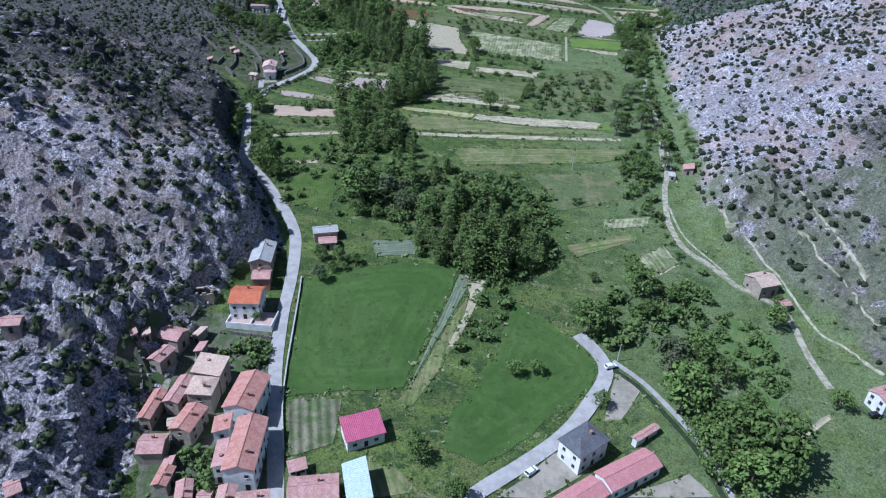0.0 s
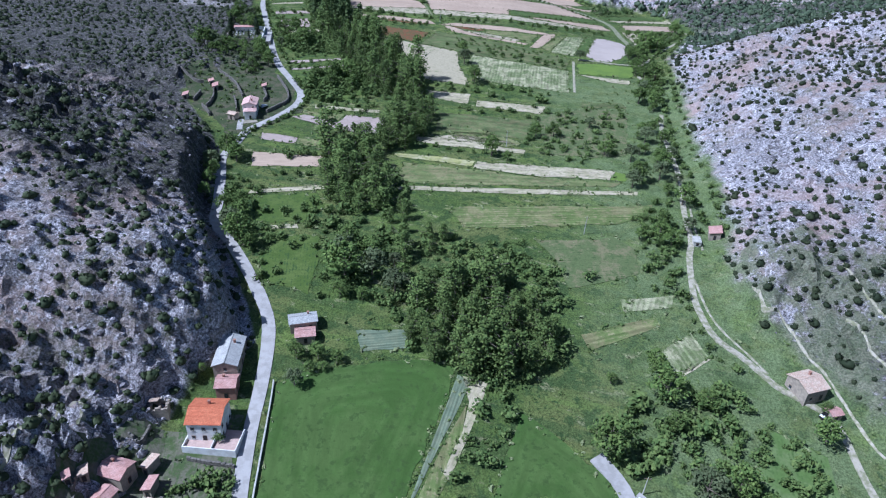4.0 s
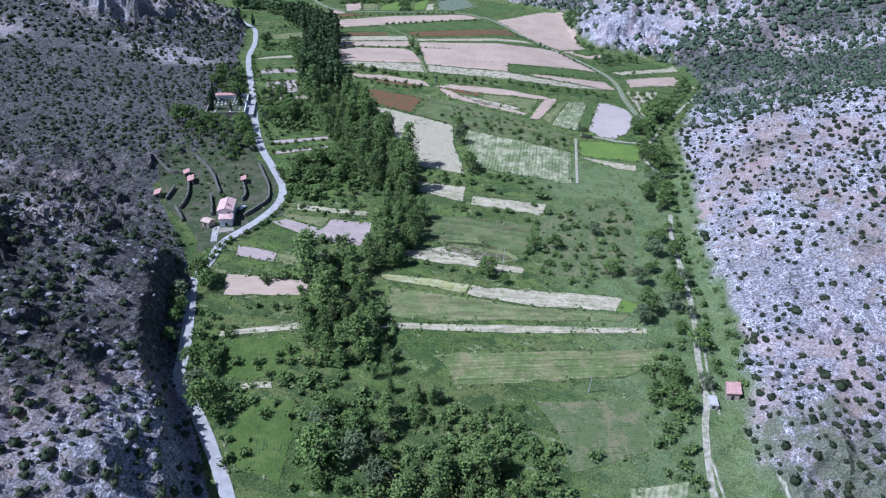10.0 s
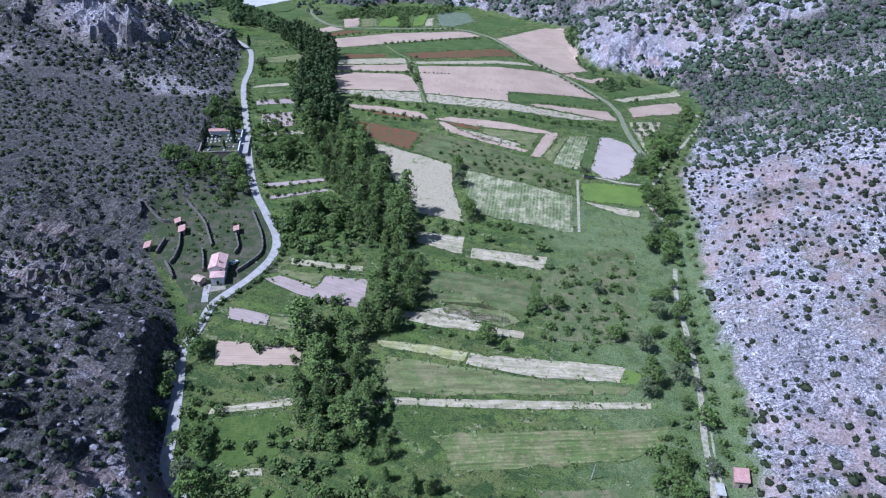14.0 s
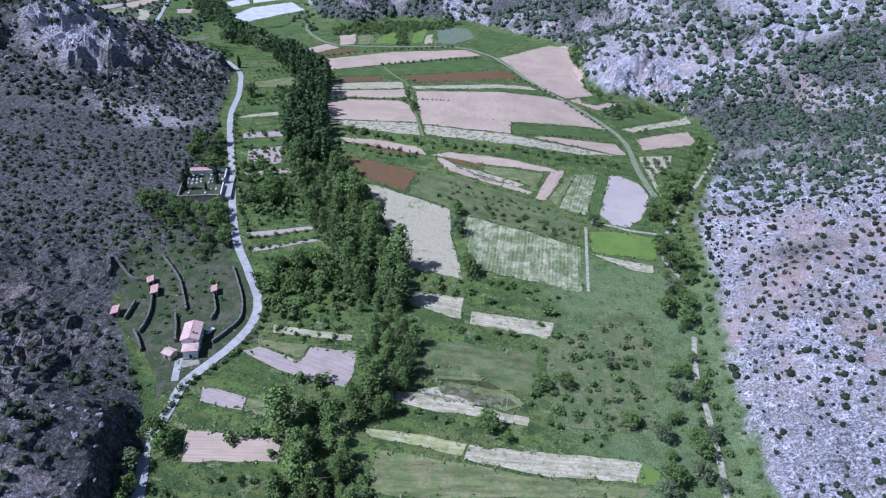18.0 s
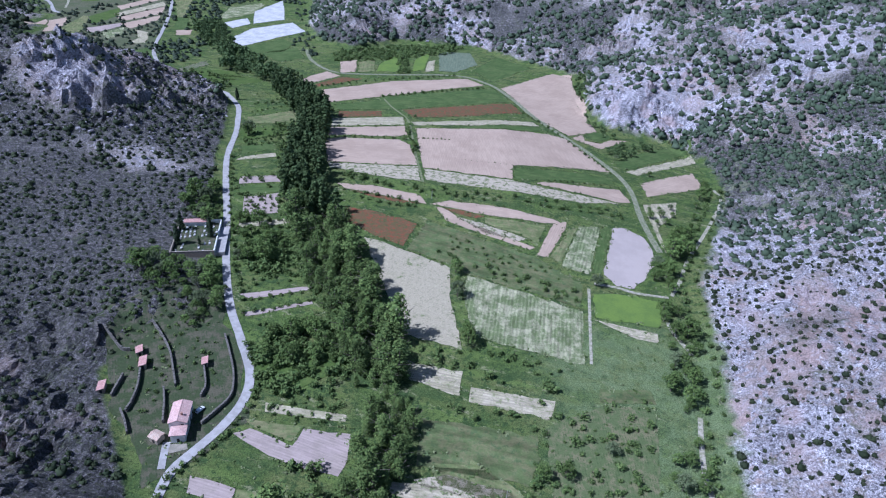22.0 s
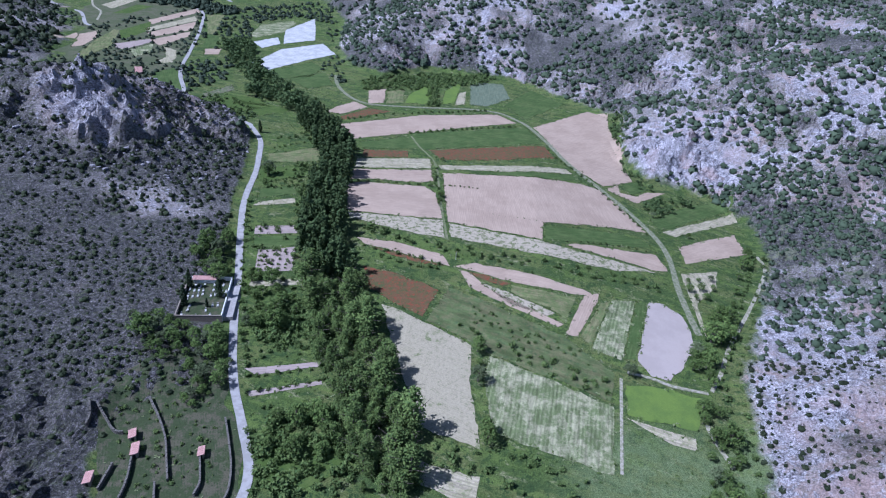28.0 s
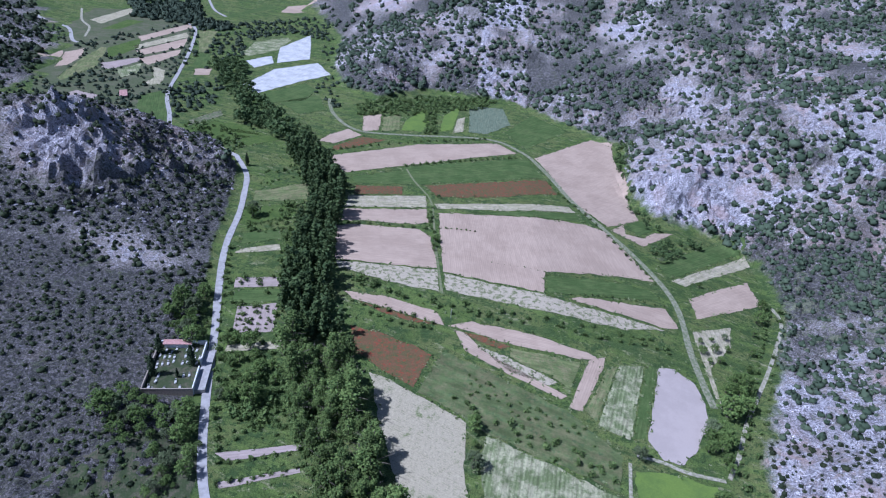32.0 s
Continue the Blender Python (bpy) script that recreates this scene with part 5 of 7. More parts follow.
field("mixed_green", [(-3.7, 281.8), (84.9, 289.5), (80, 279.3), (68.4, 274.4), (4.4, 266.7), (1.9, 274.8)])
field("meadow_dry", [(-21.8, 319.2), (7.3, 315.9), (40.1, 309.7), (76.4, 308.4), (70.9, 304.2), (3.7, 300.9), (-24.9, 301.8)])
field("tilled", [(-92, 325.1), (-76, 324.5), (-57, 322.8), (-56.4, 312.8), (-89.8, 311.6)])
field("straw", [(-84.5, 290.3), (-54.7, 297.1), (-54, 293.2), (-84.9, 287.6)])
field("straw", [(-72.8, 264.5), (-60.7, 266.1), (-59.7, 263.5), (-72.2, 262.4)])
field("greyfield", [(-92.8, 345.9), (-84.8, 344.4), (-74.6, 341.7), (-74.9, 335.4), (-82.5, 336.6), (-91.7, 339)])
field("greyfield", [(-81.9, 366.5), (-76, 369), (-57.1, 361.8), (-54, 370.4), (-35.1, 368.3), (-34.6, 357.1), (-37.2, 348.9), (-47.2, 350.6), (-69.9, 358.6)])
field("meadow_dry", [(-74.1, 341.5), (-55.5, 338.8), (-55.5, 331.1), (-73.9, 335)])
field("patchy", [(-8.3, 349.4), (4.1, 352.3), (28.8, 346.1), (32.7, 343.1), (11, 343), (-6.5, 347.3)])
field("meadow_dry", [(-79.1, 374), (-60.9, 371.9), (-37.3, 372.7), (-54.9, 371.6), (-58.2, 363.8), (-75.9, 370.3)])
field("meadow", [(-83.7, 408.4), (-59.6, 420.7), (-43.1, 419.8), (-43.9, 405.3), (-59.9, 392.7), (-77.6, 393.3)])
field("straw", [(-73.1, 382.9), (-38.2, 378.8), (-37.9, 375.1), (-72.2, 378.2)])
field("meadow", [(-82.3, 286.1), (-56.5, 289.5), (-52.4, 278.6), (-59, 267.3), (-76.7, 266.9)])
field("meadow", [(-64.1, 258.4), (-50.9, 259), (-49.1, 242.1), (-50.2, 227.5), (-66.1, 232.7), (-71.1, 245.2)])
field("mixed_green", [(42, 213.1), (69, 221.7), (69.8, 217.5), (44, 206.7)])
field("mixed", [(63, 204.4), (79.2, 215.5), (82.7, 205), (68.9, 196.7)])
field("straw", [(67.4, 197.5), (81.9, 205), (82.8, 204.3), (68.7, 195.8)])
field("cabbage", [(-31.7, 211.9), (-16.1, 213), (-12.9, 205.8), (-29, 203.4)])
field("mixed", [(58.6, 229.2), (78.3, 232.2), (75.8, 226.4), (58.4, 223.5)])
field("wheat", [(-52.9, 190.6), (-41.8, 195.9), (-22, 200.7), (-5.6, 201), (0.5, 198.1), (-1.5, 188.9), (-7.2, 172.9), (-16.4, 144.7), (-28.3, 143.8), (-50.1, 141.4), (-50.9, 154.2), (-52.7, 183.7)])
field("cabbage", [(1.3, 195.8), (5.3, 193.2), (-4.3, 170.5), (-11.2, 153.7), (-14.7, 144.8), (-6, 172.5)])
field("straw", [(2.9, 195.3), (10.5, 192.9), (7.6, 184), (4, 174), (0.4, 165), (-1.6, 161), (-3, 163), (2.5, 176), (4.6, 186)])
field("mixed_green", [(4, 186), (2.5, 176), (-3, 163), (-1.6, 161), (-6, 152), (-13.1, 138.6), (-18, 139.4), (-10.3, 153.7), (-3.4, 170.6)])
field("wheat", [(19.8, 183.2), (35.5, 169.8), (44.2, 158.3), (40.4, 147), (20.3, 130.4), (5.7, 119.9), (-5.6, 125.3), (-1.7, 136), (10.7, 156.9)])
field("garden", [(-49, 140), (-33.6, 140.6), (-33.8, 124.3), (-45.1, 120.3)])
field("gravel_yard", [(9.5, 110), (26.6, 124.6), (34.8, 118.7), (21, 110.3)])
field("gravel_yard", [(49, 153.9), (55.4, 147.6), (46.8, 135.8), (41.9, 135.6)])
field("gravel_yard", [(40.6, 111), (61.1, 118.7), (65.6, 111.8)])
field("straw", [(95.4, 131.8), (109.5, 140.8), (109.9, 139.2), (95, 129.3)])
field("meadow_dry", [(-25.7, 120.1), (-16.6, 117.8), (-10.5, 111.3), (-21.7, 109)])
field("scrubby", [(-6.1, 379.8), (41.8, 372.4), (41.9, 361.9), (37.4, 349), (26, 350.5), (-7.8, 355.2)])
field("rough_meadow", [(46, 377.3), (71.6, 390.6), (97, 392), (90, 359.2), (84, 335.3), (64.9, 331.8), (45.9, 334.1)])
field("scrubby", [(73.6, 401.4), (97.4, 402), (98, 394), (72.5, 393)])
field("rough_meadow", [(31.9, 260.5), (63.6, 263.8), (70, 256.5), (68.6, 242.5), (40.9, 233.2), (39.2, 248.1)])
field("fresh", [(93, 180), (106, 171), (101.7, 149.4), (91, 138), (88, 149), (83, 166)])
field("village_ground", [(-101.4, 168.1), (-93.6, 171.4), (-75.5, 172.3), (-74.3, 176.2), (-60.1, 176.1), (-58.2, 163.3), (-48.3, 108.1), (-51.7, 105.2), (-77.4, 104.4), (-88.7, 127.9), (-96.4, 152.3)])
field("gravel_yard", [(-108, 359.5), (-98.6, 360.4), (-97.4, 357.8), (-104.4, 355.4)])
field("terrace_grass", [(-165.3, 431.2), (-156.7, 438.3), (-146.1, 450.5), (-132.6, 461.2), (-110.1, 449.2), (-91.3, 406.2), (-81.9, 389.8), (-81.1, 373), (-89.8, 359.8), (-99.7, 343.9), (-105.8, 338.8), (-119, 358), (-133.5, 376.8), (-148.7, 398.3)])
field("rough_ground", [(-445.2, 877.6), (-508.9, 974.3), (-552.3, 1078.7), (-593.9, 1265.3), (-478.6, 1312.6), (-425.1, 1235.1), (-384.6, 1114.7), (-339.4, 950.3), (-282.2, 817.5), (-340.5, 830.5), (-395.3, 832.4)])
field("tilled", [(-503.3, 968.5), (-531, 1031.6), (-522.2, 1055.8), (-501.6, 1025.2), (-485.2, 978.1)])
field("tilled", [(-477.6, 967.6), (-504.2, 1033.3), (-493.5, 1058), (-477.3, 1022.4), (-470.1, 980.2)])
field("meadow_dry", [(-451.5, 926.9), (-473.2, 1015.1), (-480.5, 1074.1), (-472.2, 1072), (-440.9, 986.7), (-442.2, 921.4)])
field("meadow", [(-472.2, 1072), (-457.7, 1133.5), (-440, 1087.9), (-442.6, 1056.1), (-449.3, 1028)])
field("tilled", [(-417.7, 1041.3), (-398.9, 1086.6), (-390.8, 1102.5), (-382.7, 1079.5), (-395.6, 1019.4), (-407.9, 1028.1)])
field("straw", [(-387.8, 1014.4), (-368.2, 1003.8), (-354.1, 969.1), (-348.7, 945.9), (-365.6, 935.5), (-365.5, 968.9)])
field("straw", [(-449.5, 1092.5), (-418.8, 1188.8), (-405.8, 1166.9), (-439.4, 1079.1)])
field("tilled", [(-464.7, 1140), (-432.6, 1243.1), (-422.1, 1217.1), (-451.4, 1120.1)])
field("tilled", [(-437, 1074.2), (-404.8, 1160.5), (-392, 1114.3), (-421.8, 1057.4)])
field("greyfield", [(-444.7, 1002.6), (-420, 1046.2), (-411.4, 1032.4), (-420.6, 985.6), (-430.9, 980.3)])
field("mixed", [(-415.7, 982.4), (-405.6, 1023.2), (-390.2, 984), (-395, 954.5)])
field("straw", [(-562.1, 1198.3), (-550.3, 1292.2), (-531.4, 1280.6), (-538.2, 1184.1)])
field("meadow", [(-524.2, 1154.4), (-520.4, 1222.1), (-496, 1223.7), (-504.4, 1165.1)])
field("crop", [(-322.7, 838), (-349.1, 898.6), (-335.6, 927.6), (-306.2, 874.6), (-280.2, 809.4), (-303.3, 814.3)])
field("greyfield", [(-417.7, 868.1), (-411, 893.2), (-380.2, 884.9), (-379.7, 867.9), (-397.2, 835.5)])
field("meadow_dry", [(-366.7, 1101.8), (-407.7, 1205.8), (-384.9, 1218), (-355.6, 1098.1)])
field("tilled", [(-332, 999), (-341.6, 1026), (-324.2, 1034.6), (-316.9, 1006.5)])
field("meadow", [(-268.1, 805.5), (-250.8, 848.5), (-217.9, 848.6), (-199.1, 823.8), (-221.6, 798.3), (-258.4, 800.8)])
field("garden", [(-274.3, 838.9), (-258.5, 884.4), (-249.7, 868.1), (-267.4, 828.8)])
field("crop", [(-346.4, 1029.4), (-365, 1093.7), (-350.2, 1097.6), (-329.7, 1043.5)])
field("crop", [(-239.3, 952), (-205.8, 1018.5), (-186.7, 995.5), (-188.7, 950.8), (-219.7, 928.3)])
field("plastic", [(-268.8, 983.4), (-256.5, 1063.7), (-212.5, 1114), (-185.9, 1067.9), (-213.7, 1022.9), (-245.5, 951.6)])
field("plastic", [(-299.7, 1086.1), (-277.5, 1122.6), (-264.4, 1090.7), (-280.6, 1061)])
field("plastic", [(-261.1, 1092.2), (-278.5, 1166.1), (-256.6, 1255), (-239.6, 1185), (-227.1, 1127.8)])
field("mixed", [(-313.9, 1117.7), (-318.6, 1179.9), (-283.1, 1226.3), (-275.2, 1212.3), (-277.9, 1150.3), (-303.1, 1107.7)])
field("crop", [(-409.1, 1307.9), (-371.6, 1439.7), (-355.3, 1417.9), (-395.2, 1307)])
field("tilled", [(-339.6, 1386.8), (-341, 1437.4), (-302, 1483.7), (-287, 1428.6), (-318.3, 1389.7)])
road("road", 4.1, "concrete", [(-44, 89.7), (-44.7, 100.9), (-46.2, 110.1), (-50.4, 129.3), (-55.1, 151.8), (-57.3, 173.1), (-57.7, 189), (-59.1, 206.3), (-62.4, 218.8), (-72, 236), (-82.4, 252), (-92.1, 265.1), (-95.6, 281.8), (-100.8, 303.9), (-104.3, 319.6), (-101.9, 332.9), (-100.6, 346.8), (-94.1, 358.1), (-86.8, 370.8), (-82.4, 385.1), (-84.1, 400.2), (-94.1, 421.9), (-105.9, 446.1), (-117.7, 481.2), (-129.6, 524.3), (-142.7, 567.9), (-153.8, 609.5), (-161.2, 656.4), (-168.8, 689.4), (-179.1, 726.4), (-196.7, 758.5), (-208.3, 770.9), (-272.2, 809), (-298.8, 857.7), (-327.7, 919.5), (-353.8, 1011.1), (-386.8, 1129.5), (-418.7, 1219), (-452, 1248.7)])
road("track", 2.3, "dirt", [(114.2, 149.9), (113.2, 163.6), (113.8, 178.4), (112.5, 184.9), (104.9, 191.3), (100.2, 195.3), (94, 205.2), (86.9, 214), (84.9, 227.2), (86.1, 237.3), (89.8, 253.5), (93.7, 264.2), (96.7, 283.2), (103.5, 312.4), (107.9, 346.9), (108.3, 358), (112.3, 375.5), (115.7, 387.4)])
road("farm_road", 3.8, "worn", [(-166.2, 967.8), (-148.6, 913.6), (-116.9, 872), (-70.4, 873.6), (11.3, 890.1), (45.9, 864.1), (65.8, 821), (86.2, 758.4), (104.9, 717.4), (124.2, 672.6), (135.3, 636.1), (138, 606.1), (134, 569.9), (133.1, 540.5), (133.7, 519.9)])
road("lane", 4.5, "concrete", [(-1.9, 105.2), (5.3, 111.8), (17.8, 120.7), (29.8, 130.4), (38.9, 141.6), (45.6, 152.7), (45, 160.7), (39.2, 170)])
road("canal_path", 1.6, "concrete", [(49, 158.5), (56.8, 149.8), (63.6, 137.5), (68.1, 126.1), (70, 113.9), (70.5, 107.4)])
road("path", 2, "dirt", [(124, 426.4), (118.7, 446.5), (119.7, 453.1)])
road("path", 2.2, "dirt", [(126.9, 473.2), (136.3, 488.4), (148.9, 513.3), (180.9, 565.5), (209, 617.5), (212.4, 642.2)])
road("path", 2, "dirt", [(85.7, 480.8), (97.9, 478.1), (108.2, 474), (124.9, 471.8)])
road("path", 1.5, "dirt", [(72.7, 416.9), (81.7, 475.6)])
road("path", 1.6, "grassy", [(-13.5, 586.1), (-20.1, 629.9), (-25, 673.7), (-31.3, 719.5), (-47.7, 755.9), (-57.9, 783.4)])
road("driveway", 3, "concrete", [(-104.5, 348.3), (-106.1, 356.8), (-106.6, 362.2)])
road("road", 4.6, "concrete", [(-631.8, 1178.1), (-587.1, 1156.9), (-561.1, 1141.7), (-527.9, 1091.1), (-512.8, 1079.8)])
road("track", 3, "dirt", [(-522.2, 1110.4), (-542.5, 1159.1), (-571.4, 1192.9), (-606.9, 1257.3)])
road("road", 4, "concrete", [(-473.4, 1417.9), (-437.3, 1347.3), (-405.3, 1310.1)])
canal = ribbon("canal", curve_through([(45, 161), (47, 156.6), (54.6, 148.4), (61.2, 136.4), (65.7, 125.4), (67.7, 113.6), (68.2, 107)], 2.0), 1.5, plain("dark_canal_water", (0.03, 0.04, 0.026), (0.045, 0.06, 0.03), 1.0, 0.12, 0.2), 0.2, 0.6)
tagged(canal, "narrow channel of dark green water beside the path", "water", kind="structure")
house("house", -68.6, 175.0, 9.9, 10.2, 6.5, 1, "orange_tile", "x", "render_white")
house("house", -68.4, 197.0, 7.7, 14.0, 5.5, 4, "grey_tile", "y", "stone")
house("house", -66.7, 187.0, 6.3, 6.0, 4.5, 4, "pink_tile", "x", "brickish")
house("house", -71.5, 144.3, 9.0, 6.8, 7.0, -10, "tan_tile", "mono", "stone")
house("house", -71.7, 137.2, 7.3, 7.3, 7.0, -2, "tan_tile", "hip", "stone")
house("house", -59.0, 135.8, 8.8, 14.4, 7.0, -6, "red_tile", "y", "render_white")
house("house", -62.9, 125.2, 4.9, 6.0, 6.0, 8, "red_tile", "mono", "render_white")
house("house", -54.9, 118.2, 8.1, 18.0, 7.5, 2, "red_tile", "y", "render_white")
house("house", -60.8, 116.0, 3.2, 9.0, 6.0, 6, "pink_tile", "mono", "render_white")
house("house", -56.5, 104.5, 4.6, 6.7, 5.0, 4, "pink_tile", "y", "stone")
house("house", -49.5, 102.0, 7.8, 8.6, 5.5, 10, "pink_tile", "x", "render_white")
house("house", -78.6, 137.6, 4.6, 11.0, 5.0, -7, "pink_tile", "y", "stone")
house("house", -83.9, 131.8, 3.7, 11.4, 4.5, -3, "red_tile", "y", "stone")
house("house", -72.7, 127.4, 6.2, 9.8, 5.5, -11, "red_tile", "y", "stone")
house("house", -79.6, 119.6, 6.8, 6.8, 4.5, 4, "pink_tile", "x", "stone")
house("house", -73.6, 110.6, 3.9, 6.2, 4.0, -3, "red_tile", "y", "stone")
house("outhouse", -74.3, 115.8, 2.8, 3.0, 2.8, 0, "pink_tile", "mono", "stone")
house("house", -86.8, 157.2, 7.4, 6.4, 4.5, -15, "pink_tile", "x", "stone")
house("house", -87.2, 149.0, 4.6, 7.2, 4.0, -20, "pink_tile", "y", "stone")
house("outhouse", -80.5, 162.0, 2.8, 5.0, 3.0, -20, "tan_tile", "mono", "stone")
house("outhouse", -78.3, 155.8, 2.9, 4.8, 3.0, -6, "pink_tile", "mono", "stone")
house("outhouse", -62.2, 105.6, 3.5, 4.4, 3.0, 2, "pink_tile", "x", "stone")
house("shed", -26.2, 127.5, 11.0, 7.6, 3.6, 22, "magenta_sheet", "mono", "render_white")
house("house", -36.0, 107.3, 12.4, 8.4, 5.0, 8, "pink_tile", "x", "render_white")
house("shed", -25.6, 109.5, 6.2, 13.0, 5.0, 14, "blue_sheet", "mono", "render_white")
house("villa", 33.0, 123.4, 11.4, 8.2, 6.3, 37, "slate", "hip", "render_white")
house("ruin", -83.8, 179.1, 6.1, 6.1, 3.5, 10, "none", "x", "stone")
house("barn", 43.8, 116.7, 17.6, 7.1, 3.8, 30, "magenta_tile", "x", "render_white")
house("barn", 29.1, 107.8, 15.8, 6.9, 3.8, 34, "magenta_tile", "x", "render_white")
house("outhouse", 51.8, 129.8, 9.6, 2.2, 2.6, 35, "pink_tile", "x", "render_white")
house("house", 108.4, 193.3, 8.5, 9.0, 4.5, 18, "tan_tile", "x", "stone")
house("outhouse", 113.1, 184.4, 4.2, 3.7, 2.6, 14, "pink_tile", "x", "stone")
house("house", 126.3, 143.6, 7.8, 6.7, 5.0, 18, "pink_tile", "x", "render_white")
house("house", -49.0, 213.0, 9.3, 5.5, 3.5, 15, "grey_tile", "x", "stone")
house("outhouse", -47.4, 207.8, 6.6, 5.1, 3.0, 11, "pink_tile", "x", "stone")
house("outhouse", 103.5, 267.0, 4.8, 6.5, 2.6, -17, "pink_tile", "mono", "stone")
house("outhouse", 95.2, 262.8, 3.5, 5.6, 1.6, -10, "concrete", "flat", "concrete")
house("villa", -104.1, 370.9, 7.6, 11.8, 5.5, 8, "pale_tile", "y", "render_white")
house("outhouse", -102.4, 363.0, 6.2, 5.2, 4.2, 10, "pale_tile", "hip", "render_white")
house("outhouse", -110.7, 361.5, 4.9, 4.5, 2.8, -24, "tan_tile", "x", "stone")
house("outhouse", -135.7, 408.1, 3.2, 4.8, 2.2, 23, "pink_tile", "mono", "stone")
house("outhouse", -131.3, 401.0, 3.4, 6.5, 2.2, 17, "pink_tile", "mono", "stone")
house("outhouse", -142.6, 385.4, 3.3, 5.8, 2.2, 13, "pink_tile", "mono", "stone")
house("outhouse", -104.7, 403.4, 2.9, 4.9, 2.2, 15, "pink_tile", "mono", "stone")
house("outhouse", -119.8, 139.2, 5.3, 4.6, 2.8, 9, "pink_tile", "x", "stone")
house("outhouse", -102.1, 99.7, 3.4, 4.8, 2.8, 36, "pink_tile", "x", "stone")
house("outhouse", -362.4, 895.1, 7.4, 18.2, 2.6, 25, "pink_tile", "x", "stone")
house("outhouse", -92.7, 153.6, 2.6, 3.5, 2.4, 26, "tan_tile", "mono", "stone")
house("outhouse", -94.5, 150.1, 2.1, 2.9, 2.6, 34, "pink_tile", "mono", "stone")
house("house", -67.5, 107.2, 4.1, 5.8, 3.6, 14, "pink_tile", "y", "stone")
house("outhouse", -77.9, 128.6, 2.6, 3.1, 2.6, 17, "tan_tile", "x", "stone")
house("shed", -41.7, 115.7, 4.8, 3.3, 2.6, 21, "pink_tile", "mono", "render_white")
cemetery([(-156.9, 513.5), (-131.9, 518.2), (-123.2, 484.2), (-144.1, 480.8)])
stone_run("bank_wall", [(-101.4, 422.5), (-95.8, 410.6), (-90.6, 398), (-88.2, 385.8), (-91.5, 377.5), (-96, 370)], 1.7, 0.7, "dark stone bank wall on the uphill side of the road", "wall")
terrace_wall([(-131.5, 398.3), (-128.6, 388), (-127.7, 379.3), (-128.3, 373.6)])
terrace_wall([(-137.7, 428.8), (-129.9, 419.6), (-122.7, 409.6), (-117.6, 399.2), (-113, 389.1)])
terrace_wall([(-105.5, 403.6), (-102.3, 395.4), (-100.2, 389.2), (-100.7, 383.5)])
terrace_wall([(-117.3, 387.3), (-114, 378.5), (-111.3, 369.4)])
terrace_wall([(-155.3, 418.9), (-150.4, 414.6), (-144.4, 409.4), (-140, 409.1)])
terrace_wall([(-137.2, 393.7), (-137.2, 387.4), (-137.3, 381.8)])
terrace_wall([(-130.6, 374.7), (-126.7, 369.4), (-123.2, 363.3)])
terrace_wall([(-159, 419.5), (-156.1, 414), (-154.9, 408.2)])
garden_wall([(-72.1, 165), (-66.1, 163.9), (-58.8, 163)])
garden_wall([(-94.2, 154.8), (-92.3, 146), (-88.3, 135.8)])
garden_wall([(-84.1, 172.7), (-85.1, 167.6), (-88.2, 168.5)])
garden_wall([(-75.2, 153.2), (-69.8, 151.2), (-67.9, 150.1)])
garden_wall([(-79.9, 131.1), (-76.3, 122.7)])
garden_wall([(-68.7, 111), (-70.8, 109.6)])
road_wall([(-46.6, 122), (-50, 137.1), (-51.7, 151.9), (-52.6, 165.9), (-53.6, 183.7), (-54.3, 191.9)])
grove("poplar", 5.2, 12, 21, [(-151.9, 810.9), (-118.1, 762.1), (-96.3, 710.6), (-91, 646.9), (-80.5, 587.9), (-70, 545.4), (-53, 516.1), (-44, 485.8), (-30, 457.1), (-20, 432.1), (-18, 420.5), (-40.5, 401.4), (-50.4, 428.2), (-67.4, 459.4), (-82.2, 498), (-96.3, 535.5), (-108.4, 582.2), (-115.4, 640), (-117.6, 684.5), (-141.3, 745.9), (-166.6, 795.8)])
grove("poplar", 5.2, 12, 19, [(-24, 422), (-40.5, 401.4), (-33.8, 385.4), (-19.6, 391.8), (-13, 398), (-15, 412)])
grove("broadleaf", 9, 6, 14, [(-250.7, 906.5), (-223.8, 918.4), (-157.3, 845.5), (-148.9, 809.5), (-170.5, 810.5), (-205.1, 836.4), (-233.9, 856.2)])
grove("broadleaf", 8, 8, 13, [(-331.6, 1042), (-303.5, 1087.6), (-262.5, 981.8), (-223.8, 918.4), (-238.6, 888), (-274.1, 947.7)])
grove("poplar", 6, 12, 20, [(-33.8, 385.4), (-19.6, 391.8), (-8.1, 383.6), (-7.4, 363.9), (-13.1, 343.3), (-23.8, 332.3), (-33.4, 326.9), (-36.1, 339.4), (-30.6, 356.5)])
grove("poplar", 6.4, 10, 18, [(-56.5, 343.3), (-46.4, 349.8), (-40.4, 331.2), (-29.7, 318), (-26.9, 299.4), (-21.5, 285.6), (-28.9, 277.5), (-38, 272.3), (-48.5, 276.6), (-55.4, 297.9), (-58.3, 319.7)])
grove("poplar", 7.5, 9, 16, [(-33.2, 277.2), (-20.8, 285.5), (-13.7, 274.7), (1.3, 268.6), (3.3, 259.1), (-4.7, 247), (-14.1, 241.3), (-29.1, 257.5)])
grove("broadleaf", 8.5, 5, 10, [(-46.4, 251.4), (-34.9, 254.9), (-20.5, 249.7), (-13.7, 234.3), (-20.5, 224.8), (-41.4, 219.6), (-46.3, 233)])
grove("poplar", 6, 11, 17, [(-20.1, 221.7), (-10.7, 231.2), (20.8, 235), (32.4, 218), (36.3, 205.5), (27.8, 193.2), (13.7, 189.7), (-1.8, 197.5), (-18.4, 208.7)])
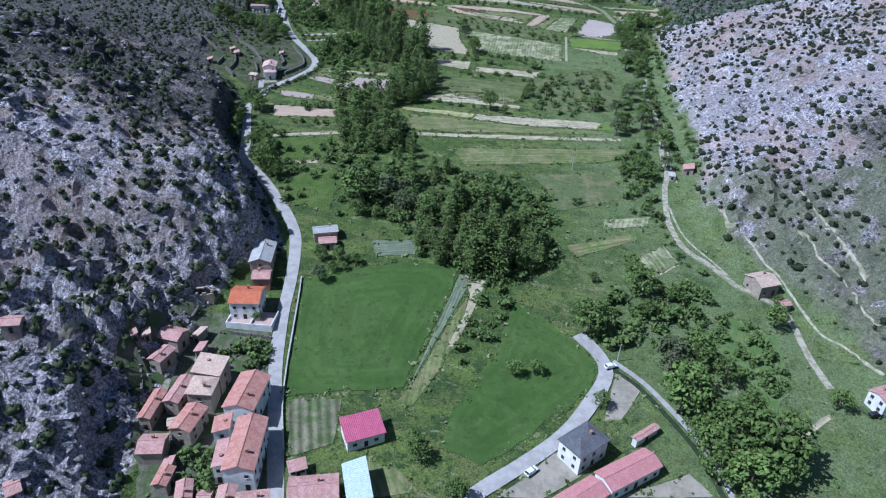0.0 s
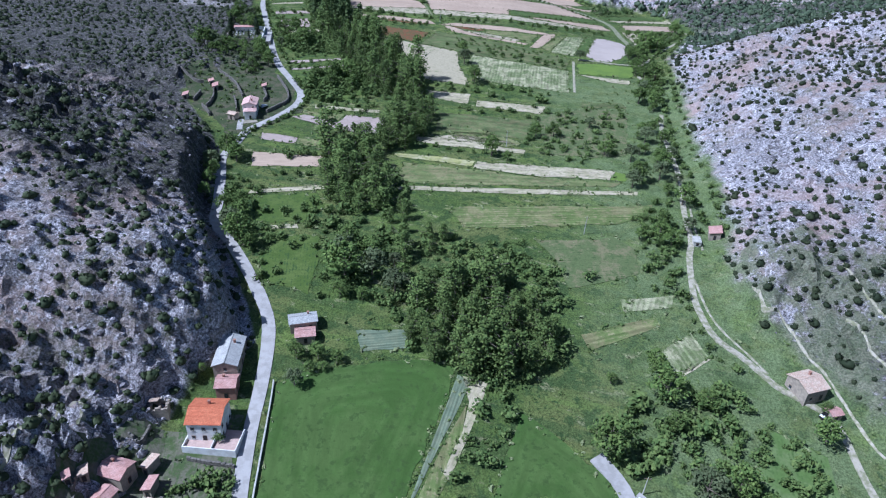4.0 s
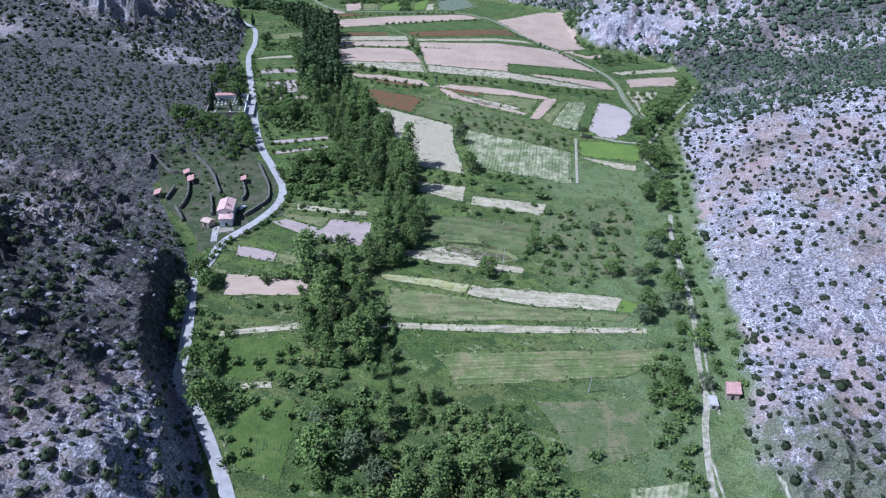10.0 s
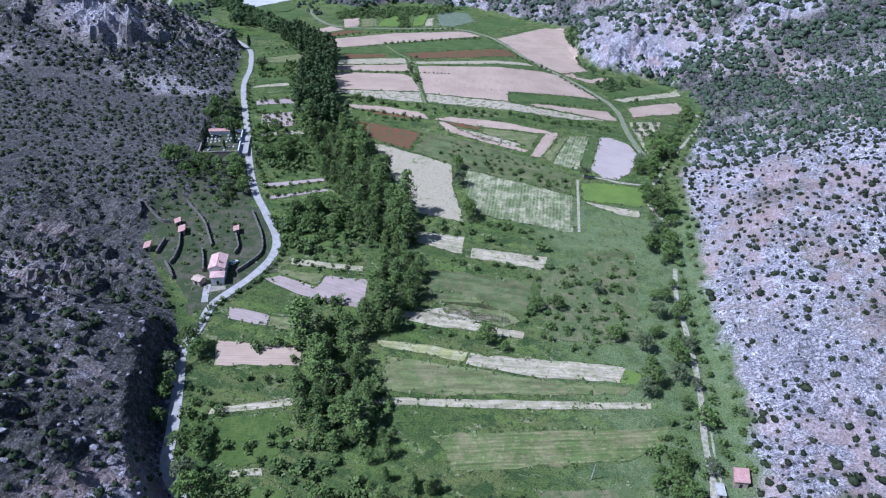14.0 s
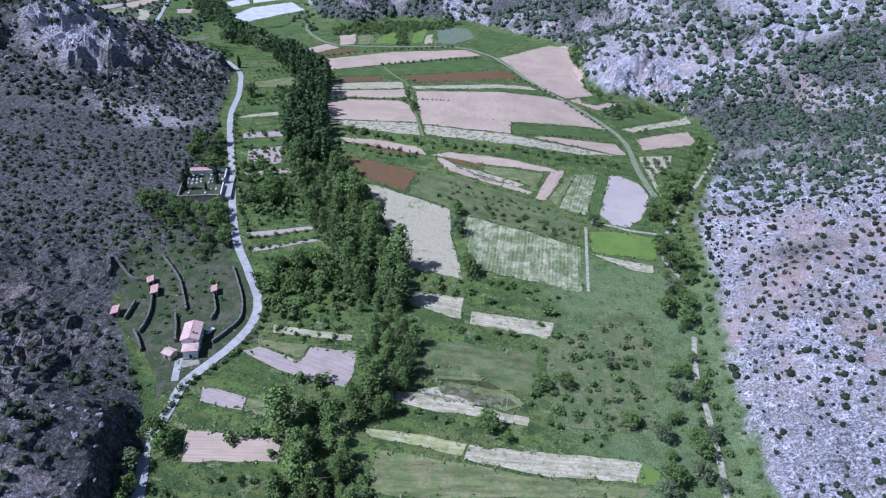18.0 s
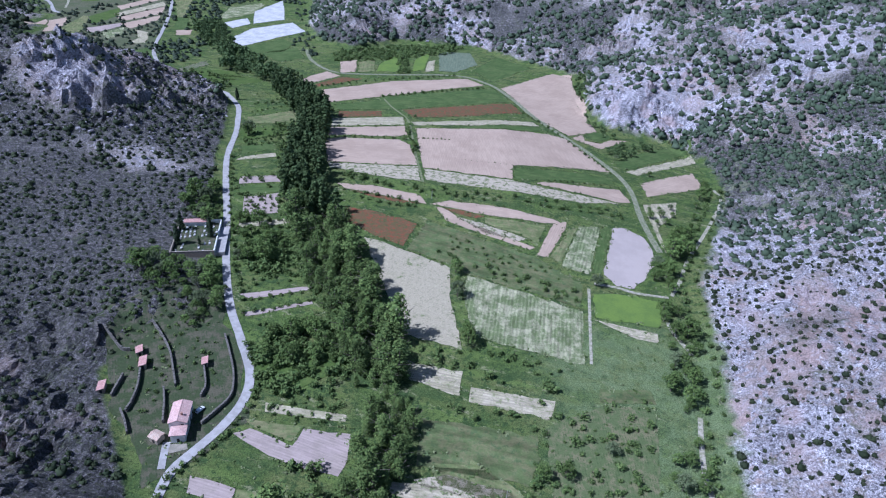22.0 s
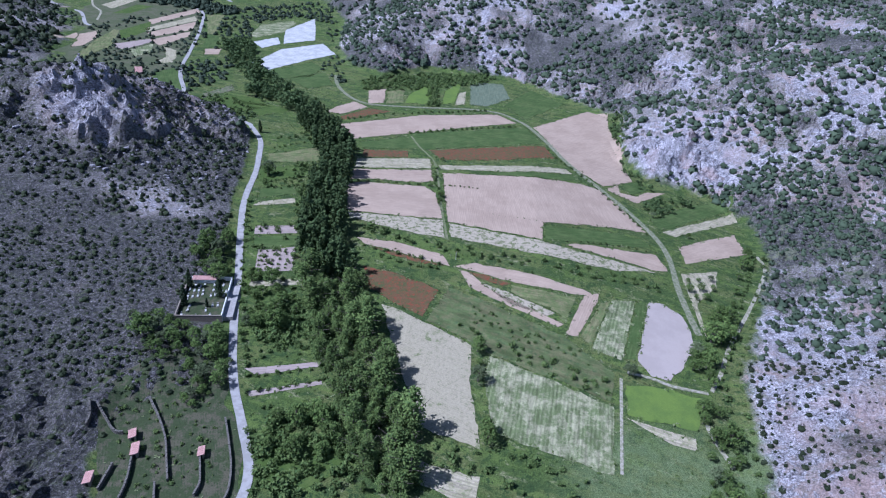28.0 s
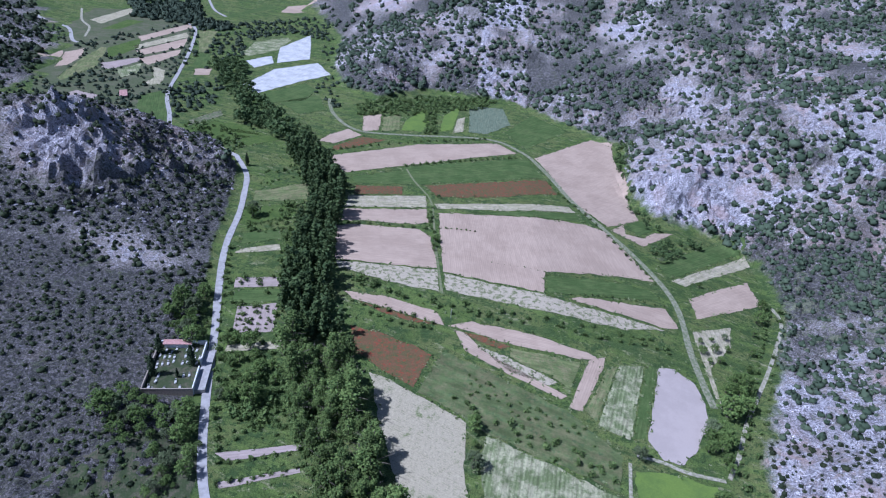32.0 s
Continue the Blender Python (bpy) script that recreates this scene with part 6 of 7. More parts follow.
grove("broadleaf", 6, 3.5, 6, [(-50.2, 200), (-44.8, 205), (-34.7, 205.5), (-35.4, 193.7), (-48.4, 188.8)])
grove("broadleaf", 8.5, 7, 11, [(65, 158.7), (79.1, 164.1), (85.1, 150.5), (88.7, 137.9), (89.2, 117.3), (81.1, 105.6), (66.9, 105.2), (66, 123.6), (65.2, 141.1)])
grove("broadleaf", 8, 6, 10, [(36.8, 183.4), (46.5, 183.9), (45.9, 169.7), (38.3, 168.1)])
grove("broadleaf", 7, 6, 9, [(105.7, 145.8), (117.2, 148.4), (114.6, 139.8), (104.2, 135.4)])
grove("broadleaf", 8, 5, 8, [(100.9, 177.1), (111.6, 177.6), (108.4, 167.4), (100.8, 167.1)])
grove("shrub", 6, 3, 6, [(37.8, 175.3), (53.2, 186.5), (89, 193.8), (93.5, 183.1), (73.6, 174.4), (51.9, 161.3)])
grove("shrub", 6, 2.5, 5, [(10.3, 190.5), (19.3, 192.4), (17.1, 174.9), (9.1, 162.3), (1.7, 152.7), (-3.4, 143.8), (-1.7, 154.8)])
grove("broadleaf", 9, 5, 8, [(12.4, 160.9), (26.7, 161.5), (24.9, 145.6), (14.2, 136.8), (8, 140.7)])
grove("broadleaf", 8, 5, 9, [(-17.7, 133.6), (-6.6, 134), (-2, 122.9), (-13.8, 118.9)])
grove("broadleaf", 9, 7, 10, [(-4.2, 115), (5.2, 115.3), (4.8, 107.1), (-4.2, 106.8)])
grove("broadleaf", 9, 7, 9, [(-32.5, 139.1), (-25.3, 139.4), (-24.4, 130.5), (-31.2, 129.3)])
grove("shrub", 5, 3, 5, [(-73.2, 121.1), (-65.5, 125.1), (-59.6, 109.7), (-68.2, 106.3)])
grove("shrub", 5, 3, 5, [(-77.3, 160.3), (-58.3, 161.2), (-56.9, 150.8), (-69.6, 151.4)])
grove("broadleaf", 6, 6, 9, [(125.6, 506.2), (137.7, 506.3), (130.5, 483.1), (114.7, 476.7)])
grove("broadleaf", 6.5, 6, 9, [(144.4, 538.1), (161.4, 554.1), (149.3, 518.4), (137.6, 511)])
grove("broadleaf", 6, 4, 7, [(136.7, 692.8), (152.6, 711.5), (177.2, 723.5), (181.9, 714.4), (140.7, 671.2)])
grove("broadleaf", 8, 6, 9, [(116.5, 462.6), (129.5, 461), (122.8, 434.7), (110.7, 436)])
grove("broadleaf", 8, 5, 8.5, [(116.1, 452.9), (136.2, 454.5), (132.7, 430.3), (115.6, 382.1), (104.2, 381.4), (107.5, 411.3)])
grove("broadleaf", 8.5, 4, 8, [(95.3, 368.9), (113.2, 383.9), (109.7, 345.2), (107.8, 323.6), (95.2, 313.1), (87.8, 329.3)])
grove("broadleaf", 9, 4, 8, [(84.5, 338), (100.6, 334.2), (99.8, 305.8), (91.3, 292.7), (77.9, 304.4)])
grove("broadleaf", 7, 4, 7, [(70.9, 274.2), (84.7, 276.6), (88.9, 265), (83.1, 255.6), (70.7, 264.2)])
grove("broadleaf", 7, 5, 8, [(-166.6, 552.2), (-146.5, 562.4), (-131.8, 525), (-150.1, 519)])
grove("broadleaf", 5.6, 3.5, 7.5, [(-167.2, 476.3), (-148.8, 479.4), (-119.1, 476), (-107.7, 447.4), (-117.3, 423), (-132, 440.2), (-155.8, 458.1)])
grove("broadleaf", 8, 5, 8, [(-156.1, 538.7), (-140.2, 551), (-131.6, 517.5), (-144.6, 511.4)])
grove("broadleaf", 7, 7, 10, [(-106.5, 319.9), (-96.9, 322.1), (-92.9, 312.5), (-96.5, 306), (-103.8, 311.9)])
grove("broadleaf", 6.5, 7, 10, [(-90.7, 274.7), (-81.7, 277.5), (-75.6, 262.6), (-74.8, 250.1), (-81.9, 249.9), (-89.2, 264.2)])
grove("broadleaf", 6, 4, 8, [(-110.9, 300.3), (-107.2, 316), (-100.8, 300.8), (-97.9, 284.1), (-102, 281.3)])
grove("shrub", 5, 3, 6, [(-78.5, 325.5), (-56.5, 326.8), (-56.2, 318.4), (-76.9, 318.9)])
grove("shrub", 6, 3, 6, [(-55.9, 271.9), (-45, 277.2), (-32.4, 272.9), (-19.4, 257.7), (-40.8, 250.8), (-54.1, 262.8)])
grove("broadleaf", 7, 5, 8, [(-126, 531.5), (-92, 512), (-82.3, 486.3), (-111.1, 477.3)])
grove("shrub", 6, 3, 6, [(-115.7, 499.6), (-78.3, 506.1), (-62.5, 474.2), (-105.1, 467.3)])
grove("broadleaf", 8, 4, 8, [(-89.4, 427), (-53.8, 445.2), (-39.4, 422), (-45, 402), (-80.7, 399.9)])
grove("shrub", 6, 3, 6, [(-90.1, 424.5), (-45.9, 442.1), (-35.9, 403.5), (-53.9, 387.2), (-78.9, 389.1)])
grove("shrub", 7, 2, 4, [(-76.5, 593.4), (-46.2, 585.7), (-13.2, 579.2), (118.1, 572.2), (125.6, 559.2), (60.2, 564), (-9, 567.4), (-67.6, 584.5)])
grove("shrub", 5, 1.2, 2.4, [(0, 522), (60, 496), (72, 478), (6, 506)])
grove("shrub", 6, 2, 4, [(-5.5, 505.4), (77.1, 473.4), (73.8, 460.3), (12.9, 486.9)])
grove("shrub", 8, 2, 4, [(-4.4, 391.1), (45, 380.3), (44.2, 373.6), (-4.1, 382.3)])
grove("shrub", 5.5, 1.2, 3.6, [(-14, 420), (13, 418), (58, 404), (60, 412), (14, 428)])
grove("shrub", 9, 2, 5, [(-21.1, 415.3), (13.9, 413.7), (55.5, 402.7), (57.1, 395.2), (16.2, 401.9), (-15.4, 409.5)])
grove("shrub", 9, 2, 4, [(44.3, 392.3), (96.9, 396.3), (83.3, 328.4), (51, 323.2), (36.5, 343.8)])
grove("shrub", 6, 2, 5, [(-6.6, 253.3), (21.8, 254.6), (32.2, 238.7), (39.3, 220.4), (20, 228.6), (-9.9, 232.2)])
grove("shrub", 7, 2, 4, [(48.2, 241.9), (79.3, 240.6), (78.5, 230.8), (52.9, 225.3)])
grove("shrub", 7, 3, 6, [(-132.3, 961.7), (-72.2, 1015.3), (24.9, 1043.2), (10.8, 997.1), (-77.3, 935.6), (-124.5, 916.2)])
grove("shrub", 6, 3, 5, [(-57.9, 968), (-45.2, 973.4), (-37.4, 885.5), (-50.6, 880.5)])
grove("broadleaf", 7, 4, 6, [(144.7, 909.3), (164.3, 916.3), (136.1, 771.8), (159.7, 751.2), (147.6, 720.5), (136, 758.1), (138.9, 852.9)])
grove("shrub", 6, 3, 5, [(-72.8, 593.3), (-51, 594.5), (-49.4, 582.8), (-67.5, 583.7)])
grove("shrub", 6, 2.5, 5, [(-134.6, 682.5), (-105, 694.6), (-84, 550.7), (-56, 463.5), (-38, 419.8), (-45.7, 405.3), (-79.9, 487.9), (-111, 577.9)])
grove("shrub", 6, 2.5, 5, [(-62.2, 352.7), (-42.1, 354), (-17.6, 288.8), (-18.6, 273.5), (-44.2, 272.4), (-59.2, 310.1)])
grove("shrub", 6, 2.5, 5, [(-24.5, 240), (35.9, 244), (39.7, 202.9), (18, 187.6), (-9.7, 197.4), (-25.3, 218.2)])
grove("shrub", 7, 2, 5, [(45.6, 165.7), (70.4, 176.8), (99.6, 178.1), (107.1, 163.6), (90.7, 145), (77.1, 155.4), (61.6, 157)])
grove("shrub", 7, 2, 5, [(85.5, 144.8), (103.1, 154.2), (104.3, 141.3), (93.8, 125.3), (90.7, 132.8)])
grove("broadleaf", 10, 4, 8, [(42.7, 196), (65.8, 209.1), (88, 198.3), (69.9, 175.7), (47, 174.7)])
grove("shrub", 8, 2, 4, [(-139.3, 571.9), (-112.8, 591.7), (-92.3, 513.2), (-115.7, 499.6)])
grove("shrub", 6, 2.5, 5, [(-51.4, 256.5), (-14.9, 258.2), (-9.7, 227.1), (-45.4, 221.3)])
grove("shrub", 7, 2, 4, [(-75.5, 272.1), (-56.3, 284), (-39.4, 257.7), (-61.2, 245.3)])
far_scrub(8, 6, 10, [(-581.6, 1346.9), (-489.1, 1407.7), (-434.8, 1292.9), (-365.9, 1247.6), (-368.8, 1207.7), (-428.6, 1233.2), (-521.7, 1242.2)])
far_scrub(8, 2.5, 5.5, [(-437.9, 904), (-339.4, 950.3), (-316.4, 891.2), (-334.6, 862.6), (-361.9, 861)])
far_scrub(8.5, 3, 6, [(-339.4, 950.3), (-293.8, 998.3), (-268.6, 911.8), (-285.8, 834.3)])
far_scrub(8, 2, 4.5, [(-666.7, 1157.7), (-582.2, 1148.4), (-519.9, 1079.4), (-506.5, 975.6), (-427.2, 885.9), (-394.6, 826.7), (-433.9, 809.6)])
far_scrub(9, 2, 5, [(-519.9, 1079.4), (-431.8, 1251.8), (-356.3, 1053.8), (-348.7, 971.7), (-395, 924.2), (-433.2, 906.2)])
far_scrub(9, 2.5, 6, [(-418.7, 1219), (-347.7, 1218.8), (-303.1, 1107.7), (-314, 1016.6), (-343.5, 1030.9)])
far_scrub(8.5, 2.5, 6, [(-386.2, 1256.6), (-253, 1398.9), (-217.1, 1230.7), (-282, 1253.3), (-339.2, 1169.7)])
far_scrub(9, 2, 4, [(-274.7, 802.9), (-211.8, 864.2), (-185.2, 795.8), (-215.5, 781.5)])
far_scrub(11, 2.5, 5, [(-235.9, 1203.7), (-199.8, 1187.5), (-144.9, 920.8), (-195.6, 991.4), (-184.2, 1076.7)])
grove("shrub", 5, 0.7, 2.2, [(-169.7, 450.3), (-151.3, 468.4), (-128.9, 454.8), (-105.3, 424.6), (-94.6, 397.7), (-109.2, 390.1), (-121, 371.7), (-139.8, 400.1)])
tree_row("shrub", 5.5, 2, 4.5, [(100, 270), (104, 290), (108, 316), (111, 350), (118, 388), (128, 440), (137, 487), (154, 522), (176, 570), (210, 640)])
tree_row("shrub", 8, 1.5, 3.5, [(108, 270), (112, 290), (116, 316), (119, 350), (126, 388), (136, 440), (145, 487), (162, 522), (184, 570), (218, 640)])
tree_row("broadleaf", 19, 4, 7, [(94, 270), (98, 290), (102, 316), (105, 350), (112, 388), (122, 440), (131, 487), (148, 522), (170, 570), (204, 640)])
tree_row("shrub", 4.2, 1.3, 1.8, [(-124.6, 550.4), (-106.2, 555.8)])
tree_row("shrub", 4.2, 1.3, 1.8, [(-123.6, 545.6), (-105.1, 550.9)])
tree_row("shrub", 4.2, 1.3, 1.8, [(-122.6, 540.9), (-104.1, 546.2)])
tree_row("shrub", 4.2, 1.3, 1.8, [(-121.7, 536.3), (-103.1, 541.5)])
tree_row("shrub", 4.2, 1.3, 1.8, [(-120.8, 531.8), (-102.2, 536.9)])
tree_row("shrub", 4.5, 2, 3.2, [(-58.5, 788.4), (-20.8, 811.9), (39.3, 844)])
tree_row("shrub", 6, 2, 3.2, [(-127, 806.7), (-103.6, 826.6), (-57.1, 855.6), (-23.7, 871.9), (11.2, 888.8)])
tree_row("shrub", 4.5, 1.2, 2, [(76.1, 608.1), (103.9, 612.1), (129.6, 613)])
tree_row("shrub", 7, 1.5, 3, [(-85.5, 664), (-56.3, 666.9), (-31.1, 668.6)])
tree_row("shrub", 5, 1.5, 3.5, [(-29.4, 704.9), (-28.2, 676), (-23, 661.3), (-22.5, 641.3)])
tree_row("shrub", 6, 1.5, 3, [(74.5, 770.3), (96.9, 729.1), (116, 676.8), (129.9, 640.6)])
tree_row("shrub", 6, 1.5, 3, [(-64.8, 568.2), (-43.4, 564.5), (-22.2, 559.7), (-11.6, 554.8)])
tree_row("shrub", 5, 2, 3.5, [(-53, 559.6), (-35.3, 554.3), (-14.9, 552.4)])
tree_row("shrub", 5, 1.5, 2.6, [(-163, 712.1), (-152.5, 723.9), (-139.3, 737)])
tree_row("shrub", 5, 1.2, 2.2, [(-150.2, 641.2), (-136.6, 650.4), (-122.5, 659.8)])
tree_row("shrub", 4, 1.5, 2.8, [(-96.9, 450), (-82.4, 454.7), (-67.7, 460.6)])
tree_row("shrub", 4, 1.5, 2.8, [(-97.5, 439.9), (-79.8, 445.3), (-65.8, 452.2)])
tree_row("broadleaf", 9, 3.5, 5, [(142.6, 578), (159.8, 586.1)])
tree_row("broadleaf", 9, 3.5, 5, [(140.8, 567.7), (157.1, 574.2)])
tree_row("broadleaf", 9, 3.5, 5, [(142.5, 559), (149.4, 561)])
tree_row("shrub", 3.2, 1.0, 1.8, [(-16, 672.6), (4.4, 673.5)])
tree_row("shrub", 4, 0.5, 1.0, [(16.5, 629.9), (33.4, 628.6), (52, 626)])
tree_row("shrub", 4, 0.5, 0.9, [(100.5, 641.8), (118.9, 644.6)])
tree_row("shrub", 5, 2, 3.5, [(-78.7, 303.9), (-71.9, 305.3), (-62.4, 305)])
tree_row("shrub", 6, 1.5, 3, [(-8.3, 337.7), (5.6, 333.3), (18.3, 332.7)])
tree_row("shrub", 5, 1.5, 3, [(-10.2, 412.6), (5.8, 409.7), (9.8, 407.9)])
tree_row("shrub", 3.5, 1.5, 3, [(-104, 328.7), (-100.9, 339.8), (-97.7, 348.5), (-90.9, 356.2), (-83.5, 368.3), (-78.7, 383.9), (-80.9, 398.9), (-89.5, 417.6)])
tree_row("shrub", 4, 1.5, 3.5, [(-101, 450.4), (-113.9, 483.3), (-126.7, 523.5), (-139.5, 567), (-149.9, 608.5)])
grove("shrub", 4.5, 1, 3.4, [(-118, 514), (-94, 522), (-86, 505), (-108, 492)])
grove("shrub", 4.2, 1, 3.2, [(-107, 486), (-84, 492), (-72, 468), (-100, 458)])
grove("shrub", 4.5, 1.2, 3.6, [(-88, 432), (-58, 444), (-46, 424), (-52, 398), (-78, 386), (-80, 404)])
grove("shrub", 5, 1, 3, [(-72, 376), (-46, 373), (-40, 384), (-50, 396), (-72, 392)])
grove("shrub", 5, 1, 3, [(-160, 660), (-128, 676), (-120, 640), (-146, 628)])
grove("shrub", 8, 2, 5, [(-278, 836), (-236, 838), (-202, 790), (-206, 772), (-270, 812)])
grove("broadleaf", 8, 5, 9, [(-228, 858), (-212, 884), (-197, 851), (-213, 832)])
grove("shrub", 6, 1.5, 3.5, [(-172, 735), (-150, 760), (-128, 752), (-138, 740)])
grove("shrub", 4, 1.2, 3.6, [(-17.1, 262), (27, 260), (31.1, 243.4), (35, 236), (10, 240), (-12, 248)])
grove("shrub", 4.5, 1.5, 4, [(73.1, 278.2), (87, 281.9), (88, 267.7), (80, 256.9), (72.5, 266.9)])
grove("shrub", 6, 1, 3, [(49, 377.5), (92, 386), (81.4, 330), (48.5, 334)])
grove("shrub", 5, 1.6, 4, [(84, 300), (96, 302), (92, 268), (84, 240), (80, 228), (70, 236), (74, 262)])
grove("shrub", 6, 1.5, 4, [(52, 172), (74, 190), (96, 186), (104, 160), (92, 138), (76, 150)])
grove("shrub", 5.5, 1.5, 4.5, [(-96, 300), (-84, 303), (-72, 268), (-60, 240), (-66, 232), (-80, 254), (-92, 272)])
tree_row("shrub", 5, 1.5, 3, [(81.6, 231.4), (81.2, 220.2), (85.2, 204.3), (90.8, 200.7)])
plant("broadleaf", 8.4, 484, 9)
plant("broadleaf", 9.4, 474, 6)
plant("broadleaf", 9.2, 462.5, 8)
plant("broadleaf", 13.4, 431, 9)
plant("broadleaf", 14.2, 425.5, 7)
plant("broadleaf", -22.7, 648.8, 6)
plant("broadleaf", -22.7, 637.2, 4)
plant("broadleaf", 86.3, 479, 6)
plant("broadleaf", 163, 649.3, 6)
plant("broadleaf", -25.3, 725.4, 4)
plant("broadleaf", -150.9, 657.4, 9)
plant("broadleaf", 19, 330.7, 7)
plant("broadleaf", 26.1, 325.8, 5)
plant("broadleaf", 72, 365.9, 5)
plant("broadleaf", 42.8, 334.4, 4)
plant("broadleaf", 73.7, 335.6, 5)
plant("broadleaf", 51.5, 353.3, 5)
plant("broadleaf", 42.4, 352.7, 5)
plant("broadleaf", 41.3, 140.4, 6)
plant("broadleaf", 43.2, 170.3, 9)
plant("broadleaf", 111.4, 185.8, 3)
plant("broadleaf", -151.2, 654.4, 9)
plant("cypress", -185.4, 747.1, 10)
plant("broadleaf", -64.8, 170.6, 4)
plant("broadleaf", -75.7, 192.6, 4)
utility_pole(51.7, 266, 8)
utility_pole(26.8, 340.4, 8)
utility_pole(-7, 564, 7)
utility_pole(50.3, 158.6, 7)
car(-98.7, 376.8, 60, "white")
car(110.8, 184.5, 35, "black")
car(122.6, 140.1, 10, "black")
car(47.6, 155.7, 20, "white")
car(18.9, 117.6, 40, "white")
house_terrace([(-73.7, 174.6), (-59.7, 174.5), (-58.6, 165.8), (-73.2, 167.8)])
footpath([(-96.9, 163.4), (-99.8, 170.6), (-107.3, 165.2), (-105.8, 151.7), (-105.6, 147), (-108.4, 142.4), (-111, 139.7), (-109.3, 130.8)])
footpath([(105.2, 232.7), (104.7, 221.6), (109.3, 220.2), (111.4, 214.8), (112.6, 208.2), (114.6, 202.7), (116.9, 198), (118, 190.2), (121, 173.1), (126.4, 165.1), (130.8, 152.5)], 0.45)
footpath([(133.3, 232.7), (136.3, 223.3), (137.6, 216.8), (141, 205), (143, 190)], 0.45)
footpath([(128, 214), (132.1, 209.7), (132, 202.7), (134.5, 194.7), (137, 183), (136, 168)], 0.45)
footpath([(100.7, 288.5), (98, 274.7), (96.4, 258)], 0.45)
footpath([(87.9, 240.7), (88.2, 225.2), (90.6, 216.2), (95.9, 206.8), (99.7, 198.8)], 0.45)
footpath([(-84.2, 140.5), (-84.4, 146.2), (-83.6, 151.7), (-82.2, 156.9), (-78.6, 151.8)])
footpath([(-79.7, 153), (-83.7, 158.1), (-85.6, 148.7), (-84.2, 140.7)])

# the first of each kind up the valley are trees of their own
for tree in sorted(wanted, key=lambda w: w[2]):
    set_tree(*tree)

# ---- hillside scrub and rocks ----
# bare rocky clearings and thickets: x, y, half-length across and along the valley
CLEARINGS = [(192, 772, 54, 30), (82, 1088, 26, 46), (62, 1155, 22, 30), (230, 1018, 24, 22), (300, 850, 26, 16), (399, 983, 34, 30), (166, 1165, 30, 24), (-270, 648, 30, 26)]
THICKETS = [(36, 1091, 16, 45), (196, 878, 26, 20), (238, 808, 42, 16), (255, 695, 55, 70), (449, 1128, 60, 40), (130, 940, 22, 20)]


def hill_places(x0, x1, y0, y1, step, chance, low, high, seed, need=0.4):
    """Jittered places on hillsides, thinner where the patch noise is low."""
    rng = np.random.default_rng(seed)
    x, y = np.meshgrid(np.arange(x0, x1, step), np.arange(y0, y1, step))
    x, y = x + rng.uniform(-0.48, 0.48, x.shape) * step, y + rng.uniform(-0.48, 0.48, x.shape) * step
    h = land(x, y)[1]
    keep = (h > need) & (rng.random(x.shape) < chance * (1 + 0.8 * value_noise(x, y, 30, seed) + 0.45 * value_noise(x, y, 11, seed + 3)))
    for cx, cy, rx, ry in CLEARINGS:
        keep &= (((x - cx) / rx) ** 2 + ((y - cy) / ry) ** 2 > 0.7 + 0.5 * value_noise(x, y, 12, 81)) | (rng.random(x.shape) < 0.12)
    for cx, cy, rx, ry in THICKETS:
        keep |= (h > need) & (((x - cx) / rx) ** 2 + ((y - cy) / ry) ** 2 < 0.8 + 0.5 * value_noise(x, y, 15, 82)) & (rng.random(x.shape) < 0.85)
    tall = rng.uniform(low, high, x.shape) * rng.uniform(0.6, 1.25, x.shape)
    return np.stack([x[keep], y[keep], tall[keep]], 1)


SCRUB = (
    ("juniper_scrub", -330, -60, 60, 345, 3.7, 0.72, 0.8, 2.7, 41, "juniper", "dark junipers scattered over the rocky western hill"),
    ("juniper_scrub", -420, -105, 345, 570, 3.9, 0.8, 0.8, 2.4, 42, "juniper", "low dark scrub on the dry western slope"),
    ("juniper_scrub", -520, -140, 570, 850, 5.0, 0.7, 1.4, 3.4, 43, "juniper", "dark bushes on the rocky knoll"),
    ("juniper_scrub", 85, 320, 120, 500, 3.8, 0.68, 0.9, 2.4, 44, "juniper", "round junipers dotted over the pale eastern hill"),
    ("oak_scrub", 130, 480, 500, 760, 4.9, 0.85, 1.8, 4.6, 45, "scrub_oak", "dense oak scrub covering the eastern slope"),
    ("oak_scrub", -200, 620, 730, 1250, 8.2, 0.74, 3.2, 7.0, 46, "scrub_oak", "scattered holm oaks on the far rocky hillside"),
    ("far_woods", -1000, -400, 820, 1500, 15, 0.8, 5.0, 9.0, 47, "juniper", "dark woods on the distant western hillside"),
    ("far_woods", -400, 700, 1250, 1800, 18, 0.75, 6, 11, 48, "scrub_oak", "dark woods on the distant hillside"),
)
for name, x0, x1, y0, y1, step, chance, low, high, seed, leaves, label in SCRUB:
    scatter(name, "juniper" if y0 < 560 and name == "juniper_scrub" else "juniper_far", hill_places(x0, x1, y0, y1, step, chance, low, high, seed), LEAF[leaves], label, "scrub")


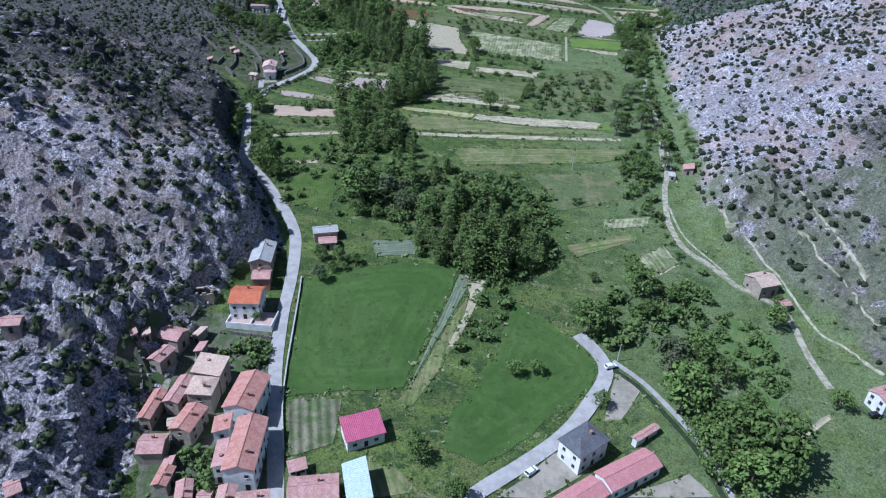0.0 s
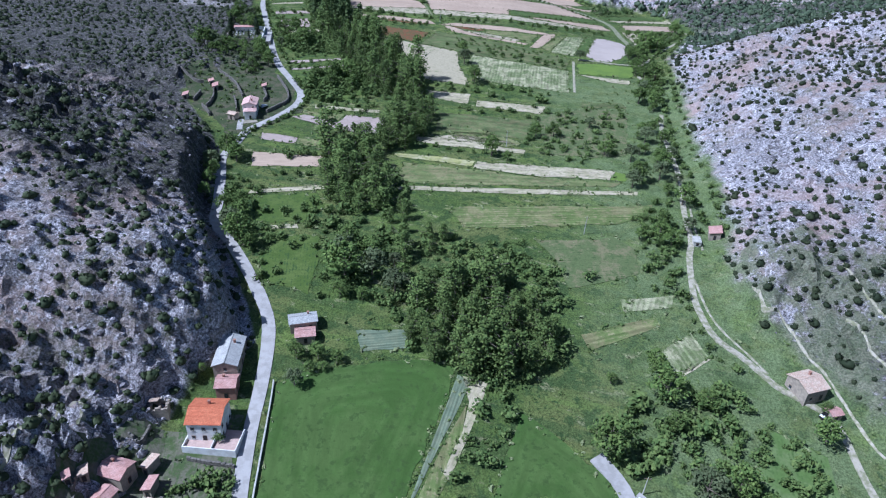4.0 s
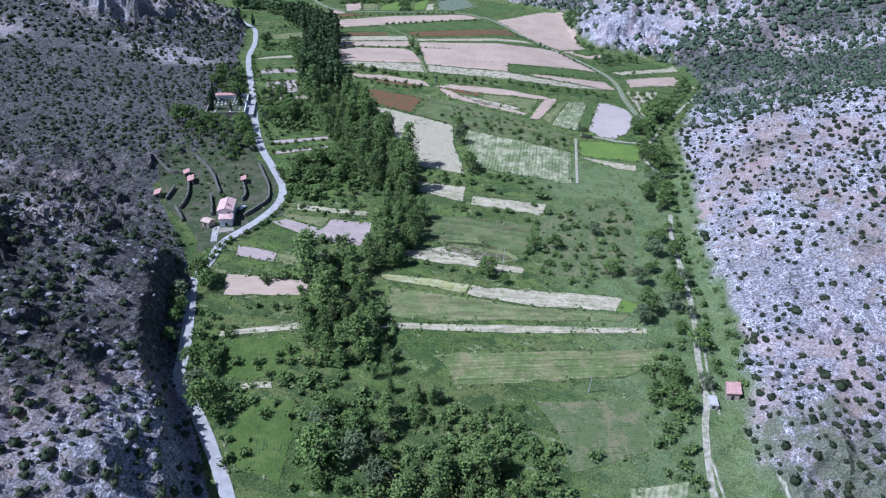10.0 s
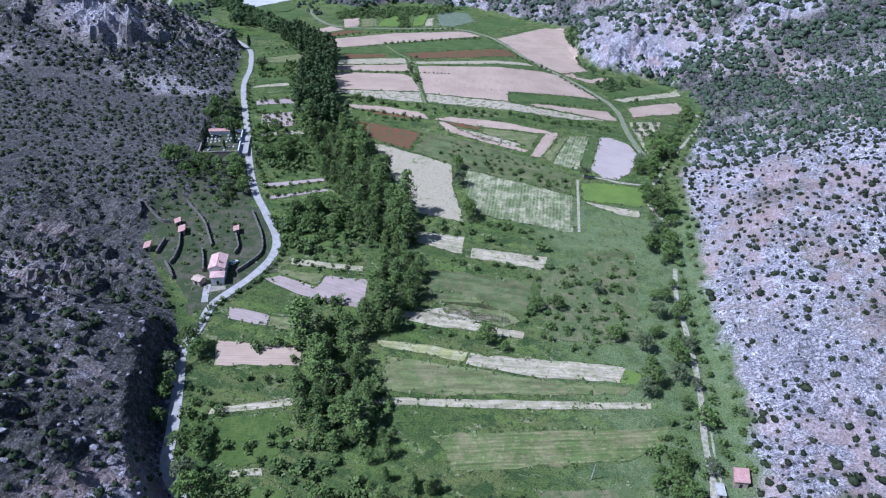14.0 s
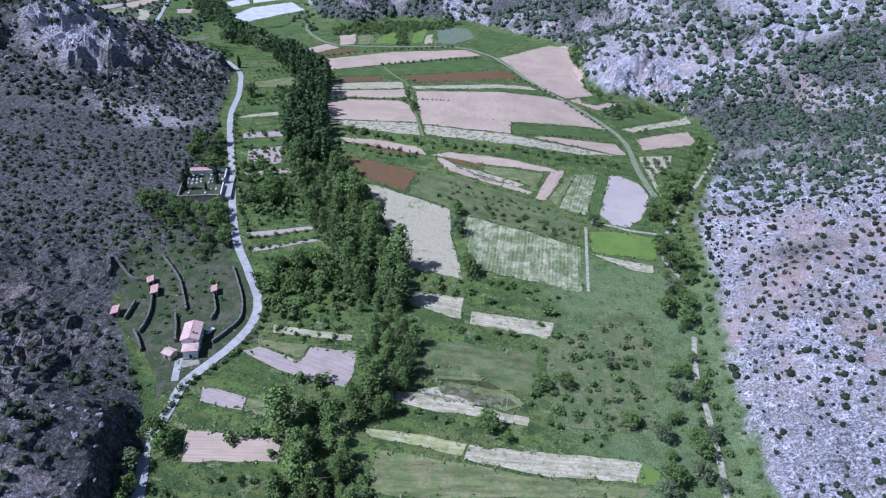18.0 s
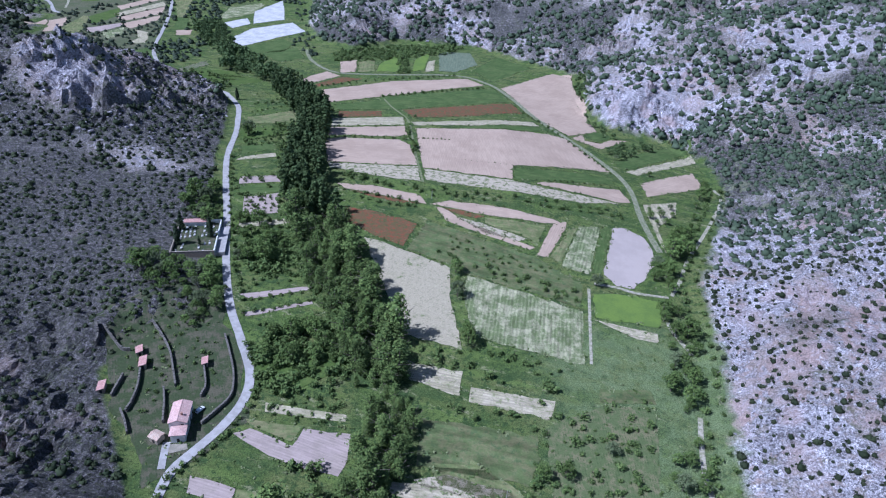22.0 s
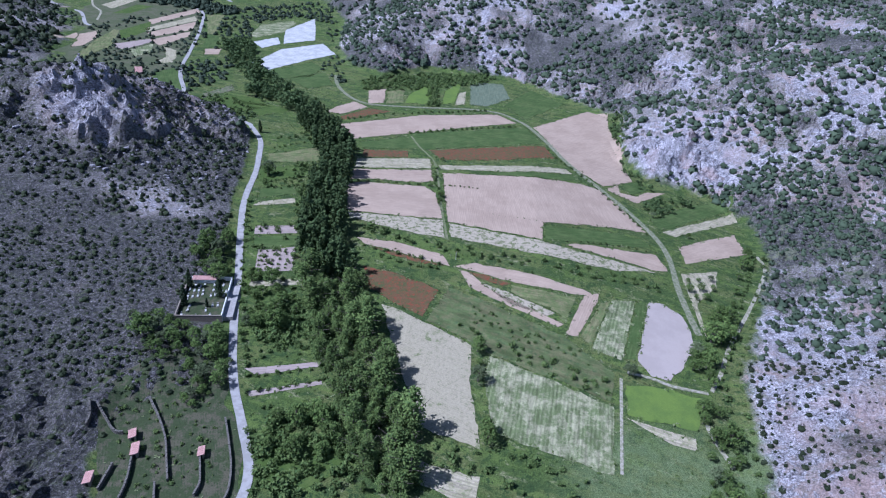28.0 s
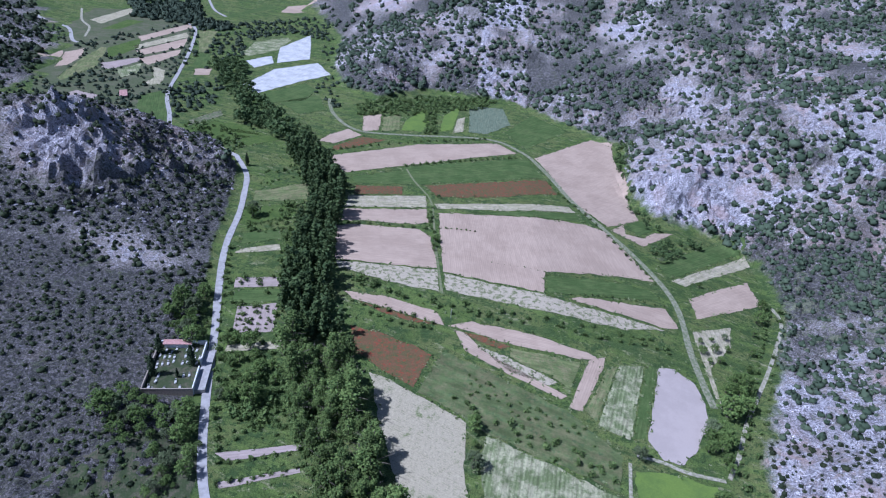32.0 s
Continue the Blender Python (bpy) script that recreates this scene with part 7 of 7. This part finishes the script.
def boulders(name, places, label):
    """Angular limestone outcrops joined into one object."""
    rng = np.random.default_rng(len(places))
    bm = bmesh.new()
    bmesh.ops.create_icosphere(bm, subdivisions=1, radius=1)
    bm.verts.index_update()
    base, tri = np.array([v.co for v in bm.verts]), np.array([[v.index for v in f.verts] for f in bm.faces])
    bm.free()
    verts, faces = [], []
    z = land(places[:, 0], places[:, 1])[0]
    for n, ((x, y, size), g) in enumerate(zip(places, z)):
        q = base * rng.uniform(0.6, 1.25, (len(base), 1)) * (size * rng.uniform(0.7, 1.5), size * rng.uniform(0.6, 1.1), size * rng.uniform(0.4, 0.9))
        t = rng.uniform(0, 6.28)
        c, s = math.cos(t), math.sin(t)
        verts.append(np.stack([q[:, 0] * c - q[:, 1] * s + x, q[:, 0] * s + q[:, 1] * c + y, q[:, 2] + g], 1))
        faces.append(tri + n * len(base))
    return tagged(new(name, mesh_of(name, np.concatenate(verts), np.concatenate(faces), ROCK)), label, "rocks", kind="stuff")


boulders("rock_outcrops", hill_places(-230, -60, 80, 322, 3.2, 0.55, 0.4, 1.6, 51), "grey limestone outcrops on the western hill")
boulders("rock_outcrops", hill_places(-380, -170, 600, 790, 5.0, 0.45, 0.6, 2.0, 52), "pale limestone crags on the knoll")
boulders("rock_outcrops", hill_places(95, 250, 150, 500, 5.5, 0.4, 0.25, 0.75, 53), "pale limestone blocks on the eastern hill")
boulders("rock_outcrops", hill_places(120, 420, 730, 1000, 6.5, 0.5, 0.8, 2.4, 54), "pale limestone crags on the far hillside")
boulders("rock_outcrops", hill_places(-180, 120, 960, 1200, 9.0, 0.5, 1.0, 2.4, 55), "pale limestone crags behind the fields")

scatter("far_scrub", "juniper_far", far_bushes, LEAF["scrub_oak"], "dark bushes between the distant fields", "scrub")

# ---- shrubs of the valley ----
for k, (x, y, tall) in enumerate(loose_shrubs[:290]):
    v, f = CLOUD["shrub", k % 6]
    if k < 6:
        SHRUB = SHRUB + [mesh_of("shrub", v, f, LEAF["shrub"])] if k else [mesh_of("shrub", v, f, LEAF["shrub"])]
    ob = new("shrub", SHRUB[k % 6])
    s = tall / 2.6
    ob.matrix_basis = Matrix.LocRotScale((x, y, height(x, y) - 0.1), Euler((0, 0, k * 2.4)), (s * 1.1, s * 1.1, s))
    tagged(ob, "leafy green shrub in the grass", "shrub", "shrubs of the valley")
if len(loose_shrubs) > 290:
    scatter("undergrowth", "shrub", loose_shrubs[290:], LEAF["shrub"], "leafy green undergrowth between the fields", "undergrowth")
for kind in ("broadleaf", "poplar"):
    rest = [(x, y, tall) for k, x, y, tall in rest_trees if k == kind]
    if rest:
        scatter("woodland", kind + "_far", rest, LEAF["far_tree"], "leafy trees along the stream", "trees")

# ---- weeds on field edges and rough grass ----
rng = np.random.default_rng(77)
x, y = np.meshgrid(np.arange(-200, 250, 3.6), np.arange(95, 900, 4.0))
x, y = x + rng.uniform(-1.6, 1.6, x.shape), y + rng.uniform(-1.8, 1.8, x.shape)
keep = (land(x, y)[1] < 0.5) & (rng.random(x.shape) < 0.30 * (1 + 1.5 * value_noise(x, y, 19, 71)))
x, y = x[keep], y[keep]
free = np.ones(x.shape, bool)
for outline in OUTLINES:
    free &= ~inside(outline, x, y)
for px, py, r in LINES:
    free &= (x - px) ** 2 + (y - py) ** 2 > r * r
weeds = [np.stack([x[free], y[free], rng.uniform(0.4, 1.3, free.sum())], 1)]
for outline in OUTLINES:
    for (ax, ay), (bx, by) in zip(outline, outline[1:] + outline[:1]):
        n = int(math.hypot(bx - ax, by - ay) / 1.5)
        if n and ay < 1000:
            u = rng.random(max(1, int(n * 0.55)))
            weeds.append(np.stack([ax + (bx - ax) * u + rng.normal(size=u.shape) * 0.6, ay + (by - ay) * u + rng.normal(size=u.shape) * 0.8, rng.uniform(0.4, 1.5, u.shape)], 1))
weeds = np.concatenate(weeds)
dark = rng.random(len(weeds)) < 0.6
scatter("weeds", "weed", weeds[dark], LEAF["shrub"], "tall green weeds along the field edges", "weeds")
scatter("weeds", "weed", weeds[~dark], LEAF["weed"], "pale seeding grass between the fields", "weeds")

# ---- tree models that were not planted ----
for top, used, _ in PROTO.values():
    if not used:
        for ob in list(top.children):
            bpy.data.objects.remove(ob)
        bpy.data.objects.remove(top)
